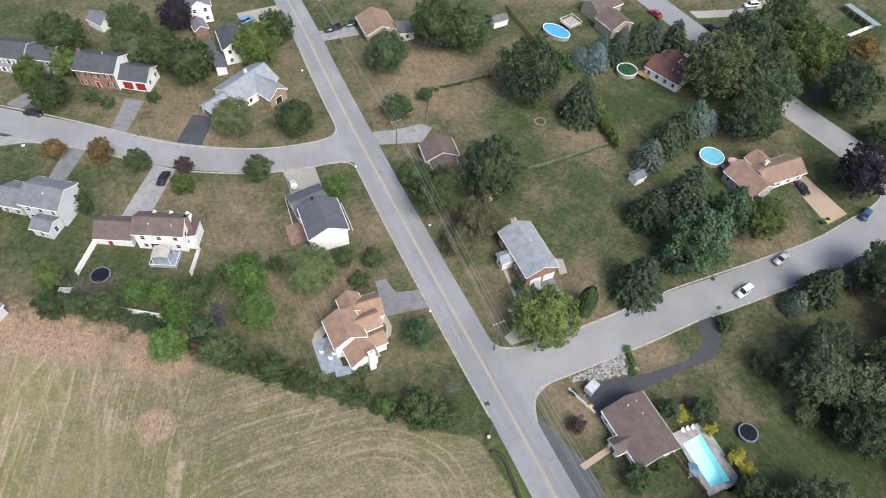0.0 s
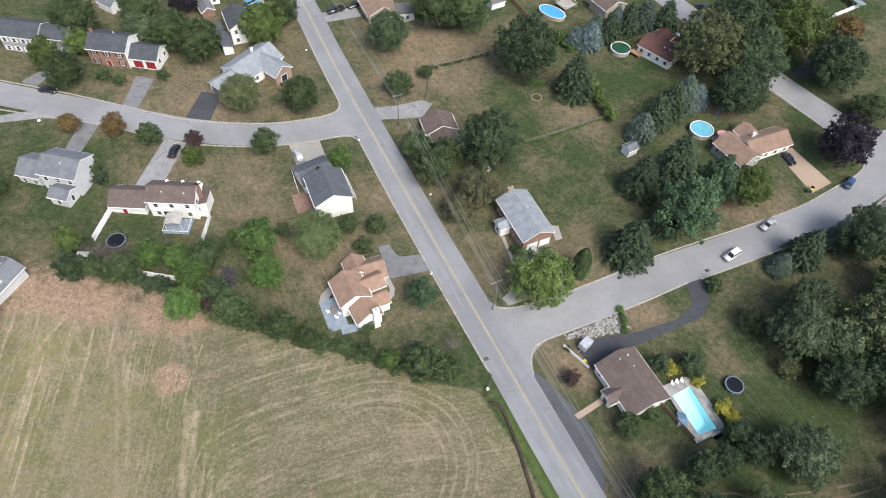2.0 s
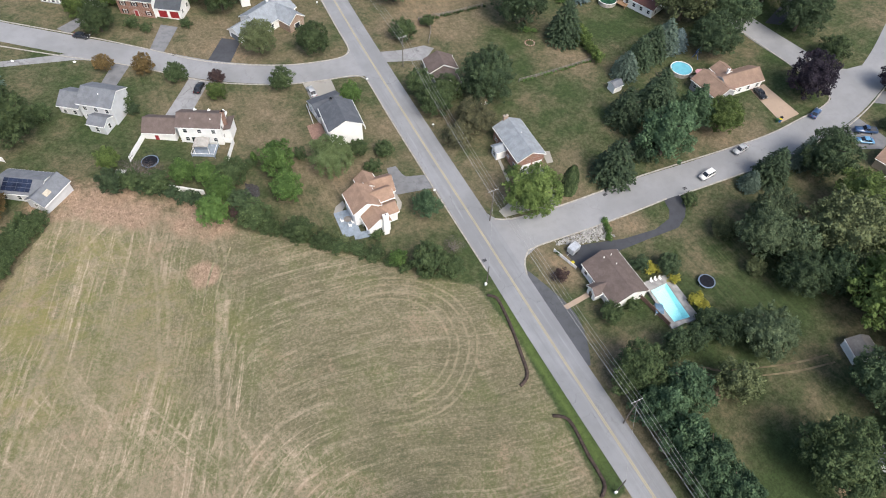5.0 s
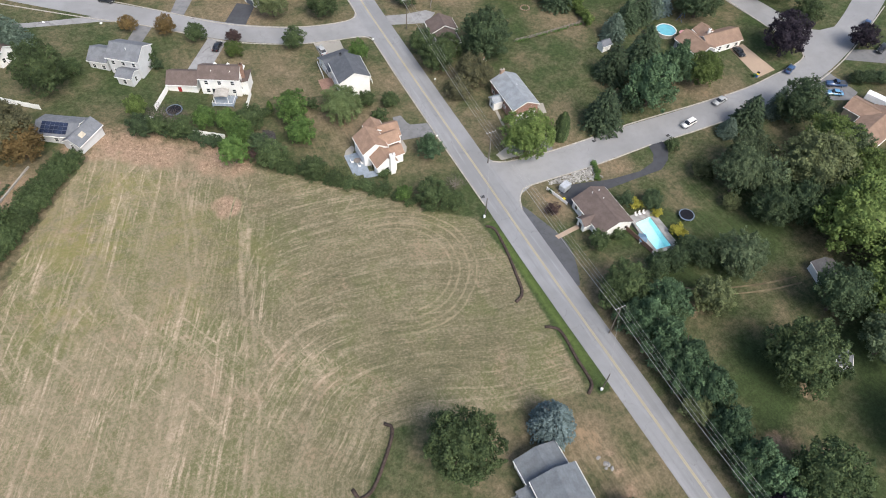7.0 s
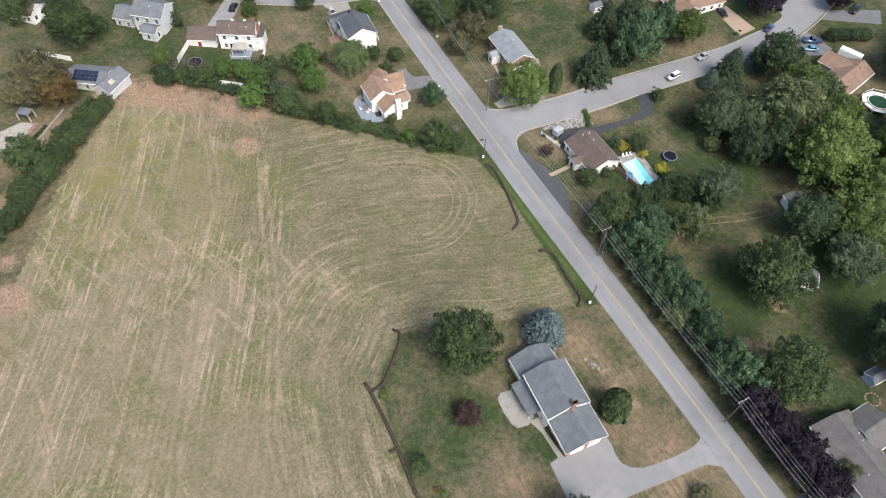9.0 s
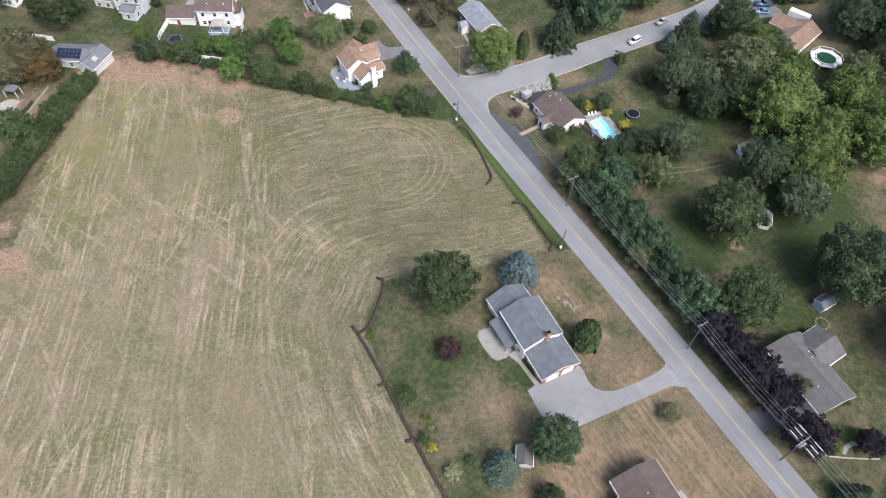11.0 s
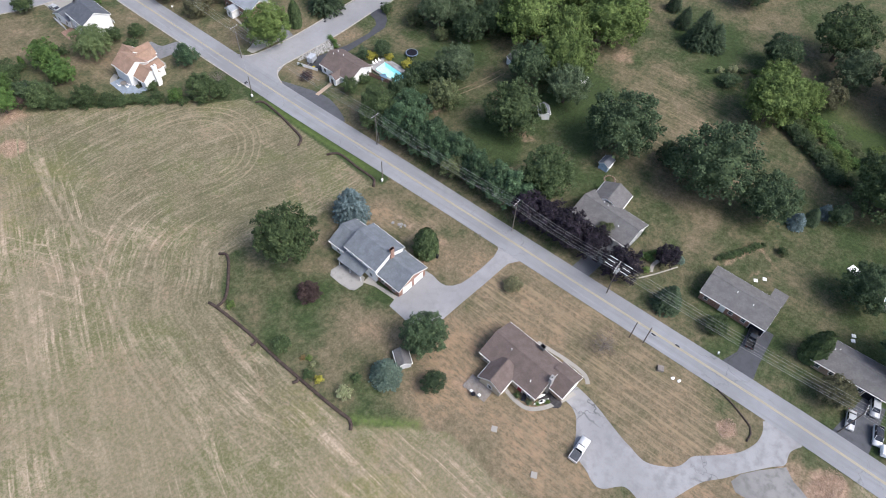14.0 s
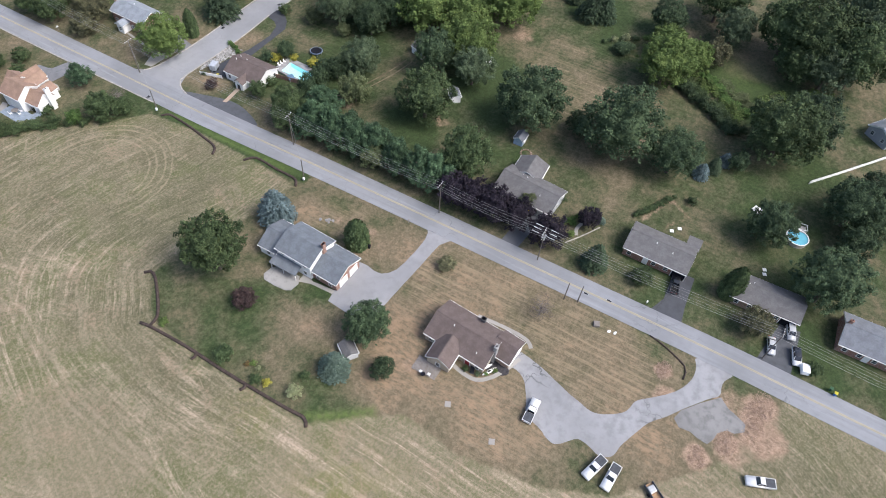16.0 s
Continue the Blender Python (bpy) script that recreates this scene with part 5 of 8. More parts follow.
shrub("broad", -6.3, 90.0, 2.8, 2.1, "rounded green shrub at the edge of a hay field")
tree("autumn", -23.1, 135.7, 6.2, 5.6, "small broadleaf tree turned rust-brown on a dry front lawn")
tree("autumn", -32.8, 139.9, 5.4, 4.9, "small broadleaf tree turned rust-brown on a dry front lawn")
tree("broad", -15.8, 129.2, 6.0, 5.7, "small green broadleaf tree on a dry front lawn")
shrub("red", -5.9, 124.8, 4.4, 3.7, "maroon-leaved shrub on a dry front lawn")
tree("lime", -7.5, 118.4, 5.2, 4.7, "small yellowing small tree at the edge of a hay field")
tree("broad", 9.9, 116.2, 6.8, 6.5, "small green broadleaf tree on a lawn by the main road")
shrub("broad", -22.6, 158.4, 4.1, 3.1, "rounded green shrub on a dry front lawn")
shrub("broad", -19.1, 154.7, 3.4, 2.5, "rounded green shrub on a dry front lawn")
shrub("broad", -8.3, 153.8, 3.3, 2.5, "rounded green shrub on a dry front lawn")
shrub("broad", -30.2, 122.2, 4.7, 4.5, "rounded green shrub on a dry front lawn")
shrub("red", 47.7, 30.7, 3.4, 2.9, "maroon-leaved shrub on a shaded lawn")
shrub("broad", 52.3, 17.1, 5.2, 4.9, "rounded green shrub on a shaded lawn")
shrub("broad", 58.4, 17.4, 3.3, 2.5, "rounded green shrub on a shaded lawn")
shrub("yellow", 68.7, 24.0, 3.4, 2.4, "golden-yellow shrub on a shaded lawn")
shrub("yellow", 71.5, 19.5, 2.7, 1.9, "golden-yellow shrub on a shaded lawn")
shrub("dark", 71.8, 22.6, 5.4, 5.1, "rounded green shrub on a shaded lawn")
shrub("dark", 66.3, 25.7, 4.1, 3.9, "rounded green shrub on a shaded lawn")
shrub("yellow", 72.3, 12.6, 3.4, 2.4, "golden-yellow shrub on a shaded lawn")
shrub("yellow", 72.6, 10.2, 2.8, 2.0, "golden-yellow shrub on a shaded lawn")
shrub("broad", 89.5, 36.7, 3.7, 2.8, "rounded green shrub in a wooded back garden")
shrub("broad", 66.3, 38.0, 1.7, 1.3, "rounded green shrub on a shaded lawn")
shrub("broad", 53.0, 63.2, 2.8, 2.1, "rounded green shrub on a wide back lawn")
shrub("broad", 51.3, 37.0, 1.4, 1.0, "rounded green shrub on a shaded lawn")
tree("dark", 70.2, 6.6, 5.6, 5.6, "small green broadleaf tree on a shaded lawn")
tree("broad", 48.7, 2.9, 11.2, 10.6, "green broadleaf tree on a shaded lawn")
tree("pine", 54.0, -5.1, 11.3, 11.3, "soft green pine on a shaded lawn")
tree("broad", 45.3, 1.6, 7.0, 6.6, "green broadleaf tree on a shaded lawn")
tree("pine", 47.5, -6.8, 10.6, 11.1, "soft green pine in a row along the main road")
tree("pine", 47.4, -13.0, 9.6, 12.2, "soft green pine in a row along the main road")
tree("pine", 47.9, -18.2, 11.5, 11.8, "soft green pine in a row along the main road")
tree("pine", 46.6, -20.6, 8.3, 10.1, "soft green pine in a row along the main road")
tree("pine", 49.0, -25.0, 10.9, 10.9, "soft green pine in a row along the main road")
tree("olive", 45.4, -27.4, 7.1, 6.7, "olive-green broadleaf tree in a row along the main road")
tree("pine", 47.6, -32.6, 9.3, 11.0, "soft green pine in a row along the main road")
tree("pine", 46.8, -34.3, 8.4, 9.7, "soft green pine in a row along the main road")
tree("pine", 47.2, -40.0, 10.3, 11.7, "soft green pine in a row along the main road")
tree("pine", 47.8, -43.7, 9.7, 10.6, "soft green pine in a row along the main road")
tree("pine", 48.1, -47.4, 8.4, 9.0, "soft green pine in a row along the main road")
tree("pine", 45.9, -4.5, 7.6, 7.7, "soft green pine in a row along the main road")
tree("olive", 64.7, -8.2, 8.9, 9.4, "olive-green broadleaf tree beside a wheel track")
tree("dark", 71.0, 2.8, 6.8, 7.0, "dark green broadleaf tree on a shaded lawn")
tree("dark", 58.9, 4.4, 5.8, 8.0, "dark upright broadleaf tree beside a pool fence")
tree("dark", 63.4, 3.6, 5.4, 8.0, "dark upright broadleaf tree beside a pool fence")
tree("broad", 69.6, -28.4, 16.7, 15.9, "large round green tree on a shaded lawn")
tree("dark", 88.4, -20.2, 12.4, 14.0, "dark green spreading tree beside a shed")
tree("lime", 106.6, -7.6, 21.0, 18.5, "large yellow-green broadleaf tree in a wooded back garden")
tree("dark", 101.5, 3.5, 10.5, 12.0, "dark green broadleaf tree in a wooded back garden")
tree("dark", 94.2, 5.9, 11.0, 11.5, "dark green broadleaf tree in a wooded back garden")
tree("grey", 89.4, -32.8, 12.8, 12.2, "green broadleaf tree in a wooded back garden")
tree("lime", 98.0, -26.7, 17.2, 15.5, "large yellow-green broadleaf tree in a wooded back garden")
tree("broad", 55.7, -48.5, 15.0, 15.4, "large green broadleaf tree on a shaded lawn")
tree("lime", 109.0, -20.0, 16.5, 14.8, "large yellow-green broadleaf tree in a wooded back garden")
tree("plum", 46.3, -50.9, 9.4, 8.9, "dark purple-leaved tree in a row along the main road")
tree("plum", 46.6, -56.3, 10.0, 9.5, "dark purple-leaved tree in a row along the main road")
tree("plum", 46.6, -61.6, 9.9, 9.4, "dark purple-leaved tree in a row along the main road")
tree("olive", 54.2, -67.5, 5.2, 4.9, "small olive-green broadleaf tree on a shaded lawn")
tree("broad", -56.4, 118.6, 14.6, 15.0, "large green broadleaf tree behind a pale fence")
tree("bluegreen", -63.4, 140.6, 12.5, 11.5, "wide silver-green conifer beside a curving street")
tree("brown", -66.7, 97.9, 14.9, 13.4, "large broadleaf tree with browning leaves behind a grey house")
tree("autumn", -64.5, 94.5, 11.5, 10.3, "broadleaf tree turned rust-brown behind a grey house")
tree("brown", -71.5, 95.5, 10.0, 9.0, "broadleaf tree with browning leaves behind a grey house")
tree("dark", -37.6, 93.4, 6.4, 6.4, "dark green broadleaf tree leaning over a parked car")
tree("broad", -33.4, 92.6, 5.6, 5.4, "green broadleaf tree beside a parked car")
shrub("broad", -50.2, 124.4, 5.4, 4.4, "rounded green shrub beside a large tree")
shrub("dark", -29.0, 119.6, 3.6, 2.6, "dark green shrub against a white house")
tree("broad", -70.4, 134.8, 10.2, 9.7, "green broadleaf tree on a dry front lawn")
tree("broad", -73.3, 71.7, 9.5, 9.0, "green broadleaf tree beside a clipped hedge")
tree("broad", -1.6, -16.5, 14.6, 17.0, "large green broadleaf tree on a dry lawn by the main road")
tree("blue", 17.4, -17.6, 10.3, 10.3, "silvery blue spruce on a dry lawn by the main road")
tree("column", 21.2, -38.4, 6.6, 8.8, "upright bright green broadleaf tree on a dry lawn")
tree("dark", 1.6, -54.6, 10.3, 9.8, "green broadleaf tree on a dry lawn by the main road")
tree("bluegreen", -9.3, -53.7, 7.0, 6.6, "blue-green spruce on a dry lawn by the main road")
shrub("dark", -4.5, -62.1, 4.9, 4.7, "rounded green shrub on a dry lawn by the main road")
shrub("red", -6.2, -27.6, 5.4, 4.6, "maroon-leaved shrub on a dry lawn by the main road")
shrub("broad", -18.4, -32.7, 3.4, 2.5, "rounded green shrub on a dry lawn by the main road")
shrub("cream", -17.7, -50.0, 2.9, 2.2, "pale green rounded shrub on a dry lawn by the main road")
shrub("broad", -19.6, -41.8, 2.2, 1.7, "rounded green shrub on a dry lawn by the main road")
shrub("yellow", -18.8, -44.0, 1.6, 1.1, "golden-yellow shrub on a dry lawn by the main road")
shrub("broad", -13.6, -49.5, 1.9, 1.4, "rounded green shrub on a dry lawn by the main road")
shrub("brown", 26.8, -59.8, 4.4, 2.6, "sparse brownish shrub on a dry lawn by the main road")
shrub("bare", 26.3, -84.1, 6.1, 5.5, "nearly leafless twiggy shrub on a dry lawn by the main road")
tree("needle", 46.0, -89.3, 7.3, 8.4, "dark spruce with drooping boughs in a row along the main road")
shrub("broad", 48.0, -100.7, 5.5, 4.1, "rounded green shrub in a row along the main road")
tree("plum", 46.3, -76.4, 9.3, 8.8, "dark purple-leaved tree in a row along the main road")
tree("dark", 82.7, -54.8, 19.9, 18.9, "large green broadleaf tree on a shaded lawn")
tree("dark", 85.3, -79.7, 21.9, 20.8, "large green broadleaf tree in a wooded back garden")
tree("dark", 86.2, -94.7, 14.3, 13.6, "large green broadleaf tree in a wooded back garden")
tree("blue", 89.7, -103.1, 4.9, 4.9, "small silvery blue spruce in a wooded back garden")
tree("needle", 93.4, -105.5, 4.7, 5.4, "small dark spruce with drooping boughs in a wooded back garden")
tree("blue", 97.7, -107.5, 4.4, 4.4, "small silvery blue spruce in a wooded back garden")
tree("broad", 107.9, -117.9, 20.7, 19.7, "large green broadleaf tree in a wooded back garden")
tree("dark", 115.9, -123.7, 17.9, 17.0, "large green broadleaf tree in a wooded back garden")
tree("lime", 121.2, -81.0, 18.5, 16.7, "large yellow-green broadleaf tree in a wooded back garden")
tree("brown", 137.6, -92.2, 9.5, 8.6, "broadleaf tree with browning leaves in a wooded back garden")
tree("needle", 139.6, -50.6, 11.0, 12.6, "dark spruce with drooping boughs in a wooded back garden")
tree("dark", 97.8, -110.8, 5.9, 5.6, "small green broadleaf tree in a wooded back garden")
tree("broad", 152.5, -109.0, 21.0, 19.9, "large green broadleaf tree in a wooded back garden")
tree("broad", 150.6, -116.5, 24.2, 23.0, "large green broadleaf tree in a wooded back garden")
tree("broad", 148.3, -129.7, 22.2, 21.1, "large green broadleaf tree in a wooded back garden")
tree("grey", 168.0, -129.1, 23.8, 22.6, "large green broadleaf tree in a wooded back garden")
tree("grey", 150.0, -94.0, 13.0, 13.0, "grey-green broadleaf tree in a wooded back garden")
tree("broad", 143.6, -115.6, 15.0, 14.2, "large green broadleaf tree in a wooded back garden")
tree("grey", 143.4, -123.5, 15.9, 15.1, "large green broadleaf tree in a wooded back garden")
tree("dark", 144.4, -74.2, 12.0, 11.4, "green broadleaf tree in a wooded back garden")
tree("dark", 92.4, -139.8, 15.0, 14.2, "large green broadleaf tree in a wooded back garden")
tree("dark", 99.0, -144.3, 13.8, 13.1, "green broadleaf tree in a wooded back garden")
tree("dark", 76.5, -123.1, 13.1, 12.4, "green broadleaf tree on a shaded lawn")
tree("dark", 64.6, -138.2, 16.5, 15.7, "large green broadleaf tree on a shaded lawn")
tree("dark", 83.3, -143.0, 9.8, 9.3, "green broadleaf tree on a shaded lawn")
tree("column", 55.2, -119.8, 5.7, 10.8, "small dense upright evergreen on a shaded lawn")
tree("brown", 48.3, -127.0, 7.3, 6.6, "broadleaf tree with browning leaves in a row along the main road")
tree("plum", 57.2, -83.5, 6.0, 5.7, "small dark purple-leaved tree on a shaded lawn")
shrub("broad", 44.6, -141.3, 3.4, 2.5, "rounded green shrub in a row along the main road")
tree("dark", 94.4, -75.0, 8.3, 7.9, "green broadleaf tree in a wooded back garden")
tree("dark", 88.1, -67.5, 6.6, 6.3, "small green broadleaf tree in a wooded back garden")
shrub("broad", 79.0, -103.9, 2.5, 1.9, "rounded green shrub on a shaded lawn")
tree("dark", 90.7, -144.7, 11.7, 11.1, "green broadleaf tree in a wooded back garden")
tree("needle", 151.0, -36.0, 5.7, 6.6, "small dark spruce with drooping boughs in a wooded back garden")
tree("needle", 145.0, -42.5, 6.4, 7.4, "small dark spruce with drooping boughs in a wooded back garden")
tree("lime", 121.5, -28.9, 20.1, 18.1, "large yellow-green broadleaf tree in a wooded back garden")
tree("lime", 114.0, -1.6, 13.5, 14.0, "yellow-green broadleaf tree in a wooded back garden")
tree("olive", 142.7, -23.9, 13.9, 13.2, "olive-green broadleaf tree in a wooded back garden")
shrub("bare", 156.0, -28.5, 10.4, 9.4, "nearly leafless twiggy shrub in a wooded back garden")
tree("dark", 169.6, -54.3, 12.8, 12.2, "green broadleaf tree in a wooded back garden")
tree("lime", 135.2, -77.4, 11.2, 10.1, "yellow-green broadleaf tree in a wooded back garden")
tree("lime", 122.2, 15.9, 14.5, 13.1, "large yellow-green broadleaf tree in a wooded back garden")
tree("broad", 159.4, -86.2, 18.6, 17.7, "large green broadleaf tree in a wooded back garden")
tree("needle", 141.0, -55.0, 8.0, 9.2, "dark spruce with drooping boughs in a wooded back garden")
tree("lime", 123.7, 4.4, 12.5, 11.2, "yellow-green broadleaf tree in a wooded back garden")
tree("lime", 130.0, -11.5, 15.0, 13.5, "large yellow-green broadleaf tree in a wooded back garden")
tree("olive", 139.5, -6.5, 12.0, 11.4, "olive-green broadleaf tree in a wooded back garden")
tree("olive", 151.0, -9.0, 13.0, 12.3, "olive-green broadleaf tree in a wooded back garden")
tree("dark", 157.0, 11.0, 15.0, 14.2, "large green broadleaf tree in a wooded back garden")
tree("dark", 164.0, 4.0, 16.0, 15.2, "large green broadleaf tree in a wooded back garden")
tree("dark", 158.5, -3.0, 12.0, 11.4, "green broadleaf tree in a wooded back garden")
tree("dark", 170.0, 13.0, 16.0, 15.2, "large green broadleaf tree in a wooded back garden")
tree("lime", 128.0, -22.0, 12.0, 10.8, "yellow-green broadleaf tree in a wooded back garden")
tree("plum", 47.6, -67.6, 8.6, 8.2, "dark purple-leaved tree in a row along the main road")
tree("lime", 131.5, -87.4, 11.5, 10.3, "yellow-green broadleaf tree in a wooded back garden")


# ---- houses ----
def window(parent, m, w=1.0, h=1.25, shutters=None):
    """A framed window on a wall; m puts its middle on the wall, facing along its +y."""
    bm = bmesh.new()
    for sx in (-1, 1):
        box(bm, sx * w / 2, 0.0, -h / 2, 0.1, 0.12, h + 0.1, m)
    for sz in (-1, 1):
        box(bm, 0, 0.0, sz * h / 2 - 0.05, w + 0.1, 0.12, 0.1, m)
    box(bm, 0, 0.0, -0.03, w, 0.09, 0.06, m)
    fr = part("window", bm, M_TRIM, parent)
    bm = bmesh.new()
    box(bm, 0, 0.0, -h / 2, w, 0.05, h, m)
    part("pane", bm, M_GLASS, fr)
    if shutters:
        for sx in (-1, 1):
            bm = bmesh.new()
            box(bm, sx * (w / 2 + 0.28), 0.0, -h / 2, 0.38, 0.08, h + 0.08, m)
            part("shutter", bm, shutters, fr)


def door(parent, m, w, h, mat, name="door", panels=0):
    bm = bmesh.new()
    box(bm, 0, 0.0, 0, w, 0.1, h, m)
    for k in range(panels):
        box(bm, 0, 0.03, h * (k + 0.12) / panels, w * 0.92, 0.1, h * 0.76 / panels, m)
    d = part(name, bm, mat, parent)
    bm = bmesh.new()
    for sx in (-1, 1):
        box(bm, sx * (w / 2 + 0.06), 0.0, 0, 0.12, 0.16, h + 0.12, m)
    box(bm, 0, 0.0, h, w + 0.24, 0.16, 0.12, m)
    part("frame", bm, M_TRIM, d)


def block(house, x, y, yaw, L, W, he, up, wall, roof, wins="fblr", doors=(), shutters=None, over=0.35, base=0.0, gable=None, shed=0, size=(1.0, 1.25)):
    """One wing of a house: walls, a pitched roof that runs along its length, trim, windows and doors.
    Sides: f = -y, b = +y, l = -x, r = +x. shed: the roof leans to one side."""
    hx, hy = house.matrix_world.translation.xy
    hyaw = house.matrix_world.to_euler().z
    m = Matrix.Rotation(-hyaw, 4, "Z") @ Matrix.Translation((x - hx, y - hy, base)) @ Matrix.Rotation(radians(yaw), 4, "Z")
    l, w = L - 2 * over, W - 2 * over
    bm = bmesh.new()
    if shed:
        lo, hi = he, he + up
        prof = [(-w / 2, -0.8), (w / 2, -0.8), (w / 2, hi if shed > 0 else lo), (-w / 2, lo if shed > 0 else hi)]
    else:
        prof = [(-w / 2, -0.8), (w / 2, -0.8), (w / 2, he), (0, he + up * (w / W)), (-w / 2, he)]
    turn = m @ Matrix.Rotation(radians(90), 4, "Z")
    prism(bm, prof, l, turn)
    part("wall", bm, wall, house)
    bm, tk = bmesh.new(), 0.16
    if shed:
        a, b = (lo, hi) if shed > 0 else (hi, lo)
        prism(bm, [(-W / 2, a), (W / 2, b), (W / 2, b + tk), (-W / 2, a + tk)], L, turn)
    else:
        prism(bm, [(-W / 2, he - 0.02), (0, he + up), (W / 2, he - 0.02), (W / 2, he - 0.02 + tk), (0, he + up + tk), (-W / 2, he - 0.02 + tk)], L, turn)
    rf = part("roof", bm, roof, house)
    if not shed:
        slope = math.atan2(up, W / 2)
        for s in (-1, 1):
            part("fascia", box(bmesh.new(), 0, s * (W / 2 - 0.03), he - 0.16, L - 0.02, 0.1, 0.18, m), M_TRIM, rf)
            part("gutter", box(bmesh.new(), 0, s * (W / 2 + 0.075), he - 0.12, L - 0.1, 0.13, 0.12, m), M_TRIM, rf)
            for e in (-1, 1):
                q = m @ Matrix.Translation((e * (L / 2 - 0.01), s * W / 4, he + up / 2 - 0.02)) @ Matrix.Rotation(-s * slope, 4, "X")
                part("rake_board", box(bmesh.new(), 0, 0, -0.16, 0.06, math.hypot(W / 2, up), 0.25, q), M_TRIM, rf)
        bm = bmesh.new()
        box(bm, 0, 0, he + up + tk - 0.05, L, 0.3, 0.07, m)
        part("ridge_cap", bm, roof, rf)
    floors = [1.5] if he < 4.6 else [1.45, 4.15]
    faces = {"f": (0, -w / 2, 180, l), "b": (0, w / 2, 0, l), "r": (l / 2, 0, -90, w), "l": (-l / 2, 0, 90, w)}
    taken = {d[0]: d for d in doors}
    for s in wins:
        cx, cy, az, run = faces[s]
        n = max(1, int(run / 2.7))
        for zf in floors:
            for k in range(n):
                u = (k + 0.5) / n * run - run / 2
                if s in taken and zf < 2 and abs(u - taken[s][1]) < taken[s][2] / 2 + 0.7:
                    continue
                q = m @ Matrix.Translation((cx, cy, zf)) @ Matrix.Rotation(radians(az), 4, "Z") @ Matrix.Translation((u, 0, 0))
                window(house, q, *size, shutters=shutters)
    for s, u, dw, dh, mat in doors:
        cx, cy, az, run = faces[s]
        q = m @ Matrix.Translation((cx, cy, 0.05)) @ Matrix.Rotation(radians(az), 4, "Z") @ Matrix.Translation((u, 0.02, 0))
        door(house, q, dw, dh, mat, "garage_door" if dw > 2 else "door", 4 if dw > 2 else 0)
    return m


def stack(house, m, x, y, z0, z1, mat, wx=0.7, wy=0.5):
    bm = bmesh.new()
    box(bm, x, y, z0, wx, wy, z1 - z0, m)
    box(bm, x, y, z1 - 0.18, wx + 0.14, wy + 0.14, 0.18, m)
    c = part("chimney", bm, mat, house)
    bm = bmesh.new()
    tube(bm, 0.13, z1, z1 + 0.25, 10, x, y, m=m)
    part("flue", bm, M_BLACKP, c)


def vents(house, m, spots):
    for x, y, z in spots:
        bm = bmesh.new()
        tube(bm, 0.1, z - 0.3, z + 0.35, 8, x, y, m=m)
        part("vent_pipe", bm, M_TRIM, house)


def house(x, y, label, name="house"):
    return thing(name, x, y, label, "house" if name == "house" else "shed")


# brick colonial with a double garage
h = house(-17.5, 166, "two-storey brick colonial house with slate roof and garage")
m = block(h, -17.9, 166.9, -32.5, 11.4, 8.8, 5.4, 2.3, M_SIDING, M_R_SLATE, "fb", (("f", 0.2, 1.1, 2.1, M_RED),), M_BLACKP)
part("front_wall", box(bmesh.new(), 0, -4.06, -0.8, 10.7, 0.03, 6.1, m), M_BRICK, h, "red brick front wall")
stack(h, m, -5.0, 0.5, 5.5, 8.8, M_BRICK)
vents(h, m, [(1, 1, 7.6)])
block(h, -9.9, 162.2, -32.5, 8.2, 7.6, 2.9, 2.1, M_SIDING, M_R_SLATE, "r", (("f", -1.9, 2.6, 2.2, M_RED), ("f", 1.6, 2.6, 2.2, M_RED)))
# its neighbour
h = house(-37, 179, "grey colonial house with dark slate roof")
block(h, -38.5, 179.8, -33, 11.5, 8.4, 5.4, 2.2, M_GREYSIDE, M_R_SLATE, "f", (), M_TRIM)
block(h, -30.2, 175.6, -33, 7.6, 7.4, 4.9, 2.0, M_GREYSIDE, M_R_SLATE, "fr")
# white house with dark roof at the corner
h = house(16.5, 165.5, "white two-storey house with charcoal roof behind trees")
m = block(h, 16.6, 166.6, 88, 10.0, 6.8, 5.2, 2.0, M_SIDING, M_R_SLATE, "lf", ())
block(h, 11.3, 161.5, 88, 7.5, 3.4, 2.7, 0.9, M_SIDING, M_R_DARK, "f", (), shed=1)
block(h, 9.6, 168.5, 88, 4.5, 5.0, 2.4, 0.5, M_SIDING, M_R_DARK, "", (), shed=-1)
# silver-roofed ranch
h = house(15, 147, "single-storey ranch house with silver-grey cross-gabled roof")
m = block(h, 15.6, 148.6, 27.5, 14.6, 10.0, 2.9, 2.6, M_SIDING, M_R_SILVER, "fl", (("f", 1.0, 1.1, 2.1, M_TRIM),))
stack(h, m, 1.5, 1.2, 4.6, 6.4, M_TRIM)
block(h, 20.4, 144.8, -64, 9.0, 6.4, 2.9, 2.3, M_TANBRICK, M_R_SILVER, "", (("r", 0, 1.9, 2.0, M_GLASS),))
block(h, 7.3, 144.2, 25, 8.6, 5.8, 2.7, 1.9, M_SIDING, M_R_SILVER, "", (("l", 0, 3.4, 2.2, M_R_BLUE),))
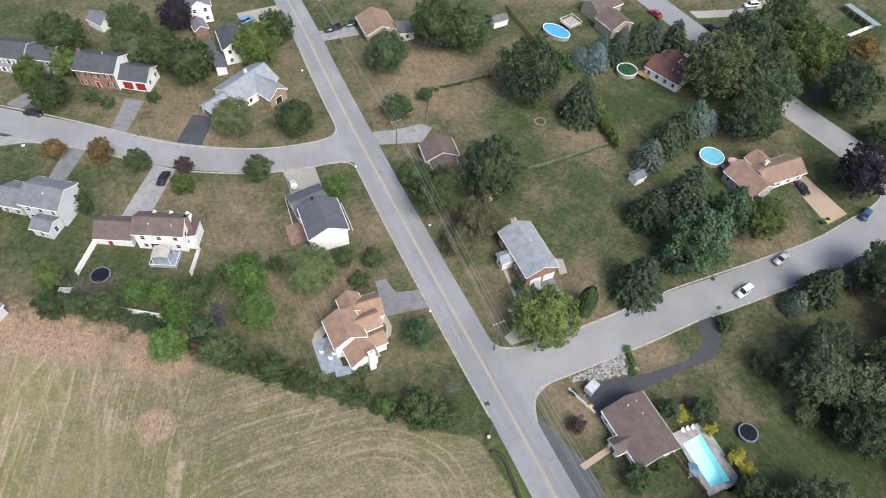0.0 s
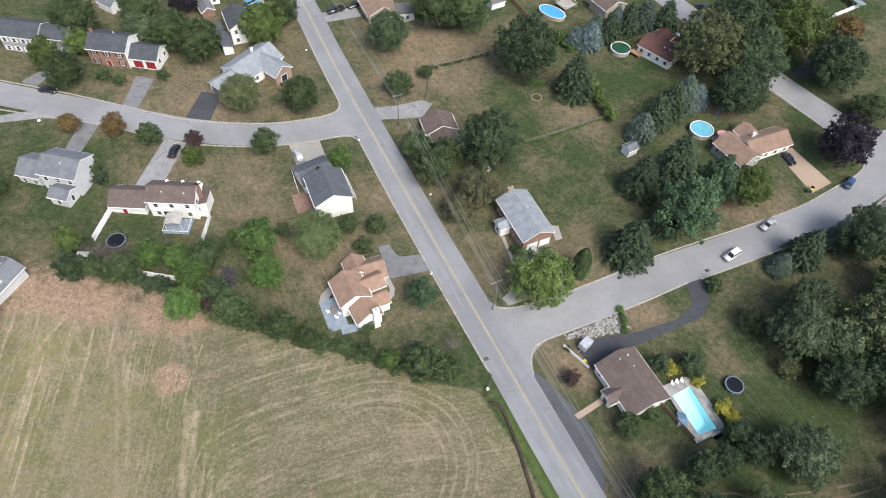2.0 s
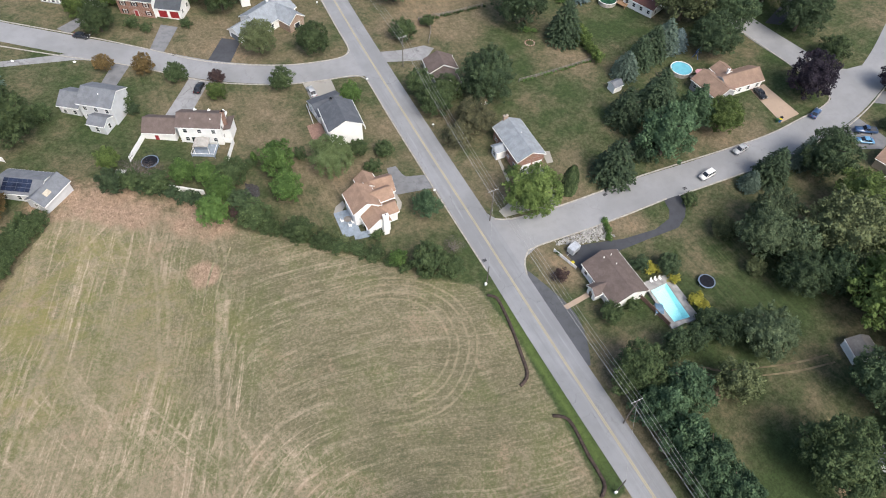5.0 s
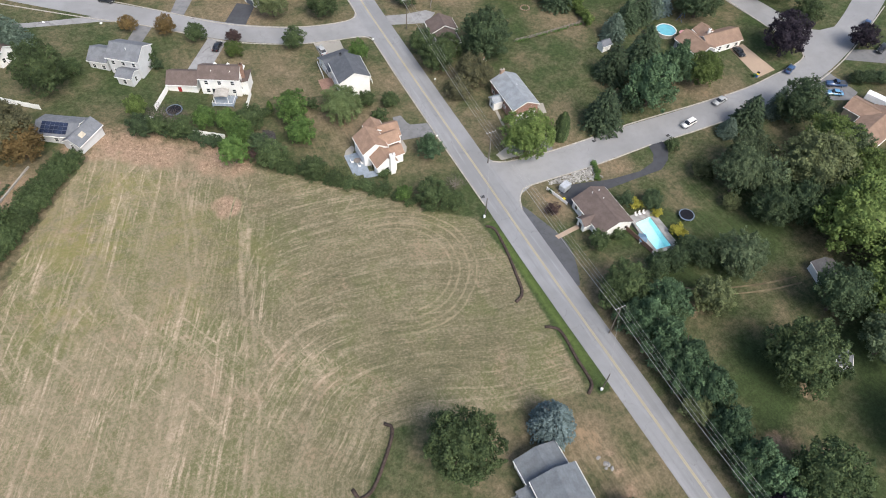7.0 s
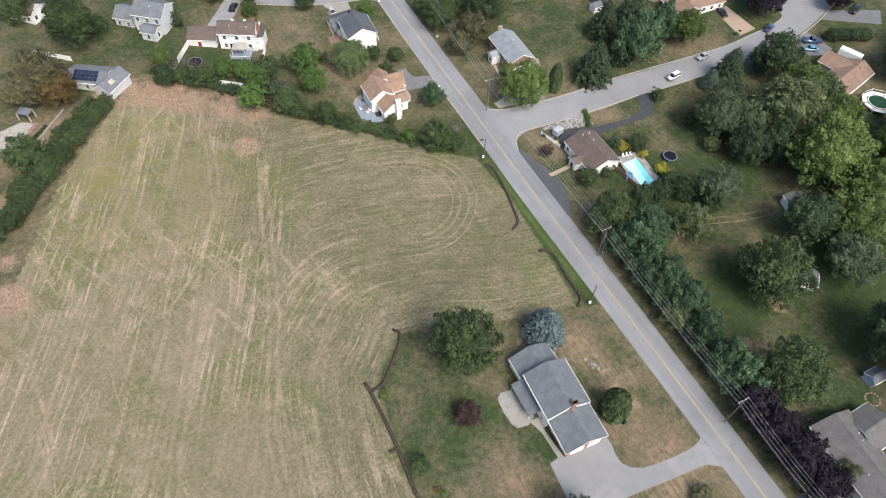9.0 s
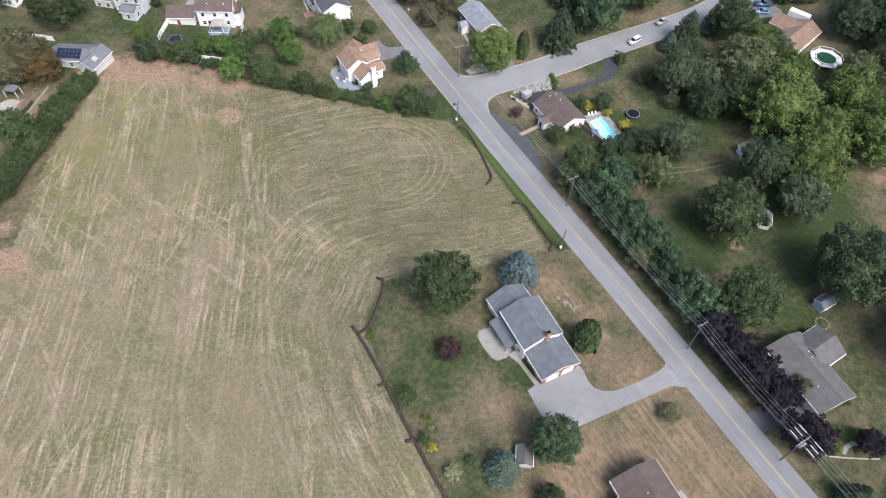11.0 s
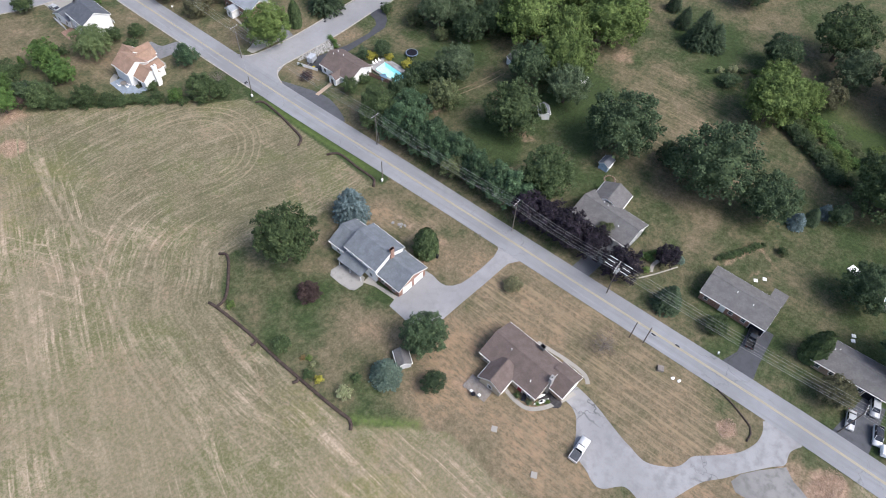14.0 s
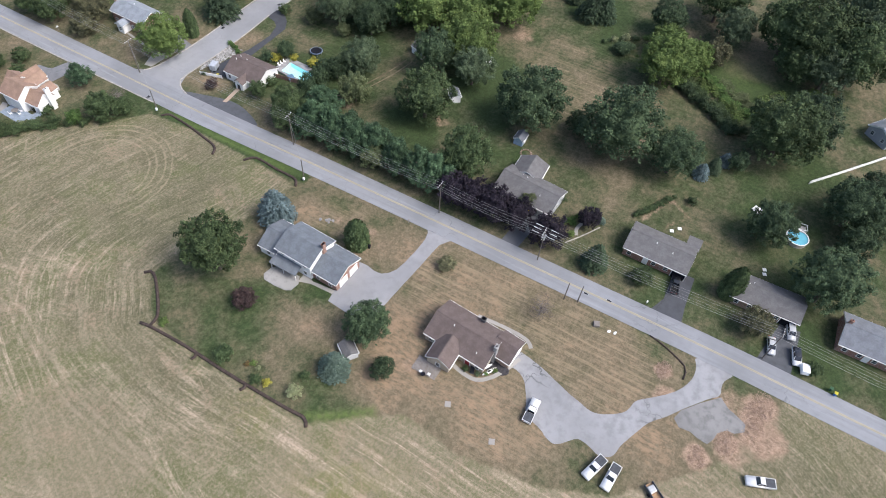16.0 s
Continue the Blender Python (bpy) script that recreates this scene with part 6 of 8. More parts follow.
# white colonial with sunroom
h = house(-35, 122, "pale grey two-storey colonial house with grey roof and sunroom")
m = block(h, -34.6, 122.2, -36.5, 9.6, 8.6, 5.5, 2.3, M_PALESIDE, M_R_GREY, "fb")
vents(h, m, [(0.5, -1.5, 7.2)])
block(h, -41.4, 127, -36.5, 6.2, 7.4, 3.2, 2.1, M_PALESIDE, M_R_GREY, "fl")
block(h, -36.9, 116.4, -38, 5.0, 4.6, 2.9, 1.1, M_PALESIDE, M_R_GREY, "flr", size=(0.9, 1.5))
# white house with brown roof, deck and garage
h = house(-16, 107, "white two-storey house with brown roof and attached garage")
m = block(h, -13.9, 105.0, -27, 11.3, 6.7, 5.4, 2.0, M_SIDING, M_R_BROWN, "fr", (("f", 1.5, 1.8, 2.1, M_GLASS),))
vents(h, m, [(-2, -1.3, 6.6), (3, -1.4, 6.6)])
stack(h, m, 5.75, 0.4, 2.5, 8.0, M_PAVERS, 0.9, 0.6)
block(h, -23.2, 110.0, -27, 8.6, 6.8, 2.9, 2.2, M_SIDING, M_R_BROWN, "", (("f", 0.8, 0.95, 2.05, M_RED),))
for k in (-2.2, 1.4, 5.0):
    q = m @ Matrix.Translation((k, 2.4, 5.2))
    bm = bmesh.new()
    prism(bm, [(-0.9, 0), (0.9, 0), (0, 1.05)], 1.6, q)
    part("dormer", bm, M_SIDING, h)
block(h, -8.2, 103.2, 63, 5.0, 3.0, 3.0, 0.9, M_SIDING, M_R_BROWN, "r", (), shed=-1)
# white house with charcoal roof and brick terrace
h = house(18.5, 96, "white two-storey house with charcoal roof and rear garage")
m = block(h, 18.9, 93.6, 87, 9.8, 9.2, 5.5, 2.4, M_SIDING, M_R_DARK, "b")
stack(h, m, 4.6, 1.0, 5.4, 8.0, M_R_DARK, 0.7, 0.7)
block(h, 18.0, 102.4, 6, 8.6, 7.6, 2.8, 1.6, M_SIDING, M_R_DARK, "l", (("b", 0, 4.6, 2.2, M_TRIM),))
# tan-roofed house with many gables and a deck
h = house(16, 66, "white house with many tan-shingled gables and chimney")
m = block(h, 13.7, 65.5, 91, 7.2, 7.0, 4.8, 2.3, M_SIDING, M_R_TAN, "f", ())
block(h, 15.0, 60.0, 93, 4.6, 6.0, 3.2, 2.3, M_SIDING, M_R_TAN, "l", (("b", 0.8, 1.8, 2.0, M_GLASS),))
block(h, 17.4, 65.6, 2, 7.4, 4.4, 4.2, 1.8, M_SIDING, M_R_TAN, "f", ())
block(h, 19.3, 69.5, -3, 7.0, 6.0, 3.0, 2.3, M_SIDING, M_R_TAN, "", (("r", 0.6, 4.6, 2.2, M_TRIM),))
block(h, 17.0, 71.0, 90, 5.2, 4.9, 3.4, 2.0, M_SIDING, M_R_TAN, "r", ())
block(h, 18.2, 62.2, 2, 5.2, 4.4, 2.9, 1.3, M_SIDING, M_R_TAN, "r", ())
stack(h, Matrix(), 0.4, -8.5, 0, 6.7, M_SIDING, 1.3, 0.7)
# silver-roofed brick split-level
h = house(58.3, 69, "brick split-level house with silver-grey roof and two-car garage below")
m = block(h, 58.3, 69.2, 88.5, 14, 8.2, 4.2, 2.0, M_BRICK, M_R_SILVER, "lfb", (("l", -2.0, 2.5, 2.1, M_TRIM), ("l", 1.3, 2.5, 2.1, M_TRIM)), size=(1.2, 0.9))
stack(h, m, 6.9, 0.6, 0, 7.2, M_TANBRICK, 0.6, 1.3)
vents(h, m, [(0.8, -0.9, 5.8)])
block(h, 53.2, 70.0, 0, 3.6, 3.2, 2.9, 0.9, M_SIDING, M_R_SILVER, "l", ())
# brown-roofed house half hidden by trees
h = house(53.4, 105.5, "brown-roofed house half hidden behind trees")
block(h, 53.4, 106, 82, 6.6, 8.8, 3.0, 2.2, M_GREYSIDE, M_R_BROWN, "fl")
block(h, 52.6, 100.2, 82, 6.6, 6.8, 2.6, 1.8, M_GREYSIDE, M_R_BROWN, "l")
# tan ranch by the road
h = house(58.7, 162, "tan-roofed ranch house behind a round tree")
block(h, 58.7, 162.2, 88, 10.4, 9.8, 2.8, 2.2, M_BEIGE, M_R_ROSE, "fl")
block(h, 65.5, 157, 88, 6, 5.2, 2.5, 0.9, M_SIDING, M_R_TAUPE, "l", (("f", 0, 1.4, 2.0, M_GLASS),), shed=1)
# brown house with an oval pool
h = house(125.4, 138, "brown-roofed house beside a street")
block(h, 125.1, 134, 96, 8.2, 8.6, 3.2, 2.1, M_BEIGE, M_R_BROWN, "fl")
block(h, 126.5, 142.8, 8, 10.4, 8.0, 3.8, 2.1, M_BEIGE, M_R_BROWN, "fr")
# red-brown house with deck
h = house(126.5, 108, "white house with red-brown roof and wooden deck")
m = block(h, 126.8, 108.4, -70, 11.5, 8.4, 2.8, 2.0, M_SIDING, M_R_RED, "fr")
vents(h, m, [(1.5, -1.6, 4.4), (3.2, -1.4, 4.4)])
block(h, 129.6, 112.6, 20, 6.4, 5.6, 2.7, 1.6, M_SIDING, M_R_RED, "b")
# rose-brown house with pool
h = house(124, 65.5, "white house with rose-brown cross-gabled roof")
m = block(h, 119.4, 66.0, -84, 10.2, 7.8, 2.8, 2.1, M_GREYSIDE, M_R_ROSE, "fr")
m = block(h, 128.0, 65.6, -3, 13.0, 7.2, 2.8, 2.0, M_SIDING, M_R_ROSE, "f", (("f", 4.2, 3.0, 2.1, M_TRIM),))
stack(h, m, -3.2, 1.6, 3.8, 5.6, M_TRIM)
block(h, 126.2, 70.0, 90, 5.0, 5.8, 2.7, 1.6, M_SIDING, M_R_ROSE, "r")
# brown house with in-ground pool
h = house(58.3, 24.4, "white house with brown shingled roof beside a pool")
m = block(h, 58.3, 24.6, 90.5, 12.6, 9.8, 2.9, 2.3, M_SIDING, M_R_BROWN, "lfb", (("b", -1.0, 1.1, 2.1, M_RED),))
vents(h, m, [(4.4, 0.6, 5.2), (2.0, -1.2, 4.8), (4.6, -1.6, 4.8)])
block(h, 53.4, 23.8, 0, 4.2, 3.4, 2.6, 1.2, M_SIDING, M_R_BROWN, "", (("l", 0, 1.1, 2.1, M_GLASS),))
# white house at the far corner
h = house(12, 188, "white two-storey house beyond a concrete drive")
block(h, 12, 188.5, 86, 9, 7, 5.2, 2.2, M_SIDING, M_R_GREY, "lf")
# grey house with solar panels by the hedge
h = house(-54, 98, "grey-roofed house with a dark solar array on its roof")
m = block(h, -55.4, 100.0, -31, 11.0, 7.4, 2.9, 1.4, M_PALESIDE, M_R_GREY, "fr")
for r in range(3):
    for c in range(6):
        bm = bmesh.new()
        q = m @ Matrix.Translation((-3.2 + c * 1.12, -0.75 - r * 1.0 + 0.1, 4.4 - (r + 0.45) * 0.38)) @ Matrix.Rotation(math.atan2(1.4, 3.7), 4, "X")
        box(bm, 0, 0, 0.1, 1.04, 0.98, 0.05, q)
        part("solar_panel", bm, M_SOLAR, h, "dark blue solar panel")
m = block(h, -51.0, 95.8, 44, 8.8, 5.6, 2.4, 1.8, M_PALESIDE, M_R_GREY, "lb")
bm = bmesh.new()
box(bm, 0, 0, 0, 1.6, 1.2, 0.12, m @ Matrix.Translation((-1.2, -1.4, 3.5)) @ Matrix.Rotation(math.atan2(1.9, 2.9), 4, "X"))
part("skylight", bm, M_CANVAS, h)
# brown roof among the trees
h = house(138.5, 20, "brown hip-roofed house behind trees")
block(h, 140.0, 16.4, 14.6, 17.4, 8.8, 2.9, 1.9, M_SIDING, M_R_ROSE, "fr")
block(h, 143.4, 21.4, 106, 11.0, 7.6, 2.8, 1.7, M_BEIGE, M_R_ROSE, "r")
# grey L-shaped house under purple trees
h = house(58.5, -66.5, "grey-roofed house with rear wing among purple trees")
m = block(h, 58.0, -66.7, 86, 16.4, 9.8, 2.9, 2.2, M_GREYSIDE, M_R_TAUPE, "bl", (("b", -6.0, 2.4, 2.1, M_TRIM), ("b", 1.0, 1.2, 2.1, M_TRIM)))
vents(h, m, [(-3.5, 2.0, 4.3), (2, -1.5, 4.6), (3.4, -2, 4.4)])
block(h, 64.6, -63.6, 3, 7.0, 8.0, 2.9, 1.9, M_GREYSIDE, M_R_TAUPE, "r")
block(h, 52.6, -62.6, 0, 2.6, 3.4, 2.5, 0.9, M_GREYSIDE, M_R_TAUPE, "")
# white house with slate roof by the field
h = house(11.5, -32, "white split-level house with slate-grey roof and brick garage front")
m = block(h, 11.6, -31.0, 87.5, 10.2, 9.4, 5.0, 1.9, M_SIDING, M_R_BLUE, "b")
stack(h, m, -4.95, -0.7, 3.0, 8.2, M_BRICK, 0.55, 1.0)
m2 = block(h, 11.8, -39.0, 87.5, 7.6, 9.2, 2.9, 2.0, M_BRICK, M_R_BLUE, "b", (("l", -2.0, 2.6, 2.2, M_TRIM), ("l", 1.7, 2.6, 2.2, M_TRIM)))
block(h, 11.4, -23.4, 90, 5.4, 9.0, 3.0, 2.0, M_SIDING, M_R_BLUE, "rb")
porch = Matrix.Translation((6.7 - 11.5, -29.4 + 32, 0)) @ Matrix.Rotation(radians(180), 4, "Z")
part("porch_roof", prism(bmesh.new(), [(-1.9, 3.25), (2.1, 2.45), (2.1, 2.6), (-1.9, 3.4)], 7.4, porch), M_R_BLUE, h, "slate-grey lean-to porch roof")
for y in (-3.4, 0.0, 3.4):
    part("porch_post", box(bmesh.new(), 1.8, y, -0.1, 0.14, 0.14, 2.6, porch), M_TRIM, h)
# brown ranch with curved path
h = house(12.4, -74, "brown-roofed ranch house with stone front and curved path")
m = block(h, 11.6, -73.0, 86, 15.2, 10.2, 2.8, 2.3, M_BEIGE, M_R_BROWN, "bf", (("b", -3.5, 1.1, 2.1, M_RED),))
vents(h, m, [(2.5, 1.0, 5.3), (-4.6, 3.4, 4.4)])
stack(h, m, -1.5, -4.6, 2.5, 4.5, M_R_TAUPE, 1.0, 0.8)
block(h, 5.6, -71.2, 0, 6.4, 5.8, 2.8, 2.0, M_BEIGE, M_R_BROWN, "l")
block(h, 13.4, -82.0, 84, 5.2, 6.8, 2.6, 1.8, M_TANBRICK, M_R_BROWN, "", (("l", 0, 4.6, 2.2, M_TRIM),))
stack(h, m, -7.6, 0.6, 0, 6.2, M_STONE, 0.7, 1.1)
# grey ranch with carport
h = house(57.8, -101.7, "brick ranch house with grey roof and carport")
# The carport's shaded inside is only a black panel on the wall.
m = block(h, 57.8, -101.7, 90, 16, 9.6, 2.7, 2.0, M_BRICK, M_R_TAUPE, "b", (("b", -6.2, 3.2, 2.2, M_BLACKP), ("b", 2.0, 1.1, 2.1, M_TRIM)))
vents(h, m, [(1.2, 0.8, 4.5), (-3, 1.5, 4.2)])
block(h, 63.2, -108.4, 90, 3.4, 3.6, 2.6, 0.6, M_BRICK, M_R_TAUPE, "", (), shed=-1)
# second grey ranch
h = house(57.4, -127.9, "ranch house with taupe roof and open garage")
# A black panel stands in for the shade within the open garage.
m = block(h, 57.4, -127.8, 92, 16, 8.4, 2.7, 1.9, M_TANBRICK, M_R_TAUPE, "b", (("b", -5.6, 3.2, 2.2, M_BLACKP),))
vents(h, m, [(4, -0.8, 4.3), (5, 0.2, 4.6)])
# third ranch
h = house(58.2, -152.6, "brick ranch house with slate-grey roof")
m = block(h, 58.2, -152.4, 92, 16.5, 9.8, 2.7, 2.0, M_BRICK, M_R_GREY, "b", (("b", 1.6, 1.1, 2.1, M_TRIM),))
stack(h, m, 7.4, -0.4, 2.5, 5.9, M_BRICK)
# houses beyond the trees
h = house(137, -147, "dark slate-roofed house beyond a white fence")
block(h, 136, -147, -36, 16, 8, 2.8, 2.0, M_GREYSIDE, M_R_BLUE, "fbl")
h = house(-68, 137, "brown-roofed white house among trees")
block(h, -68, 137, -41, 9, 6.5, 3, 2, M_SIDING, M_R_BROWN, "fr")
h = house(186, -48, "white house with dark slate roof beyond a lawn")
block(h, 187.5, -46, -52, 11, 8, 3.0, 2.2, M_SIDING, M_R_SLATE, "fbl")
block(h, 185.5, -55.5, 38, 12, 9, 3.2, 2.6, M_SIDING, M_R_SLATE, "bl")
h = house(-88, 78, "grey-roofed house at the far side of a terrace")
block(h, -88, 82, -35, 12, 8, 3.0, 2.0, M_GREYSIDE, M_R_TAUPE, "fr")


def garden_shed(x, y, yaw, L, W, he, up, wall, roof, label):
    s = thing("garden_shed", x, y, label, "shed")
    block(s, x, y, yaw, L, W, he, up, wall, roof, "", (("f", 0, 1.0, 1.7, M_TRIM),), over=0.18)


garden_shed(-15.6, 192, -56, 6.2, 5, 2.4, 1.6, M_SIDING, M_R_GREY, "white garden shed with grey gable roof")
garden_shed(10, 180.5, 94, 5.4, 4.2, 2.0, 1.4, M_PAVERS, M_R_GREY, "orange-brown garden shed with grey roof")
garden_shed(94.5, 151, 2, 5.2, 3.6, 2.0, 1.2, M_SIDING, M_R_TAUPE, "small white shed on a lawn")
garden_shed(58.3, 88.4, 6, 1.9, 1.6, 1.3, 0.6, M_SIDING, M_R_TAN, "tiny white shed under a tree")
garden_shed(95.8, 79.2, 5, 3.4, 3.0, 2.0, 1.0, M_SIDING, M_R_GREY, "small pale garden shed by a fence")
garden_shed(94.8, -12.8, 74, 5.2, 5.6, 2.3, 1.2, M_SIDING, M_R_TAUPE, "weathered white shed with taupe roof")
garden_shed(-4.2, -53.6, 56, 4.0, 3.2, 1.7, 0.8, M_PALESIDE, M_R_TAUPE, "pale grey shed tucked between trees")
garden_shed(75.4, -55.8, 0, 3.8, 3.0, 1.9, 1.0, plain("light_blue_paint", (0.34, 0.44, 0.55)), M_R_GREY, "light blue garden shed under a large tree")
garden_shed(81, -31.6, 42, 4.2, 3.2, 2.0, 0.9, M_SIDING, M_R_GREY, "white shed behind a round tree")
garden_shed(100.4, -31, 60, 4.0, 4.0, 2.2, 1.2, M_SIDING, M_R_SILVER, "pale shed under trees")
garden_shed(156, -29, 64, 3.8, 3.8, 2.2, 1.0, M_GREYSIDE, M_R_SILVER, "translucent grey greenhouse by bare shrubs")


# ---- vehicles ----
PAINTS = {k: paint("car_paint_" + k, c) for k, c in {"white": (0.62, 0.62, 0.62), "black": (0.012, 0.013, 0.015), "silver": (0.36, 0.37, 0.38), "blue": (0.03, 0.07, 0.16), "red": (0.3, 0.02, 0.03), "sky": (0.1, 0.25, 0.42)}.items()}
CAR = {}


def car_meshes(kind):
    """Shapes shared by all cars of a kind: lower body, cabin, roof."""
    if kind in CAR:
        return CAR[kind]
    ln, hood, belt, top = {"sedan": (4.7, 0.95, 0.92, 1.45), "suv": (4.6, 1.05, 1.05, 1.68), "pickup": (5.7, 1.12, 1.12, 1.85), "van": (5.0, 1.1, 1.1, 1.8)}[kind]
    a, b = -ln / 2, ln / 2
    low = bmesh.new()
    if kind == "pickup":
        prism(low, [(a, 0.45), (b, 0.45), (b, 0.85), (b - 0.25, hood), (0.95, belt + 0.06), (-0.72, belt + 0.06), (-0.72, 0.75), (a, 0.75)], 1.95)
        cab = [(-0.7, belt), (0.95, belt), (0.35, top), (-0.55, top)]
        bed = bmesh.new()
        for s in (-1, 1):
            box(bed, (a - 0.72) / 2 - 0.02, s * 0.93, 0.7, -a - 0.76, 0.1, 0.5)
        box(bed, a + 0.05, 0, 0.7, 0.1, 1.95, 0.5)
        bed_me = mesh_from(bed, "bed", M_WHITE)
    elif kind == "sedan":
        prism(low, [(a, 0.35), (b, 0.35), (b, 0.66), (b - 0.3, 0.82), (1.0, belt), (-1.35, belt + 0.04), (a + 0.15, 0.95), (a, 0.8)], 1.8)
        cab, bed_me = [(-1.75, belt), (1.05, belt), (0.35, top), (-1.0, top)], None
    else:
        prism(low, [(a, 0.38), (b, 0.38), (b, 0.75), (b - 0.2, hood - 0.08), (1.15, belt), (a + 0.05, belt + 0.05), (a, 0.9)], 1.86)
        cab, bed_me = [(a + 0.08, belt), (1.25, belt), (0.55, top), (a + 0.35, top)], None
    bmesh.ops.bevel(low, geom=list(low.edges), offset=0.07, segments=2, affect="EDGES")
    # panes: the windscreen, the rear window, and two on each side
    (ra, za), (fa, zb), (fr, zc), (rr, zd) = cab
    mid_low, mid_high, wl, wh = (ra + fa) / 2, (rr + fr) / 2, 0.83, 0.68
    quads = [("windscreen", [(fa, -wl, zb), (fa, wl, zb), (fr, wh, zc), (fr, -wh, zc)]), ("rear_window", [(ra, wl, za), (ra, -wl, za), (rr, -wh, zd), (rr, wh, zd)])]
    for s in (-1, 1):
        quads.append(("side_window", [(ra, s * wl, za), (mid_low, s * wl, za), (mid_high, s * wh, zc), (rr, s * wh, zd)]))
        quads.append(("side_window", [(mid_low, s * wl, za), (fa, s * wl, zb), (fr, s * wh, zc), (mid_high, s * wh, zc)]))
    centre, panes = Vector(((ra + fa) / 2, 0, belt + 0.2)), []
    for name, quad in quads:
        bm = bmesh.new()
        outer = [bm.verts.new(q) for q in quad]
        inner = [bm.verts.new(Vector(q) + (centre - Vector(q)).normalized() * 0.05) for q in quad]
        bm.faces.new(outer), bm.faces.new(list(reversed(inner)))
        for k in range(4):
            bm.faces.new((outer[k], inner[k], inner[k - 3], outer[k - 3]))
        bmesh.ops.recalc_face_normals(bm, faces=list(bm.faces))
        panes.append((name, mesh_from(bm, name, M_CARGLASS)))
    x0, x1 = cab[3][0] + 0.03, cab[2][0] - 0.03
    roof = box(bmesh.new(), (x0 + x1) / 2, 0, top - 0.03, x1 - x0 + 0.08, 1.42, 0.07, bevel=0.03)
    posts = bmesh.new()
    for s in (-1, 1):
        for (xa, za), (xb, zb) in ((cab[0], cab[3]), (cab[1], cab[2]), (((cab[0][0] + cab[1][0]) / 2, belt), ((x0 + x1) / 2, top))):
            limb(posts, Vector((xa, s * 0.82, za)), Vector((xb, s * 0.69, zb)), 0.05, 0.05, 5)
    tyre = bmesh.new()
    bmesh.ops.create_cone(tyre, cap_ends=True, segments=18, radius1=0.35, radius2=0.35, depth=0.24, matrix=Matrix.Rotation(radians(90), 4, "X"))
    rim = bmesh.new()
    bmesh.ops.create_cone(rim, cap_ends=True, segments=12, radius1=0.22, radius2=0.2, depth=0.26, matrix=Matrix.Rotation(radians(90), 4, "X"))
    lamp = box(bmesh.new(), 0, 0, 0, 0.12, 0.38, 0.16, bevel=0.03)
    CAR[kind] = (ln, [mesh_from(q, n, M_WHITE, True) for q, n in ((low, "body"), (roof, "roof"), (posts, "pillar_frame"))], bed_me, panes, mesh_from(tyre, "tyre", M_RUBBER), mesh_from(rim, "rim", M_STEEL), mesh_from(lamp, "headlight", glassy("lamp_glass", (0.4, 0.4, 0.4))), mesh_from(box(bmesh.new(), 0, 0, 0, 0.1, 0.3, 0.18, bevel=0.03), "tail_light", M_RED))
    return CAR[kind]


def car(x, y, heading, kind, colour, label, z=0.07):
    """heading: degrees from +x, nose first."""
    ln, shells, bed, panes, tyre, rim, lamp, tail = car_meshes(kind)
    ob = thing({"sedan": "car", "suv": "car", "pickup": "pickup_truck", "van": "van"}[kind], x, y, label, "car" if kind in ("sedan", "suv") else "truck" if kind == "pickup" else "van", heading, rise(x, y) + z)
    for me, n in zip([*shells, bed], ("body", "roof", "pillar_frame", "cargo_bed")):
        if me:
            key = (me.name, colour)
            paint_ = M_CARGLASS if n == "roof" and "glass roof" in label else PAINTS[colour]
            key = (*key, paint_.name)
            if key not in CAR:
                CAR[key] = me.copy()
                CAR[key].materials[0] = paint_
            part(n, CAR[key], None, ob)
    for name, pane in panes:
        part(name, pane, None, ob)
    for sx in (-0.31, 0.31):
        for sy in (-0.82, 0.82):
            w = part("wheel", tyre, None, ob)
            w.location = (sx * ln, sy, 0.35)
            part("rim", rim, None, w)
    for sy in (-0.62, 0.62):
        part("headlight", lamp, None, ob).location = (ln / 2 - 0.07, sy, 0.68)
        part("tail_light", tail, None, ob).location = (-ln / 2 + 0.04, sy, 0.78)
    if kind == "pickup":
        bm = box(bmesh.new(), (-ln / 2 - 0.72) / 2, 0, 0.76, ln / 2 - 0.78, 1.76, 0.02 if colour == "black" else 0.4)
        part("bed_cover", bm, M_RUBBER if colour == "black" else plain("dark_bed_cover", (0.06, 0.065, 0.075), 0.8), ob)
    return ob


car(98.9, 41.6, -172, "suv", "white", "white estate car on the side street")
car(112.3, 44.8, -170, "sedan", "silver", "silver-white sedan parked at the kerb")
car(139.4, 46.2, 22, "sedan", "blue", "dark blue sedan parked at the kerb")
car(131.4, 59.2, -95, "sedan", "black", "black sedan on a tan driveway")
car(-11.3, 123.6, 57, "sedan", "black", "black sedan on a cracked driveway")
car(-36.6, 157.4, -34, "sedan", "black", "black sedan at the kerb")
car(16.5, 111.2, 92, "sedan", "silver", "silver sedan on a concrete driveway")
car(46.6, 167.4, 184, "pickup", "black", "black pickup truck on a pale driveway")
car(53.2, 167.8, 184, "sedan", "black", "black sedan on a pale driveway")
car(138.7, 113.4, 190, "suv", "silver", "silver van-like car on a driveway")
car(133.6, 112.4, 192, "sedan", "red", "red sedan beside a red-brown house")
car(141.2, 134, 98, "sedan", "red", "dark red car at the street's edge")
car(152.2, 120.6, 92, "suv", "black", "black car at the street's edge")
car(170.2, 124.2, 165, "suv", "white", "white car on a concrete driveway")
car(56.6, 60.6, -100, "suv", "silver", "grey car before a garage under a tree")
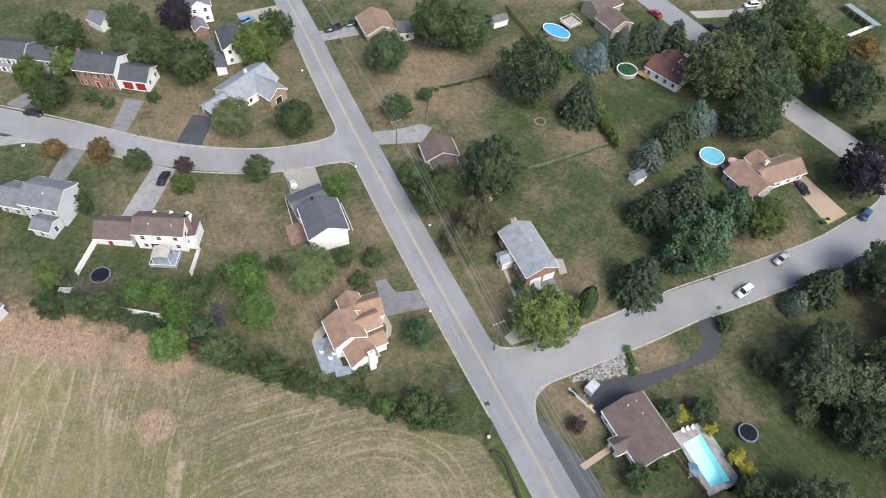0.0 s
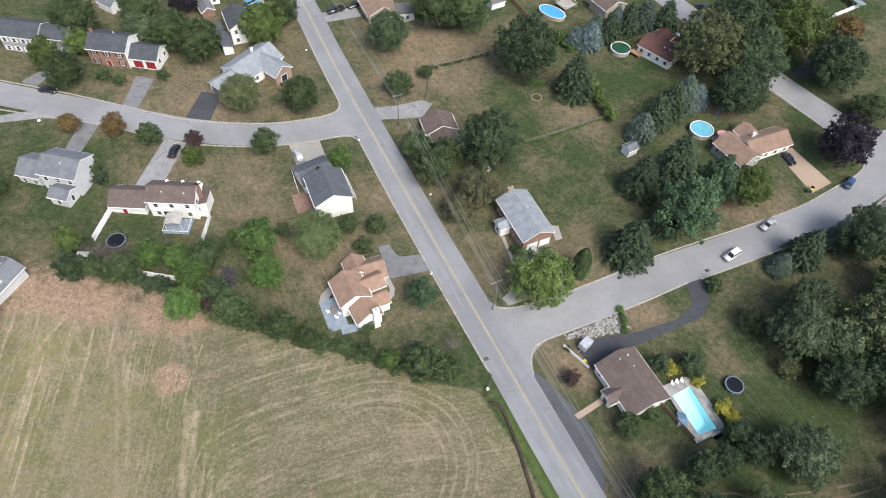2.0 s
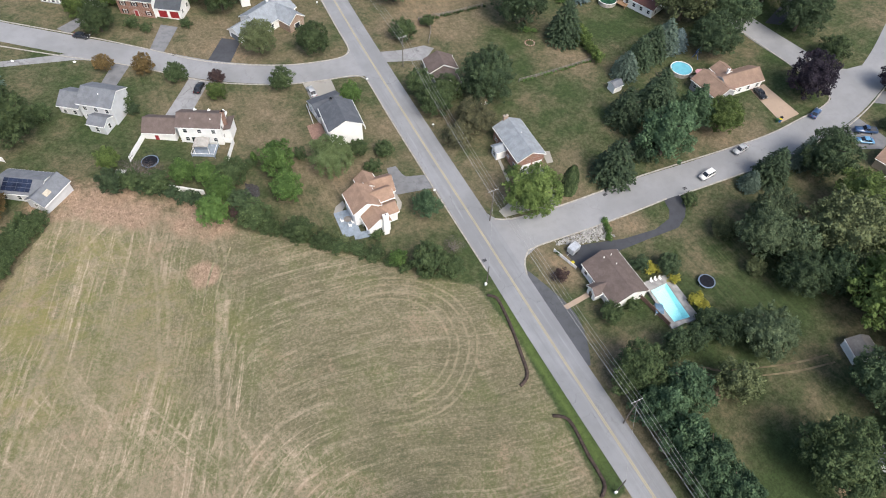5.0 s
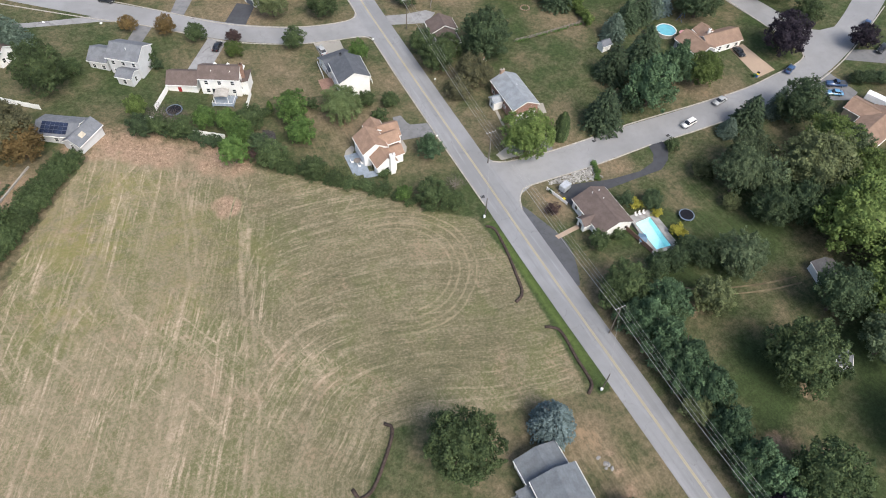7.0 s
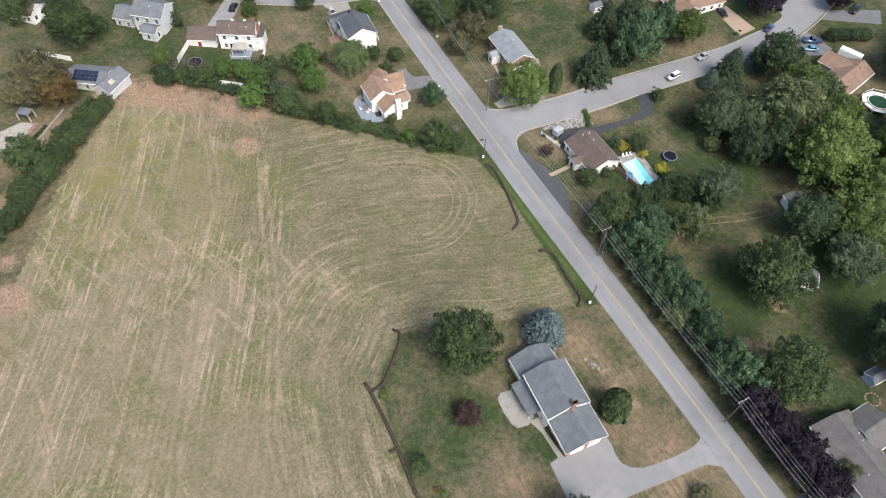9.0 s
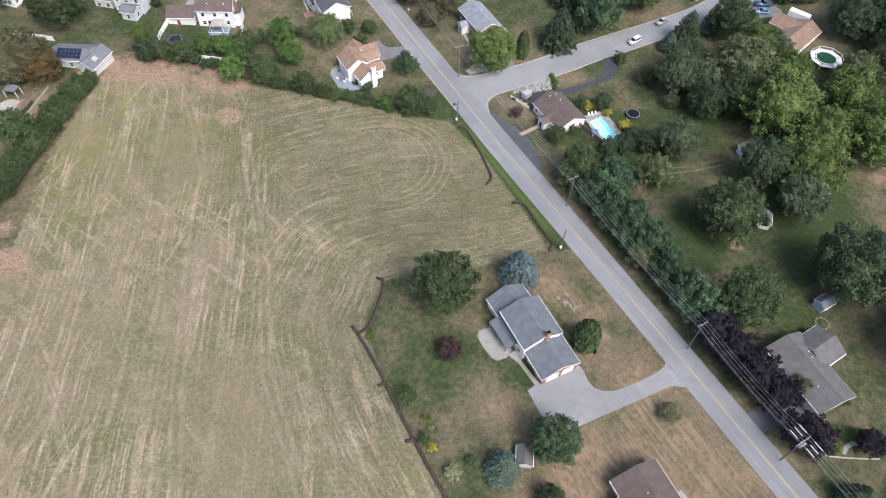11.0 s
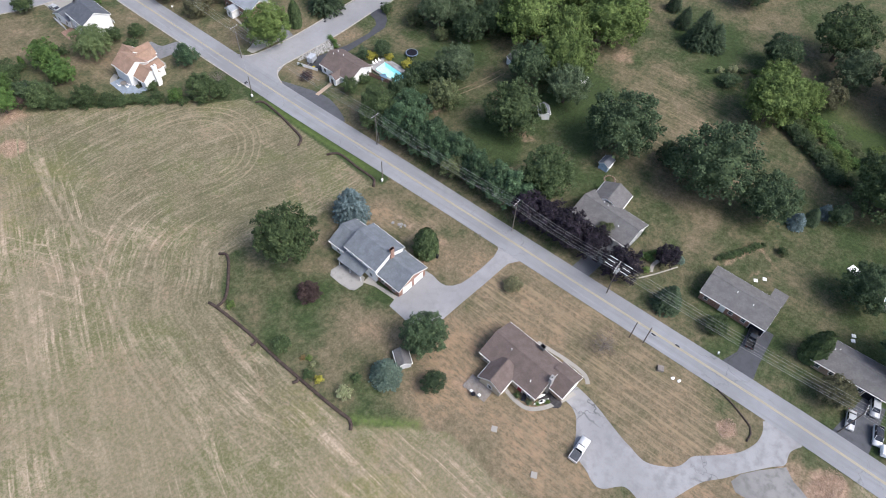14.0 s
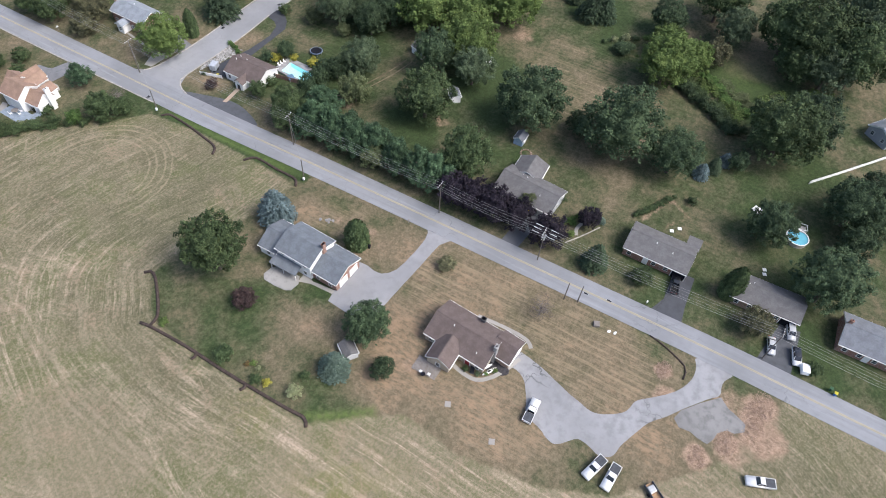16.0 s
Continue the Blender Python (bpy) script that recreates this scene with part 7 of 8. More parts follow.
car(146.4, 35.2, 150, "pickup", "blue", "blue pickup truck beside a house")
car(143.4, 32.5, 150, "sedan", "sky", "light blue car beside a house")
car(174.8, 51.4, 205, "sedan", "blue", "dark blue car by the street")
car(169.6, 40.4, 200, "suv", "black", "black car in an asphalt yard")
car(3.9, -92.4, 2, "pickup", "white", "white pickup truck at the edge of a driveway", 0.05)
car(-0.4, -107.7, 161, "pickup", "white", "white pickup truck with dark bed in dry grass", 0.0)
car(-0.5, -111.1, 174, "pickup", "white", "white pickup truck with dark bed in dry grass", 0.0)
car(13.7, -136.6, 112, "pickup", "white", "white pickup truck on bare earth", 0.0)
car(46.2, -131.9, -168, "sedan", "silver", "silver sedan on a crowded driveway")
car(52.3, -135.0, -165, "suv", "silver", "beige car before an open garage")
car(46.3, -137.4, -165, "suv", "white", "white car with dark glass roof on a driveway")
car(50.9, -108.2, 10, "pickup", "black", "black pickup truck before a carport")
car(23.8, 180.4, 20, "suv", "sky", "light blue car beside a white house")
car(-34.8, 97.2, -25, "suv", "white", "white car parked beneath field-side trees", 0.0)
car(19.8, 175.6, 20, "sedan", "blue", "blue car beside a white house")


# ---- poles and wires ----
def utility_pole(x, y, tall, label, arms=1, guy=False, yaw=0.0):
    ob = thing("utility_pole", x, y, label, "utility pole", yaw)
    part("pole", tube(bmesh.new(), 0.15, -1.0, tall, 12, r2=0.09), M_POLE, ob)
    tips = []
    for k in range(arms):
        z = tall - 0.35 - 0.9 * k
        a = part("crossarm", box(bmesh.new(), 0, 0.16, z, 2.6, 0.12, 0.14, bevel=0.02), M_STONE, ob)
        for s in (-1.15, -0.45, 0.45, 1.15):
            bm = tube(bmesh.new(), 0.06, z + 0.14, z + 0.34, 8, s, 0.16)
            part("insulator", bm, M_TRIM, a)
    if arms > 1:
        for s in (-0.4, 0.4):
            bm = tube(bmesh.new(), 0.24, tall - 2.6, tall - 1.7, 14, s, -0.25)
            part("transformer", bm, M_STEEL, ob)
        for off in (-1.15, 0.0, 1.15):
            for s in (-1, 1):
                m = Matrix.Translation((off, s * 1.9, tall - 0.15)) @ Matrix.Rotation(radians(90), 4, "X")
                part("strain_insulator", tube(bmesh.new(), 0.055, -0.95, 0.95, 8, m=m), M_WHITE, ob)
    return Vector((x, y, rise(x, y)))


POLES = [(44.6, 112.6, 10.2, 1), (40.9, 51.8, 11, 1), (40.6, -4.4, 10.5, 1), (40.6, -49.8, 10.5, 1), (40.4, -77.2, 11, 3), (42.4, -131, 11, 1), (42, -185, 11, 1), (44.6, 168, 10.5, 1)]
for x, y, tall, arms in POLES:
    utility_pole(x, y, tall, "brown wooden utility pole with a crossarm" if arms == 1 else "wooden utility pole with transformers and three crossarms", arms)
for x, y, tall in ((31.4, 35.6, 7.2), (31.5, -14.9, 7.2), (33.3, -87.2, 6.5), (34.2, -90.2, 6.5)):
    p = thing("roadside_post", x, y, "tall dark wooden post by the roadside", "pole")
    part("pole", tube(bmesh.new(), 0.14, -0.5, tall, 10, r2=0.1), M_POLE, p)
    if y > -60:
        part("meter_box", box(bmesh.new(), -0.25, -0.1, 0.3, 0.5, 0.4, 0.8, bevel=0.04), M_WHITE, p)


def wire(a, b, sag, r=0.022):
    """One hanging line, a thin continuous tube."""
    bm, n, last = bmesh.new(), 14, None
    d = (b - a).normalized()
    u = d.cross(Vector((0, 0, 1))).normalized()
    v = u.cross(d)
    for k in range(n + 1):
        t = k / n
        p = a.lerp(b, t) - Vector((0, 0, sag * 4 * t * (1 - t)))
        ring = [bm.verts.new(p + (u * math.cos(q) + v * math.sin(q)) * r) for q in (0, math.pi / 2, math.pi, 3 * math.pi / 2)]
        if last:
            for j in range(4):
                bm.faces.new((last[j], last[(j + 1) % 4], ring[(j + 1) % 4], ring[j]))
        last = ring
    tagged(new("power_line", mesh_from(bm, "power_line", M_WIRE)), "thin grey power line between utility poles", "power line", "power lines")


order = sorted(POLES, key=lambda p: -p[1])
for (xa, ya, ta, _), (xb, yb, tb, _) in zip(order, order[1:]):
    for off, dz in ((-1.15, -0.1), (-0.45, -0.1), (0.45, -0.1), (1.15, -0.1), (0.0, -2.2)):
        wire(Vector((xa + off, ya + 0.16, rise(xa, ya) + ta + dz)), Vector((xb + off, yb + 0.16, rise(xb, yb) + tb + dz)), 0.9, 0.03 if dz < -1 else 0.022)
A, B = Vector((40.9, 51.8, 9.6)), Vector((31.4, 35.6, 6.4))
wire(A, B, 0.4), wire(Vector((40.6, -4.4, 9.6)), Vector((31.5, -14.9, 6.9)), 0.4)


# ---- soil barriers of the field ----
def sock(points, label="dark brown mulch-filled soil barrier on the field's edge", thick=0.36):
    line, bm, ring0 = curve_through(points, 0.8), bmesh.new(), None
    for k, c in enumerate(line):
        d = (line[min(k + 1, len(line) - 1)] - line[max(k - 1, 0)]).normalized()
        n, z = Vector((-d.y, d.x, 0)), rise(c.x, c.y) + 0.16
        w = thick + 0.04 * noise.noise(c * 0.7)
        ring = [bm.verts.new(Vector((c.x, c.y, z)) + n * math.cos(a) * w + Vector((0, 0, math.sin(a) * w * 0.75))) for a in (j * math.pi / 4 for j in range(8))]
        if ring0:
            for j in range(8):
                bm.faces.new((ring0[j], ring0[(j + 1) % 8], ring[(j + 1) % 8], ring[j]))
        else:
            bm.faces.new(ring)
        ring0 = ring
    bm.faces.new(list(reversed(ring0)))
    bmesh.ops.recalc_face_normals(bm, faces=bm.faces)
    tagged(new("soil_barrier", mesh_from(bm, "soil_barrier", M_SOCK, True)), label, "barrier", "soil barriers")


sock([(30.2, 33.0), (31.6, 32.0), (31.9, 30.4), (31.2, 24), (29.8, 17), (28.8, 12.9), (27.4, 11.4), (26.0, 10.8)])
sock([(28.6, 2.6), (30.6, 1.4), (31.2, -0.8), (30.7, -6.5), (30.6, -11), (30.2, -13.2), (28.4, -14.6)])
sock([(-11.6, -3.4), (-10.6, -4.4), (-11.4, -6.6), (-16, -12), (-18.8, -14.4), (-21.4, -14.8)])
sock([(-21.6, -12.6), (-21.2, -15.4), (-20.9, -24.8), (-21.2, -35.5), (-21.1, -49.7), (-20.9, -54.6), (-22.3, -56.2)])
for p, q in (((-21.0, -27.5), (-22.6, -27.6)), ((-21.2, -40.5), (-22.8, -40.4))):
    sock([p, ((p[0] + q[0]) / 2, p[1] - 0.3), q])
sock([(34.6, -107.6), (33.9, -110.6), (32.6, -113.9), (31.2, -116.6), (29.8, -117.3), (27.8, -117.2)], "thin dark brown soil barrier beside a driveway", 0.18)


# ---- fences, pools and garden things ----
def panel_fence(points, tall, mat, label, gap=2.4, rail=False):
    f = thing("fence", points[0][0], points[0][1], label, "fence", z=0.0)
    base = Vector((points[0][0], points[0][1], 0))
    line = curve_through(points, gap) if len(points) > 2 else [Vector((*points[0], 0)).lerp(Vector((*points[1], 0)), k / max(1, round(math.dist(*points) / gap))) for k in range(max(1, round(math.dist(*points) / gap)) + 1)]
    for k, p in enumerate(line):
        z = rise(p.x, p.y)
        part("post", box(bmesh.new(), p.x - base.x, p.y - base.y, z - 0.3, 0.13, 0.13, tall + 0.42, bevel=0.015), mat, f)
        if k + 1 < len(line):
            q = line[k + 1]
            c, d = (p + q) / 2, q - p
            zz = (z + rise(q.x, q.y)) / 2
            m = Matrix.Translation((c.x - base.x, c.y - base.y, zz)) @ Matrix.Rotation(math.atan2(d.y, d.x), 4, "Z")
            bm = bmesh.new()
            if rail:
                for h in (0.35, 0.75, 1.1):
                    box(bm, 0, 0, h, d.length, 0.05, 0.12, m)
            else:
                box(bm, 0, 0, 0.08, d.length, 0.05, tall, m)
                box(bm, 0, 0, tall, d.length, 0.09, 0.07, m)
            part("panel", bm, mat, f)


panel_fence([(-28.0, 109.6), (-32.9, 101.8)], 1.8, M_WHITE, "white vinyl privacy fence beside a lawn")
panel_fence([(-11.6, 101.6), (-8.1, 99.6)], 1.8, M_WHITE, "white vinyl privacy fence behind a house")
panel_fence([(-8.1, 99.6), (-11.4, 93.0)], 1.8, M_WHITE, "white vinyl privacy fence along a lawn")
panel_fence([(-30.4, 92.0), (-19.0, 84.6)], 1.8, M_WHITE, "white vinyl fence glimpsed between trees")
panel_fence([(-69.4, 118.4), (-59.6, 111.4)], 1.6, M_TRIM, "pale board fence beneath a tree")
panel_fence([(56.2, 119.9), (59.8, 126.4), (58.0, 131.4), (68, 130.6), (80, 130.2)], 1.1, M_GREYWOOD, "weathered rail fence across a lawn", rail=True)
panel_fence([(72.4, 93.2), (84, 92.8), (97.2, 92.6)], 1.1, M_GREYWOOD, "weathered split-rail fence across a lawn", rail=True)
panel_fence([(100.4, 157.4), (100.1, 145), (100.2, 131.8)], 1.7, M_WOOD, "brown wooden privacy fence")
panel_fence([(103.0, -129.6), (113, -137.6), (124.5, -146.6)], 1.1, M_WHITE, "long white vinyl fence across a back garden")
panel_fence([(50.8, 38.0), (52.9, 31.6)], 1.0, M_WHITE, "low white picket fence beside a driveway")
panel_fence([(61.6, 20.2), (63.0, 10)], 1.4, M_PAVERS, "red-brown wooden fence beside a pool")
panel_fence([(-57, 88), (-72, 68)], 1.0, M_GREYWOOD, "low wooden fence beside a hedge", rail=True)
panel_fence([(13.4, 106.4), (12.8, 99.4)], 0.9, M_WHITE, "low white railing beside a house", 1.75)
panel_fence([(25.2, 100.3), (24.9, 92.4)], 0.9, M_WHITE, "low white railing along a house", 1.75)
panel_fence([(166.5, -28.6), (173, -29.2), (181, -30.2)], 0.6, M_WHITE, "white fence at a garden's end")


def above_pool(x, y, rx, ry, yaw, water, label, wall=None):
    p = thing("above_ground_pool", x, y, label, "pool", yaw)
    sq = Matrix.Diagonal((rx, ry, 1, 1))
    bm = bmesh.new()
    bmesh.ops.create_cone(bm, cap_ends=False, segments=40, radius1=1, radius2=1, depth=1.3, matrix=sq @ Matrix.Translation((0, 0, 0.6)))
    part("wall", bm, wall or M_KERB, p)
    bm, n = bmesh.new(), 40
    rings = [[bm.verts.new((math.cos(2 * math.pi * k / n) * (rx + o), math.sin(2 * math.pi * k / n) * (ry + o), z)) for k in range(n)] for o, z in ((-0.12, 1.24), (0.1, 1.24), (0.1, 1.32), (-0.12, 1.32))]
    for i in range(4):
        for k in range(n):
            bm.faces.new((rings[i][k], rings[i][(k + 1) % n], rings[(i + 1) % 4][(k + 1) % n], rings[(i + 1) % 4][k]))
    bmesh.ops.recalc_face_normals(bm, faces=bm.faces)
    part("rim", bm, M_TRIM, p)
    bm = bmesh.new()
    bmesh.ops.create_circle(bm, cap_ends=True, segments=40, radius=0.985, matrix=sq @ Matrix.Translation((0, 0, 1.1)))
    part("water", bm, water, p)


M_WATER_BLUE = glassy("pool_water_blue", (0.06, 0.27, 0.5), 0.1, 1.2)
M_WATER_SKY = glassy("pool_water_sky", (0.12, 0.36, 0.45), 0.1, 1.15)
M_WATER_GREEN = glassy("pool_water_green", (0.02, 0.06, 0.035), 0.08, 1.3)
above_pool(117.6, 77.2, 3.1, 3.1, 0, M_WATER_SKY, "round above-ground pool with pale blue water")
above_pool(117.4, 115.0, 2.9, 2.9, 0, M_WATER_GREEN, "round above-ground pool with dark green water")
above_pool(108.2, 139.2, 4.6, 2.7, -66, M_WATER_BLUE, "oval above-ground pool with bright blue water")
above_pool(81.2, -130.6, 2.7, 2.7, 0, M_WATER_SKY, "round above-ground pool partly covered in shade")
above_pool(142.6, 5.4, 3.0, 3.0, 0, M_WATER_GREEN, "round dark pool with a white deck round it")


def trampoline(x, y, r, label, net=False):
    t = thing("trampoline", x, y, label, "trampoline")
    bm = bmesh.new()
    tube(bm, r * 0.86, 0.86, 0.9, 36)
    part("mat", bm, M_BLACKP, t)
    bm, n = bmesh.new(), 36
    ra = [bm.verts.new((math.cos(2 * math.pi * k / n) * r * 0.86, math.sin(2 * math.pi * k / n) * r * 0.86, 0.93)) for k in range(n)]
    rb = [bm.verts.new((math.cos(2 * math.pi * k / n) * r, math.sin(2 * math.pi * k / n) * r, 0.9)) for k in range(n)]
    rc = [bm.verts.new((v.co.x, v.co.y, 0.8)) for v in rb]
    for k in range(n):
        j = (k + 1) % n
        bm.faces.new((ra[k], rb[k], rb[j], ra[j])), bm.faces.new((rb[k], rc[k], rc[j], rb[j]))
    part("pad", bm, plain("blue_grey_pad", (0.13, 0.17, 0.24), 0.7), t)
    for k in range(8):
        a = math.pi / 4 * k
        part("leg", tube(bmesh.new(), 0.03, -0.05, 2.7 if net else 0.85, 6, math.cos(a) * r * 0.98, math.sin(a) * r * 0.98), M_BLACKP if net else M_STEEL, t)


trampoline(-28.6, 99.6, 2.15, "black trampoline with net poles on a back lawn", True)
trampoline(77.9, 15.6, 1.95, "black trampoline with blue-grey pad on a lawn")


def pool_in_ground():
    p = thing("swimming_pool", 67.6, 15.2, "turquoise in-ground swimming pool with a stone surround", "pool")
    z = p.matrix_world.translation.z
    q = [Vector((x - 67.6, y - 15.2, 0)) for x, y in POOL]
    bm = bmesh.new()
    top, low = [bm.verts.new((*v.xy, 0.02)) for v in q], [bm.verts.new((v.x * 0.92, v.y * 0.94, -1.2 if v.y > 0 else -2.2)) for v in q]
    bm.faces.new(low)
    for k in range(4):
        j = (k + 1) % 4
        bm.faces.new((top[k], top[j], low[j], low[k]))
    bmesh.ops.recalc_face_normals(bm, faces=bm.faces)
    bmesh.ops.reverse_faces(bm, faces=bm.faces)
    part("basin", bm, M_LINER, p)
    n = Net("clear_water", 0.05)
    clear, mixed = n.t.nodes.new("ShaderNodeBsdfTransparent"), n.t.nodes.new("ShaderNodeMixShader")
    n.put(clear.inputs[0], (0.72, 0.96, 0.98)), n.put(mixed.inputs[0], 0.07)
    n.colour((0.5, 0.8, 0.85)), n.bump(n.noise(1.6, 3), 0.1, 0.05)
    n.t.links.new(clear.outputs[0], mixed.inputs[1]), n.t.links.new(n.b.outputs[0], mixed.inputs[2])
    n.t.links.new(mixed.outputs[0], n.t.nodes["Material Output"].inputs[0])
    bm = bmesh.new()
    bm.faces.new([bm.verts.new((*v.xy, -0.14)) for v in q])
    w = part("water", bm, n.m, p)
    w.visible_shadow = False
    bm = bmesh.new()
    outer = [Vector((-2.8, 6.6, 0)), Vector((4.0, 6.2, 0)), Vector((3.7, -6.3, 0)), Vector((-4.2, -6.3, 0))]
    a, b = [bm.verts.new((*v.xy, 0.1)) for v in q], [bm.verts.new((*v.xy, 0.1)) for v in outer]
    c = [bm.verts.new((*v.xy, -1.2)) for v in outer]
    e = [bm.verts.new((*v.xy, -0.2)) for v in q]
    for k in range(4):
        j = (k + 1) % 4
        bm.faces.new((a[k], a[j], b[j], b[k])), bm.faces.new((b[k], b[j], c[j], c[k])), bm.faces.new((e[k], e[j], a[j], a[k]))
    bmesh.ops.recalc_face_normals(bm, faces=bm.faces)
    part("surround", bm, M_STONE, p)
    bm = bmesh.new()
    box(bm, 0, 5.0, -1.1, 2.6, 0.9, 0.75), box(bm, 0, 4.3, -1.15, 2.6, 0.7, 0.45)
    part("steps", bm, M_LINER, p)
    bm = bmesh.new()
    box(bm, 0, -2.6, -2.2, 1.2, 1.2, 0.05)
    part("drain_cover", bm, M_GREYWOOD, p)


pool_in_ground()


def lounge_chair(x, y, yaw, mat, label):
    c = thing("garden_chair", x, y, label, "chair", yaw, rise(x, y) + 0.1)
    part("seat", box(bmesh.new(), 0, 0, 0.32, 0.6, 0.55, 0.06, bevel=0.02), mat, c)
    part("backrest", box(bmesh.new(), 0, 0, 0, 0.6, 0.06, 0.75, Matrix.Translation((0, 0.3, 0.36)) @ Matrix.Rotation(radians(-18), 4, "X"), 0.02), mat, c)
    for sx in (-0.27, 0.27):
        for sy in (-0.24, 0.24):
            part("leg", box(bmesh.new(), sx, sy, 0, 0.06, 0.06, 0.34), mat, c)


for x, y in ((68.0, 21.2), (69.1, 21.0), (66.9, 21.3)):
    lounge_chair(x, y, 10, M_TRIM, "white plastic garden chair beside the pool")
for x, y in ((8.2, 64.6), (10.4, 63.2), (9.4, 62.6)):
    lounge_chair(x, y, 70, M_TRIM, "white garden chair on a deck")
for x, y in ((-0.1, -68.8), (0.2, -70.6)):
    lounge_chair(x, y, 90, M_TRIM, "white chair on a back porch")


def table(x, y, r, label, mat, parasol=None):
    t = thing("garden_table", x, y, label, "table", 0, rise(x, y) + 0.12)
    part("tabletop", tube(bmesh.new(), r, 0.68, 0.73, 20), mat, t)
    part("leg", tube(bmesh.new(), 0.05, 0, 0.7, 10), M_STEEL, t)
    if parasol:
        part("pole", tube(bmesh.new(), 0.025, 0.7, 2.4, 8), M_STEEL, t)
        part("canopy", tube(bmesh.new(), 1.5, 1.95, 2.45, 8, r2=0.05), parasol, t, "faded pink canvas canopy")


table(9.4, 64.4, 0.9, "pale square garden table on a deck", M_GREYWOOD)
table(120.6, 72.8, 0.8, "garden table under a pink parasol", M_WHITE, M_PINKP)
table(-0.6, -69.6, 0.5, "small dark table on a porch", M_BLACKP)


def deck(x, y, yaw, L, W, z, mat, label, rail=None):
    d = thing("deck", x, y, label, "deck", yaw)
    n = max(3, int(W / 0.3))
    for k in range(n):
        part("board", box(bmesh.new(), 0, (k + 0.5) / n * W - W / 2, z - 0.05, L, W / n - 0.02, 0.05), mat, d)
    for sx in (-1, 1):
        for sy in (-1, 1):
            part("post", box(bmesh.new(), sx * (L / 2 - 0.1), sy * (W / 2 - 0.1), -0.4, 0.12, 0.12, z + 0.35 + (1.0 if rail else 0)), mat, d)
    if rail:
        for sy in (-1, 1):
            part("railing", box(bmesh.new(), 0, sy * (W / 2 - 0.08), z + 0.85, L, 0.08, 0.08), rail, d)
        for sx in (-1, 1):
            part("railing", box(bmesh.new(), sx * (L / 2 - 0.08), 0, z + 0.85, 0.08, W, 0.08), rail, d)


deck(-15.4, 99.0, -27, 5.8, 4.4, 0.7, M_BLUEDECK, "blue-grey deck behind a white house", M_TRIM)
deck(9.0, 63.7, -2, 4.2, 8.0, 0.25, M_BLUEDECK, "blue-grey deck with garden furniture beside a house")
deck(10.8, 59.1, -8, 3.4, 2.0, 0.22, M_BLUEDECK, "narrow end of a blue-grey deck beside a house")
deck(122.0, 112.0, 20, 5.0, 3.6, 0.9, M_WOOD, "orange-stained wooden deck beside a pool", M_WOOD)
deck(114.4, 141.0, 10, 5.0, 4.8, 1.2, M_KERB, "pale pool deck with white railing", M_TRIM)
deck(121, 72.2, -3, 6.4, 3.2, 0.6, M_GREYWOOD, "grey wooden deck behind a house", M_GREYWOOD)
deck(84.4, -130.8, 10, 2.2, 2.4, 1.2, M_KERB, "pale pool deck under trees", M_TRIM)
deck(1.4, -69.4, 0, 3.4, 5.6, 0.2, M_GREYWOOD, "grey porch deck behind a ranch house")
ring = thing("pool_deck", 142.6, 5.4, "white eight-sided railed deck round a dark pool", "deck")
for k in range(8):
    q = Matrix.Rotation(radians(45 * k), 4, "Z")
    part("board", box(bmesh.new(), 3.85, 0, 1.1, 1.3, 3.4, 0.08, q), M_TRIM, ring)
    part("railing", box(bmesh.new(), 4.5, 0, 1.95, 0.08, 3.6, 0.08, q), M_TRIM, ring)
    part("post", box(bmesh.new(), 4.5, 1.8, -0.2, 0.12, 0.12, 2.2, q), M_TRIM, ring)
deck(85.9, -119.7, -20, 2.4, 2.4, 0.15, M_TRIM, "small white wooden platform beside a tree")


def canopy(x, y, yaw, L, W, z, mat, label):
    c = thing("canopy", x, y, label, "canopy", yaw)
    for sx in (-1, 1):
        for sy in (-1, 1):
            part("post", box(bmesh.new(), sx * (L / 2 - 0.1), sy * (W / 2 - 0.1), 0, 0.1, 0.1, z), M_TRIM, c)
    bm = bmesh.new()
    prism(bm, [(-L / 2, z), (L / 2, z), (L / 2, z + 0.08), (0, z + 0.45), (-L / 2, z + 0.08)], W)
    part("roof", bm, mat, c)


canopy(-15.7, 99.3, -24, 3.7, 3.3, 3.2, plain("grey_canvas", (0.36, 0.34, 0.31)), "grey-beige canvas canopy over a deck")
canopy(63.4, 14.2, 60, 2.6, 1.8, 0.9, plain("blue_tarpaulin", (0.1, 0.17, 0.25)), "blue-covered bench by the pool")


def bin_(x, y, mat, lid, label):
    b = thing("wheelie_bin", x, y, label, "bin")
    part("body", tube(bmesh.new(), 0.3, 0, 1.0, 8, r2=0.38), mat, b)
    part("lid", box(bmesh.new(), 0, 0, 1.0, 0.72, 0.72, 0.08, bevel=0.03), lid, b)


bin_(129.0, 48.4, M_BLUE, M_YELLOWP, "blue bin with yellow lid at the kerb")
bin_(128.2, 48.8, M_GREENP, M_GREENP, "dark bin at the kerb")
bin_(129.8, 48.9, M_BLACKP, M_BLACKP, "black bin at the kerb")
bin_(41.6, -146.6, M_BLUE, M_YELLOWP, "blue bin with yellow lid on the verge")
bin_(42.3, -145.6, M_GREENP, M_GREENP, "dark green bin on the verge")
bin_(53.0, -69.2, M_BLACKP, M_YELLOWP, "bin with yellow lid before a garage")
bin_(52.8, 33.0, M_BLACKP, M_YELLOWP, "bin with yellow lid beside a fence")
bin_(21.8, -41.4, M_BLACKP, M_BLACKP, "black bin beside a garage")


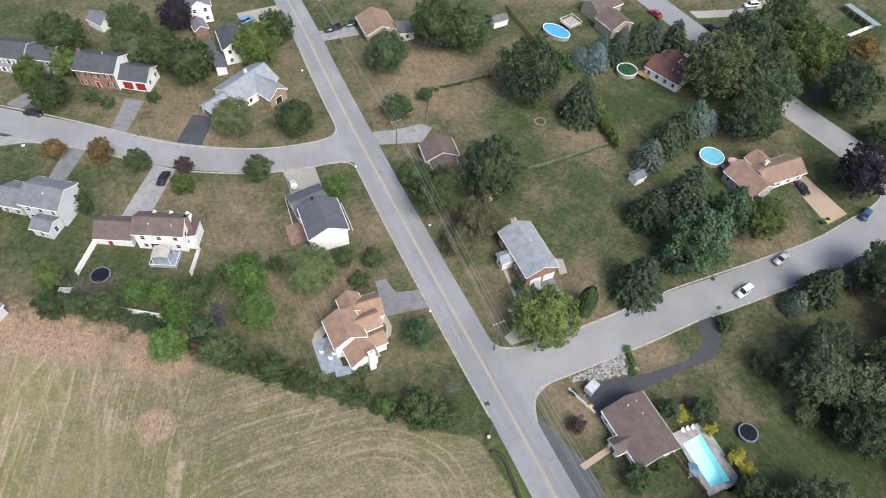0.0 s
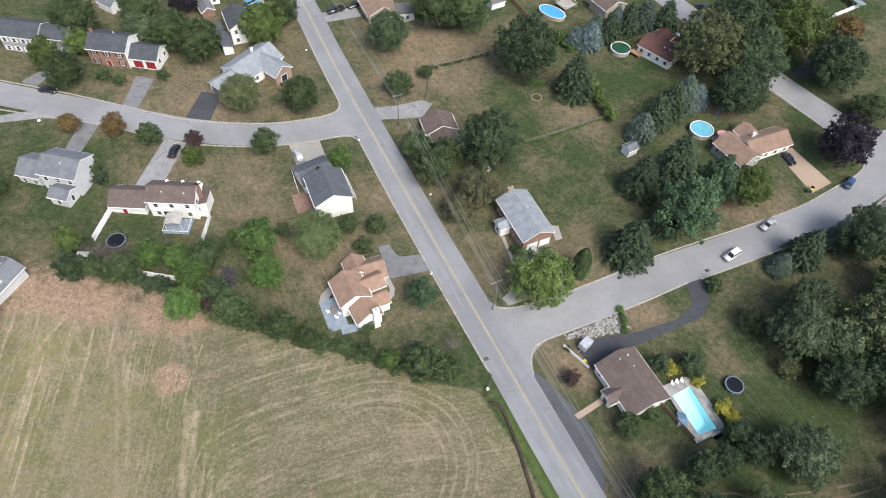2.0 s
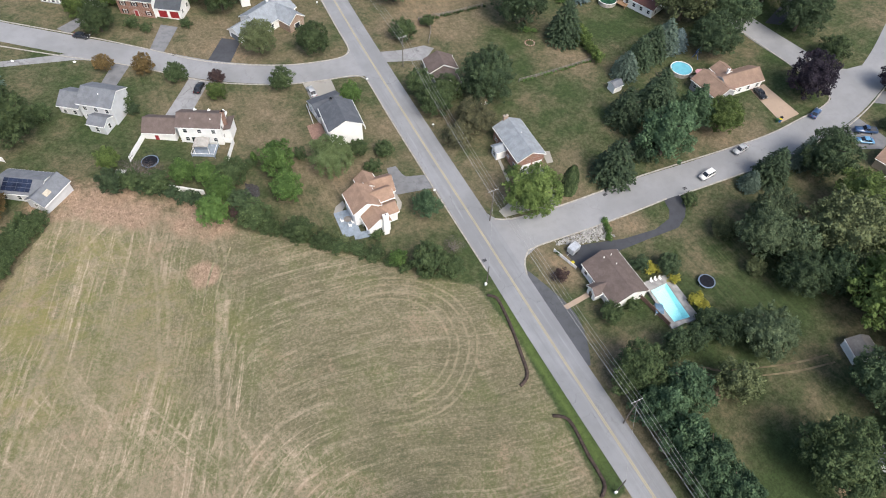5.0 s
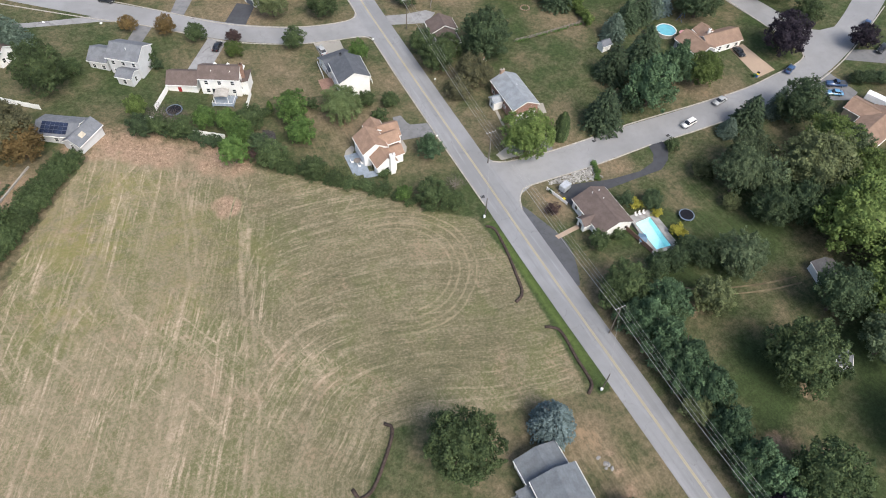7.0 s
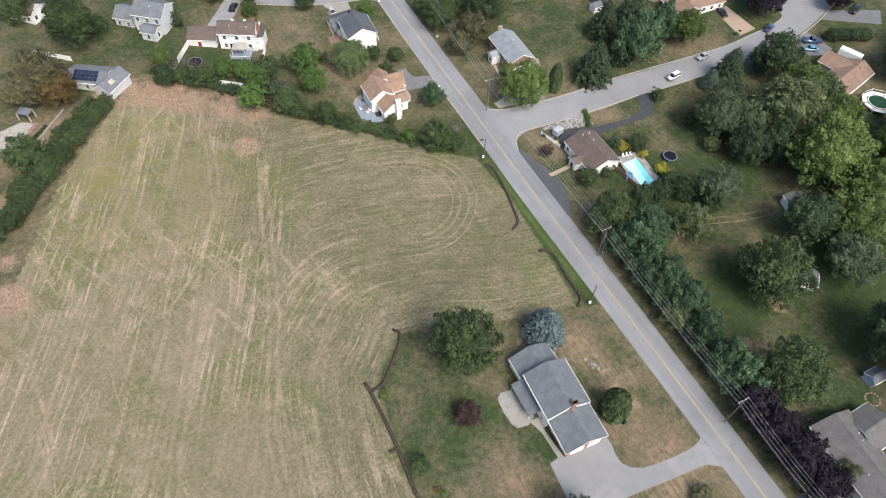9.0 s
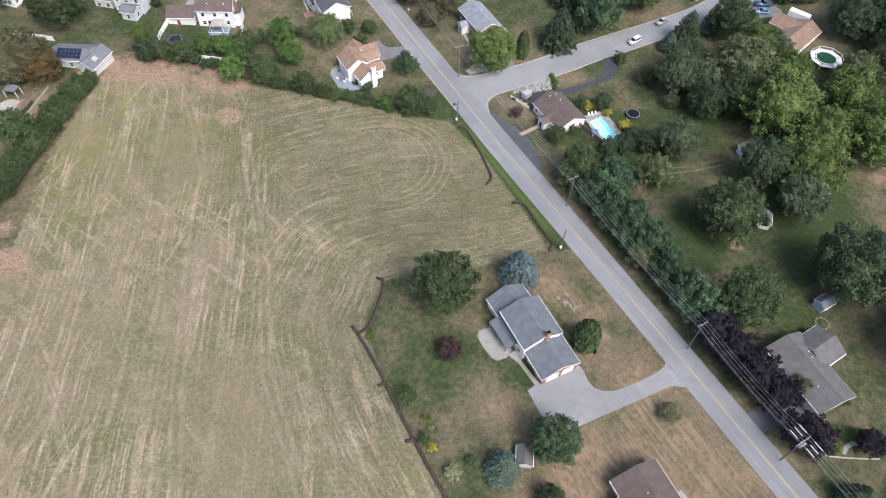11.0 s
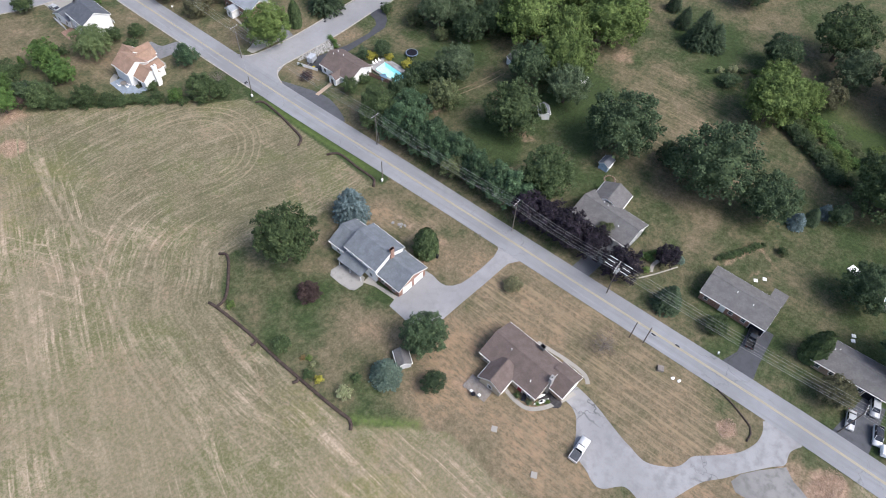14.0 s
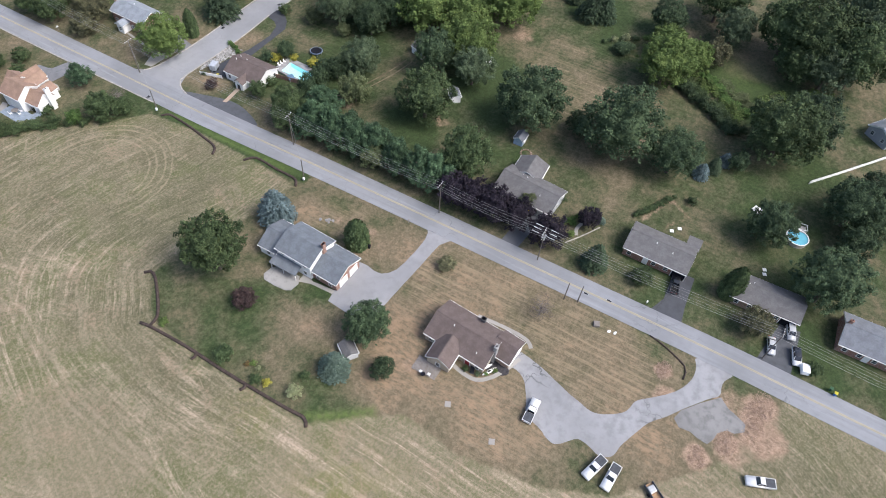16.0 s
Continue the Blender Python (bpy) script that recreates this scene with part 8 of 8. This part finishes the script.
def mailbox(x, y, label="white mailbox on a post by the road"):
    b = thing("mailbox", x, y, label, "mailbox")
    part("post", box(bmesh.new(), 0, 0, -0.2, 0.1, 0.1, 1.2), M_GREYWOOD, b)
    bm = bmesh.new()
    prism(bm, [(-0.28, 1.0), (0.28, 1.0), (0.28, 1.2), (0.15, 1.32), (-0.15, 1.32), (-0.28, 1.2)], 0.3)
    part("box", bm, M_GREYWOOD if "grey" in label else M_TRIM, b)


for x, y in ((32.2, 64.7), (32.5, 110.2), (41.8, 86.0), (42.3, -104.1), (33.5, -45.2), (31.8, 151)):
    mailbox(x, y, "small grey mailbox on a wooden post" if y == -45.2 else "white mailbox on a post by the road")


def slab(x, y, s, h, mat, label, name="utility_cover", yaw=25):
    b = thing(name, x, y, label, "cover", yaw)
    part("plate", box(bmesh.new(), 0, 0, -0.1, s, s, h + 0.1, bevel=0.03), mat, b)
    part("lid", box(bmesh.new(), 0, 0, h, s * 0.55, s * 0.55, 0.05, bevel=0.01), mat, b)


slab(-3.5, -77.2, 1.2, 0.2, M_CONC, "pale concrete tank cover in dry grass")
slab(-5.9, -88.4, 1.2, 0.2, M_CONC, "pale concrete tank cover in dry grass")
slab(0.3, -67.3, 1.2, 0.25, M_GREYWOOD, "dark square well cover on a lawn")
slab(30.8, -96.2, 1.3, 0.7, M_GREYWOOD, "grey utility box on a dry lawn")
for x, y in ((67.1, -102.5), (68.9, -104.0), (67.5, -125.9), (66.1, -126.2)):
    slab(x, y, 0.9, 0.12, M_TRIM, "small white cover on a back lawn")
for x, y, yaw in ((34.1, 41.8, 0), (91.6, 40.9, 0), (72.0, 47.9, 8), (-5, 125.6, -25), (-14.5, 141.2, -38)):
    g = thing("storm_drain", x, y, "dark iron storm drain grate at the kerb", "drain", yaw, rise(x, y) + 0.06)
    for k in range(6):
        part("bar", box(bmesh.new(), 0, -0.35 + k * 0.14, 0, 1.1, 0.06, 0.05), M_BLACKP, g)


def fire_ring(x, y):
    f = thing("fire_ring", x, y, "ring of reddish stones on a lawn", "fire pit")
    for k in range(14):
        a = 2 * math.pi * k / 14
        part("stone", box(bmesh.new(), 0, 0, -0.1, 0.42, 0.32, 0.32, Matrix.Translation((math.cos(a) * 1.45, math.sin(a) * 1.45, 0)) @ Matrix.Rotation(a, 4, "Z"), 0.06), M_BRICK, f)


fire_ring(72.0, -59.2), fire_ring(84.4, 107.6)


def rock_bank():
    """Loose pale stones on the bank between the street and a driveway."""
    rng, vs, fs = random.Random(4), [], []
    for _ in range(900):
        x, y = rng.uniform(52.5, 67), rng.uniform(36, 41)
        if y < 37.4 - 0.17 * (x - 57) + max(0, (60 - x) * 0.15) or y > 40.2:
            continue
        c, r, k = Vector((x, y, rise(x, y) + rng.uniform(0.0, 0.2))), rng.uniform(0.14, 0.42), len(vs)
        for d in ((1, 0, 0), (0, 1, 0), (-1, 0, 0), (0, -1, 0), (0, 0, 0.8), (0, 0, -0.6)):
            vs.append(c + Vector(d) * r * rng.uniform(0.7, 1.2) + Vector((rng.uniform(-0.08, 0.08), rng.uniform(-0.08, 0.08), 0)))
        fs += [(k, k + 1, k + 4), (k + 1, k + 2, k + 4), (k + 2, k + 3, k + 4), (k + 3, k, k + 4), (k + 1, k, k + 5), (k + 2, k + 1, k + 5), (k + 3, k + 2, k + 5), (k, k + 3, k + 5)]
    n = Net("bank_stone", 0.9)
    mat = n.colour(n.mix(n.geo.outputs["Random Per Island"], (0.16, 0.155, 0.15), (0.42, 0.41, 0.39)))
    tagged(new("rock_bank", mesh_of("rock_bank", vs, fs, mat)), "bank of loose pale grey stones beside the street", "rocks", kind="stuff")


rock_bank()


def hedge(points, wide, tall, kind, label, gap=1.6, loose=0.12):
    for k, p in enumerate(curve_through(points, gap)):
        r = random.Random(k * 13 + int(p.x))
        plant("hedge_shrub", kind, round(p.x + r.uniform(-loose, loose) * wide, 2), round(p.y + r.uniform(-loose, loose) * wide, 2), wide * r.uniform(0.7, 1.3), tall * r.uniform(0.75, 1.2), label, "hedge", "plants of one hedge")


hedge([(-54.6, 88.6), (-60.6, 80.4), (-68.4, 69.2), (-75.4, 59.0), (-82, 50)], 4.4, 4.2, "broad", "dense dark evergreen of a tall hedge", 1.5)
hedge([(-57.2, 90), (-63, 82), (-71, 70.5), (-78, 60)], 3.4, 3.6, "broad", "dense dark evergreen of a tall hedge", 2.0)
hedge([(100.6, 108), (98.9, 99), (97.9, 91.3)], 3.0, 3.4, "lime", "dense yellow-green hedge along a lawn", 1.3)
hedge([(73, 93.4), (80, 93.2), (88, 92.8), (96, 92.4)], 1.0, 0.6, "bright", "low weeds beneath a rail fence", 1.1, 0.4)
hedge([(62, 130.9), (70, 130.4), (80, 130.0)], 1.1, 0.7, "broad", "low weeds beneath a rail fence", 1.1, 0.4)
hedge([(122.6, -86.4), (117.0, -96.2), (110.2, -106.6)], 3.4, 2.6, "dark", "rough green bush of a hedge at a lawn's edge", 1.6, 0.2)
hedge([(125.4, -87.5), (119.6, -97.4), (112.8, -108)], 3.0, 2.0, "broad", "rough green bush of a hedge at a lawn's edge", 1.7, 0.2)
hedge([(131.4, -92.0), (127.4, -98.0), (124, -103), (121, -109)], 3.2, 1.5, "bright", "bright green weeds in an overgrown strip", 1.6, 0.45)
hedge([(129, -90), (123.4, -99.5), (117.6, -107)], 3.0, 1.4, "lime", "yellow-green weeds in an overgrown strip", 1.7, 0.45)
hedge([(130.6, -98), (127, -104), (126, -110), (131, -114.5)], 3.4, 1.3, "olive", "overgrown olive weeds beside a meadow", 1.8, 0.45)
hedge([(128, -110), (135, -117), (139.6, -123), (141, -130)], 3.4, 1.4, "lime", "yellow-green weeds below a wood", 1.9, 0.45)
hedge([(66.8, -92.8), (72, -96), (78.2, -99.3)], 1.5, 1.0, "broad", "low green plant in a garden row", 1.1)
hedge([(54.5, -78), (59, -81), (60, -84.5)], 1.4, 1.0, "bright", "low bright green plant beside a path", 1.3)
hedge([(67.2, 40.6), (66.2, 38), (65, 35.8)], 1.4, 1.2, "bright", "clipped green hedge on a bank", 0.9)
hedge([(101.5, 134), (103.5, 128), (104.5, 122)], 2.6, 2.2, "bright", "bright green climbers along a fence", 1.6)
hedge([(166.5, -27), (173, -27.6), (181, -28.6)], 1.9, 4.4, "column", "upright dark evergreen in a garden row", 1.6)

hedge([(-9, 69), (0, 61.5), (8, 54.6), (15, 48.6), (20, 44)], 2.8, 1.8, "broad", "low wild bush along the field edge", 1.9, 0.45)
hedge([(-8, 71.5), (1, 63.5), (9, 56.4)], 2.4, 1.6, "olive", "low wild bush along the field edge", 2.6, 0.45)
hedge([(-31, 92), (-25, 86.4), (-20, 82)], 3.2, 2.6, "dark", "wild bush in a field-side thicket", 2.2, 0.3)
hedge([(-15, 76.4), (-11, 72.4)], 3.2, 2.4, "broad", "wild bush in a field-side thicket", 2.4, 0.3)

# camper on the far lawn
c = thing("camper_trailer", 175.4, -37.0, "white camper trailer parked on a lawn", "trailer", -14)
part("body", prism(bmesh.new(), [(-3.6, 0.6), (3.6, 0.6), (3.8, 1.4), (3.3, 2.9), (-3.5, 3.0), (-3.7, 1.2)], 2.4), M_WHITE, c)
for k in range(3):
    part("window", box(bmesh.new(), -2.2 + 2 * k, -1.21, 1.7, 1.0, 0.04, 0.6), M_GLASS, c)
for sx in (-0.5, 0.5):
    for sy in (-1.05, 1.05):
        w = part("wheel", tube(bmesh.new(), 0.36, -0.12, 0.12, 14, m=Matrix.Translation((sx, sy, 0.36)) @ Matrix.Rotation(radians(90), 4, "X")), M_RUBBER, c)
# cargo trailer and box trailer
M_SHED = plain("silver_panels", (0.45, 0.47, 0.5), 0.45, 0.3)
c = thing("cargo_trailer", 55.0, 36.2, "small silver enclosed trailer on black asphalt", "trailer", 20, rise(55, 36.2) + 0.05)
part("body", box(bmesh.new(), 0, 0, 0.5, 2.8, 1.9, 1.7, bevel=0.12), M_SHED, c)
part("tongue", box(bmesh.new(), -1.9, 0, 0.5, 1.1, 0.12, 0.1), M_STEEL, c)
for sy in (-0.98, 0.98):
    part("wheel", tube(bmesh.new(), 0.33, -0.1, 0.1, 14, m=Matrix.Translation((0, sy, 0.33)) @ Matrix.Rotation(radians(90), 4, "X")), M_RUBBER, c)
c = thing("box_trailer", 150.4, 24.2, "long white box trailer beside a brown-roofed house", "trailer", -68)
part("body", box(bmesh.new(), 0, 0, 0.8, 6.6, 2.2, 2.0, bevel=0.1), M_WHITE, c)
for sy in (-1.0, 1.0):
    part("wheel", tube(bmesh.new(), 0.42, -0.15, 0.15, 14, m=Matrix.Translation((-2.6, sy, 0.42)) @ Matrix.Rotation(radians(90), 4, "X")), M_RUBBER, c)
c = thing("cargo_trailer", 43.8, -139.6, "small white covered trailer beside a driveway", "trailer", 15)
part("body", box(bmesh.new(), 0, 0, 0.5, 2.2, 1.7, 1.3, bevel=0.15), M_WHITE, c)
for sy in (-0.85, 0.85):
    part("wheel", tube(bmesh.new(), 0.3, -0.1, 0.1, 14, m=Matrix.Translation((0, sy, 0.3)) @ Matrix.Rotation(radians(90), 4, "X")), M_RUBBER, c)
# dump trailer at the field's edge
c = thing("dump_trailer", 1.0, -119.2, "dark open trailer on dry grass", "trailer", -125)
for s in (-1, 1):
    part("side", box(bmesh.new(), 0, s * 0.9, 0.6, 3.6, 0.08, 0.7), M_R_DARK, c)
    part("wheel", tube(bmesh.new(), 0.36, -0.12, 0.12, 14, m=Matrix.Translation((0, s * 1.05, 0.36)) @ Matrix.Rotation(radians(90), 4, "X")), M_RUBBER, c)
part("floor", box(bmesh.new(), 0, 0, 0.55, 3.6, 1.8, 0.08), M_WOOD, c)
part("tongue", box(bmesh.new(), 2.3, 0, 0.5, 1.2, 0.1, 0.1), M_BLACKP, c)
part("load", box(bmesh.new(), -0.6, 0, 0.63, 1.4, 1.5, 0.5, bevel=0.15), M_STEEL, c)
# blue tarpaulin on a back lawn
c = thing("tarpaulin", 133.0, 2.6, "crumpled bright blue tarpaulin on a lawn", "tarpaulin", 30)
part("sheet", tube(bmesh.new(), 1.0, -0.05, 0.35, 9, m=Matrix.Diagonal((1.5, 0.9, 1, 1)), r2=0.35), M_BLUE, c)
# dark mulched beds
b = thing("mulch_bed", -8.5, 81.6, "dark mulched bed between shrubs", "flower bed")
rng = random.Random(17)
bm = patch([(-8.5 + math.cos(q) * 1.7 * rng.uniform(0.8, 1.15), 81.6 + math.sin(q) * 3.2 * rng.uniform(0.75, 1.2)) for q in (k * math.pi / 11 for k in range(22))], 0.06, smooth=False, cell=1.0)
bmesh.ops.translate(bm, verts=bm.verts, vec=-b.matrix_world.translation)
part("mulch", bm, M_MULCH, b)
for k in range(40):
    q, d = rng.uniform(0, 6.28), rng.random() ** 0.6
    part("clump", tube(bmesh.new(), rng.uniform(0.1, 0.26), 0.0, rng.uniform(0.2, 0.5), 5, math.cos(q) * 1.3 * d, math.sin(q) * 2.6 * d, r2=0.05), M_MULCH if k % 3 else M_R_SLATE, b)
b = thing("mulch_bed", 9.6, -80.6, "dark mulched bed before a ranch house", "flower bed", 86)
part("mulch", tube(bmesh.new(), 1.0, -0.2, 0.1, 20, m=Matrix.Diagonal((4.4, 2.2, 1, 1)), r2=0.9), M_MULCH, b)
b = thing("brick_terrace", 12.7, 96.2, "red brick terrace beside a white house", "terrace", 87)
part("paving", box(bmesh.new(), 0, 0, -0.2, 6.0, 3.8, 0.3, bevel=0.03), M_PAVERS, b)
for x, y, w in ((132.1, -61.8, 2.3), (134.6, -64.8, 2.6)):
    shrub("cream", x, y, w, w * 0.8, "pale flowering mound-shaped shrub on a lawn")
for x, y, w, k in ((128.3, -65.6, 5.5, "dark"), (131.0, -67.4, 3.4, "dark"), (136.6, -67.6, 2.6, "broad"), (139.0, -70.4, 2.4, "bright"), (130.4, -59.6, 2.0, "broad")):
    shrub(k, x, y, w, w * 0.55, "low green shrub in a lawn bed")
for x, y in ((152.5, 33.6), (155.4, 32.2), (158.2, 30.6), (161.0, 29.2)):
    shrub("dark", x, y, 4.6, 3.6, "dark green shrub in a row beside a yard")
tree("plum", 165.0, 44.6, 8.6, 7.6, "dark purple-leaved tree near the side street")
tree("broad", 160.4, 62.4, 9.0, 6.5, "low spreading green tree at a street corner")


def brush_pile(x, y, r, count, seed):
    """A low heap of cut twigs and bark."""
    rng, vs, fs = random.Random(seed), [], []
    for _ in range(count):
        a, d = rng.uniform(0, 6.28), r * rng.random() ** 0.6
        px, py = x + math.cos(a) * d * 1.4, y + math.sin(a) * d
        c = Vector((px, py, rise(px, py) + rng.uniform(0.0, 0.35) * (1 - d / r) + 0.05))
        b, l, w, k = rng.uniform(0, 6.28), rng.uniform(0.1, 0.34), rng.uniform(0.015, 0.04), len(vs)
        u, n = Vector((math.cos(b), math.sin(b), rng.uniform(-0.3, 0.3))) * l, Vector((-math.sin(b), math.cos(b), 0)) * w
        vs += [c - u - n, c - u + n, c + u + n * 0.5, c + u - n * 0.5, c + Vector((0, 0, w * 2))]
        fs += [(k, k + 1, k + 4), (k + 1, k + 2, k + 4), (k + 2, k + 3, k + 4), (k + 3, k, k + 4)]
    tagged(new("brush_pile", mesh_of("brush_pile", vs, fs, M_BRUSH)), "low heap of cut brown twigs on bare earth", "brush", kind="stuff")


net = Net("dead_twigs", 0.95)
M_BRUSH = net.colour(net.mix(net.geo.outputs["Random Per Island"], (0.27, 0.185, 0.135), (0.43, 0.315, 0.24)))
for k, (x, y, r, c) in enumerate(((30.6, -133.6, 2.6, 340), (27.6, -132.6, 2.4, 260), (18.4, -128.9, 2.2, 300), (27.8, -112.9, 1.8, 300), (24.0, -133.2, 2.2, 160), (12.6, -124.6, 1.8, 200))):
    brush_pile(x, y, r, c, k)
# planting and loose things before the ranch house
for x, y, w, k in ((5.3, -76.4, 1.3, "broad"), (5.6, -79.2, 1.2, "grey"), (8.3, -82.0, 1.1, "lime"), (6.6, -80.6, 0.9, "bright")):
    shrub(k, x, y, w, w * 0.7, "small green shrub in a dark mulched bed")
b = thing("storage_box", 5.9, -77.8, "dark grey storage box in a mulched bed", "box", 20)
part("body", box(bmesh.new(), 0, 0, 0, 1.5, 0.8, 0.6, bevel=0.04), M_R_DARK, b)
part("lid", box(bmesh.new(), 0, 0, 0.6, 1.56, 0.86, 0.06, bevel=0.02), M_BLACKP, b)
def kayak(x, y, yaw, mat, label):
    """A slim boat with pointed ends, resting on its keel."""
    k = thing("kayak", x, y, label, "kayak", yaw, rise(x, y) + 0.1)
    bm, last = bmesh.new(), None
    for i in range(13):
        u = i / 6 - 1
        w, h = 0.36 * (1 - u * u) ** 0.7 + 0.02, 0.3 + 0.12 * u * u
        ring = [bm.verts.new((1.75 * u, w * math.cos(q), 0.02 + h * (0.45 + 0.45 * math.sin(q)))) for q in (j * math.pi / 5 for j in range(10))]
        if last:
            for j in range(10):
                bm.faces.new((last[j], last[(j + 1) % 10], ring[(j + 1) % 10], ring[j]))
        else:
            bm.faces.new(ring)
        last = ring
    bm.faces.new(last)
    bmesh.ops.recalc_face_normals(bm, faces=bm.faces)
    part("hull", bm, mat, k, smooth=True)
    bm = bmesh.new()
    tube(bm, 0.24, 0.33, 0.37, 14, m=Matrix.Diagonal((1.7, 0.85, 1, 1)))
    part("cockpit", bm, M_BLACKP, k)


kayak(7.9, -79.8, -34, M_WHITE, "white kayak lying in a mulched bed")
kayak(7.5, -81.0, -30, M_WHITE, "white kayak lying beside a mulched bed")
for x, y in ((30.7, -99.3), (31.0, -100.6), (-55.0, 151.7), (-40.0, 146.5)):
    g = thing("boundary_stone", x, y, "small white painted stone on a lawn", "stone", x * 40)
    bm = bmesh.new()
    bmesh.ops.create_icosphere(bm, subdivisions=2, radius=0.42, matrix=Matrix.Diagonal((1.1, 0.8, 0.7, 1)))
    for v in bm.verts:
        v.co *= 1 + 0.3 * noise.noise(v.co * 3 + Vector((x, y, 0)))
    part("body", bm, M_TRIM, g)
# low greenhouse and white fence beyond the far street
c = thing("greenhouse", 194.1, 103.4, "long low greenhouse of pale panels on a timber frame", "greenhouse", 90)
for k in range(5):
    part("panel", box(bmesh.new(), -4.9 + 2.45 * k, 0, 2.0, 2.35, 3.0, 0.06, Matrix.Rotation(radians(8), 4, "X")), M_SHEET, c)
    for sy in (-1.4, 1.4):
        part("post", box(bmesh.new(), -6.1 + 2.45 * k, sy, -0.3, 0.12, 0.12, 2.4), M_GREYWOOD, c)
panel_fence([(182.0, 98.8), (195.2, 98.9)], 1.5, M_WHITE, "white board fence before a greenhouse")
# garden bed with a pale edging
tagged(new("garden_edging", mesh_from(ribbon([(48.9, -80.8), (53.6, -83.8), (58.2, -86.4)], [0.3, 0.3], 0.12, step=1.0, across=1), "garden_edging", M_KERB)), "pale stone edging of a garden bed", "edging", kind="structure")
tagged(new("garden_path", mesh_from(ribbon([(52.6, -82.2), (54.4, -81.6), (56.2, -81.8), (57.8, -82.6)], [0.9, 0.9], 0.06, step=0.8, across=1), "garden_path", M_CONC)), "curved concrete path in a garden bed", "path", kind="structure")
for x, y, w, k in ((55.6, -79.6, 2.4, "bright"), (52.0, -81.0, 1.9, "lime"), (60.2, -86.0, 2.6, "bluegreen"), (55.6, -83.6, 1.6, "brown"), (60.4, -64.8, 1.8, "bright"), (61.6, -74.6, 2.2, "broad")):
    shrub(k, x, y, w, w * 0.6, "low garden plant in a stone-edged bed")
# flower bed at the lawn's corner
for x, y, w, k in ((-17.6, -37.8, 1.1, "autumn"), (-16.8, -38.8, 1.3, "lime"), (-19.0, -16.8, 1.9, "lime"), (-17.2, -40.4, 1.2, "cream")):
    shrub(k, x, y, w, w * 0.6, "small flowering plant in a garden bed")
for x, y in ((37.5, -91.0), (38.5, -96.4)):
    g = thing("manhole_cover", x, y, "dark iron cover set in the asphalt", "cover", 0, rise(x, y) + 0.055)
    part("frame", box(bmesh.new(), 0, 0, 0, 0.5, 1.3, 0.02), M_STEEL, g)
    part("plate", box(bmesh.new(), 0, 0, 0.02, 0.36, 1.1, 0.015), M_BLACKP, g)
for x, y in ((22.8, -26.4), (23.4, -27.9), (23.1, -28.7), (24.1, -29.2), (23.9, -28.3)):
    g = thing("garden_stone", x, y, "pale rounded garden stone on a lawn", "stone", x * 40)
    bm = bmesh.new()
    bmesh.ops.create_icosphere(bm, subdivisions=2, radius=0.3 + 0.2 * abs(math.sin(x * 57)), matrix=Matrix.Diagonal((1.1, 0.8, 0.6, 1)))
    for v in bm.verts:
        v.co *= 1 + 0.25 * noise.noise(v.co * 3 + Vector((x, y, 0)))
    part("body", bm, M_STONE, g)

for a, b in (((-16.8, 68.4), (-25.6, 51.0)), ((-19.0, 69.6), (-27.6, 52.0))):
    mid = ((a[0] + b[0]) / 2 - 0.5, (a[1] + b[1]) / 2)
    tagged(new("wheel_track", mesh_from(ribbon([a, mid, b], [0.25, 0.5, 0.35, 0.15], 0.02, step=1.0, across=1, depth=0.1), "wheel_track", M_STRAW)), "pale wheel track pressed into mown hay", "track", kind="structure")
# swing set
g = thing("swing_set", 126.4, 80.9, "blue metal swing set on a back lawn", "swing", 30)
part("crossbar", tube(bmesh.new(), 0.05, -1.5, 1.5, 8, m=Matrix.Translation((0, 0, 2.1)) @ Matrix.Rotation(radians(90), 4, "Y")), M_BLUE, g)
for sx in (-1.5, 1.5):
    for sy in (-1, 1):
        bm = bmesh.new()
        limb(bm, Vector((sx, sy * 0.9, -0.05)), Vector((sx, 0, 2.1)), 0.05, 0.05, 8)
        part("leg", bm, M_BLUE, g)
for sx in (-0.7, 0.7):
    part("seat", box(bmesh.new(), sx, 0, 0.5, 0.5, 0.2, 0.04), M_YELLOWP, g)
    for d in (-0.2, 0.2):
        part("chain", tube(bmesh.new(), 0.015, 0.5, 2.1, 5, sx + d, 0), M_STEEL, g)
for x, y, w in ((86.6, 113.4, 2.6), (88.4, 112.2, 1.8), (84.8, 114.6, 1.6)):
    shrub("bright", x, y, w, w * 0.4, "low tangle of weeds on a lawn")

# terrace beyond the hedge
tagged(new("terrace_slab", mesh_from(patch([(-80, 86.6), (-74.2, 89.2), (-71.6, 87.6), (-76.6, 79.2), (-82, 80)], 0.1, smooth=False), "terrace_slab", M_KERB)), "pale concrete terrace beyond a hedge", "terrace", kind="structure")
tagged(new("brick_edging", mesh_from(ribbon([(-70.8, 87.8), (-75.8, 79.4), (-78.6, 76.4)], [0.9, 0.9], 0.14, step=1.5, across=1), "brick_edging", M_PAVERS)), "red brick edging of a terrace", "edging", kind="structure")
tagged(new("garden_wall", mesh_from(ribbon([(-64.4, 90.8), (-70, 82.6), (-75.8, 74.7)], [0.35, 0.35], 0.4, step=1.5, across=1, depth=0.9), "garden_wall", M_CONC)), "low pale garden wall beside a hedge", "wall", kind="structure")
hedge([(-69.2, 85.6), (-72.6, 80.4), (-76.4, 75.2)], 1.1, 0.8, "dark", "small clipped plant in a garden row", 1.2)
canopy(-72.6, 90.2, -35, 3.4, 2.4, 2.3, M_R_GREY, "small grey-roofed pavilion at a terrace")
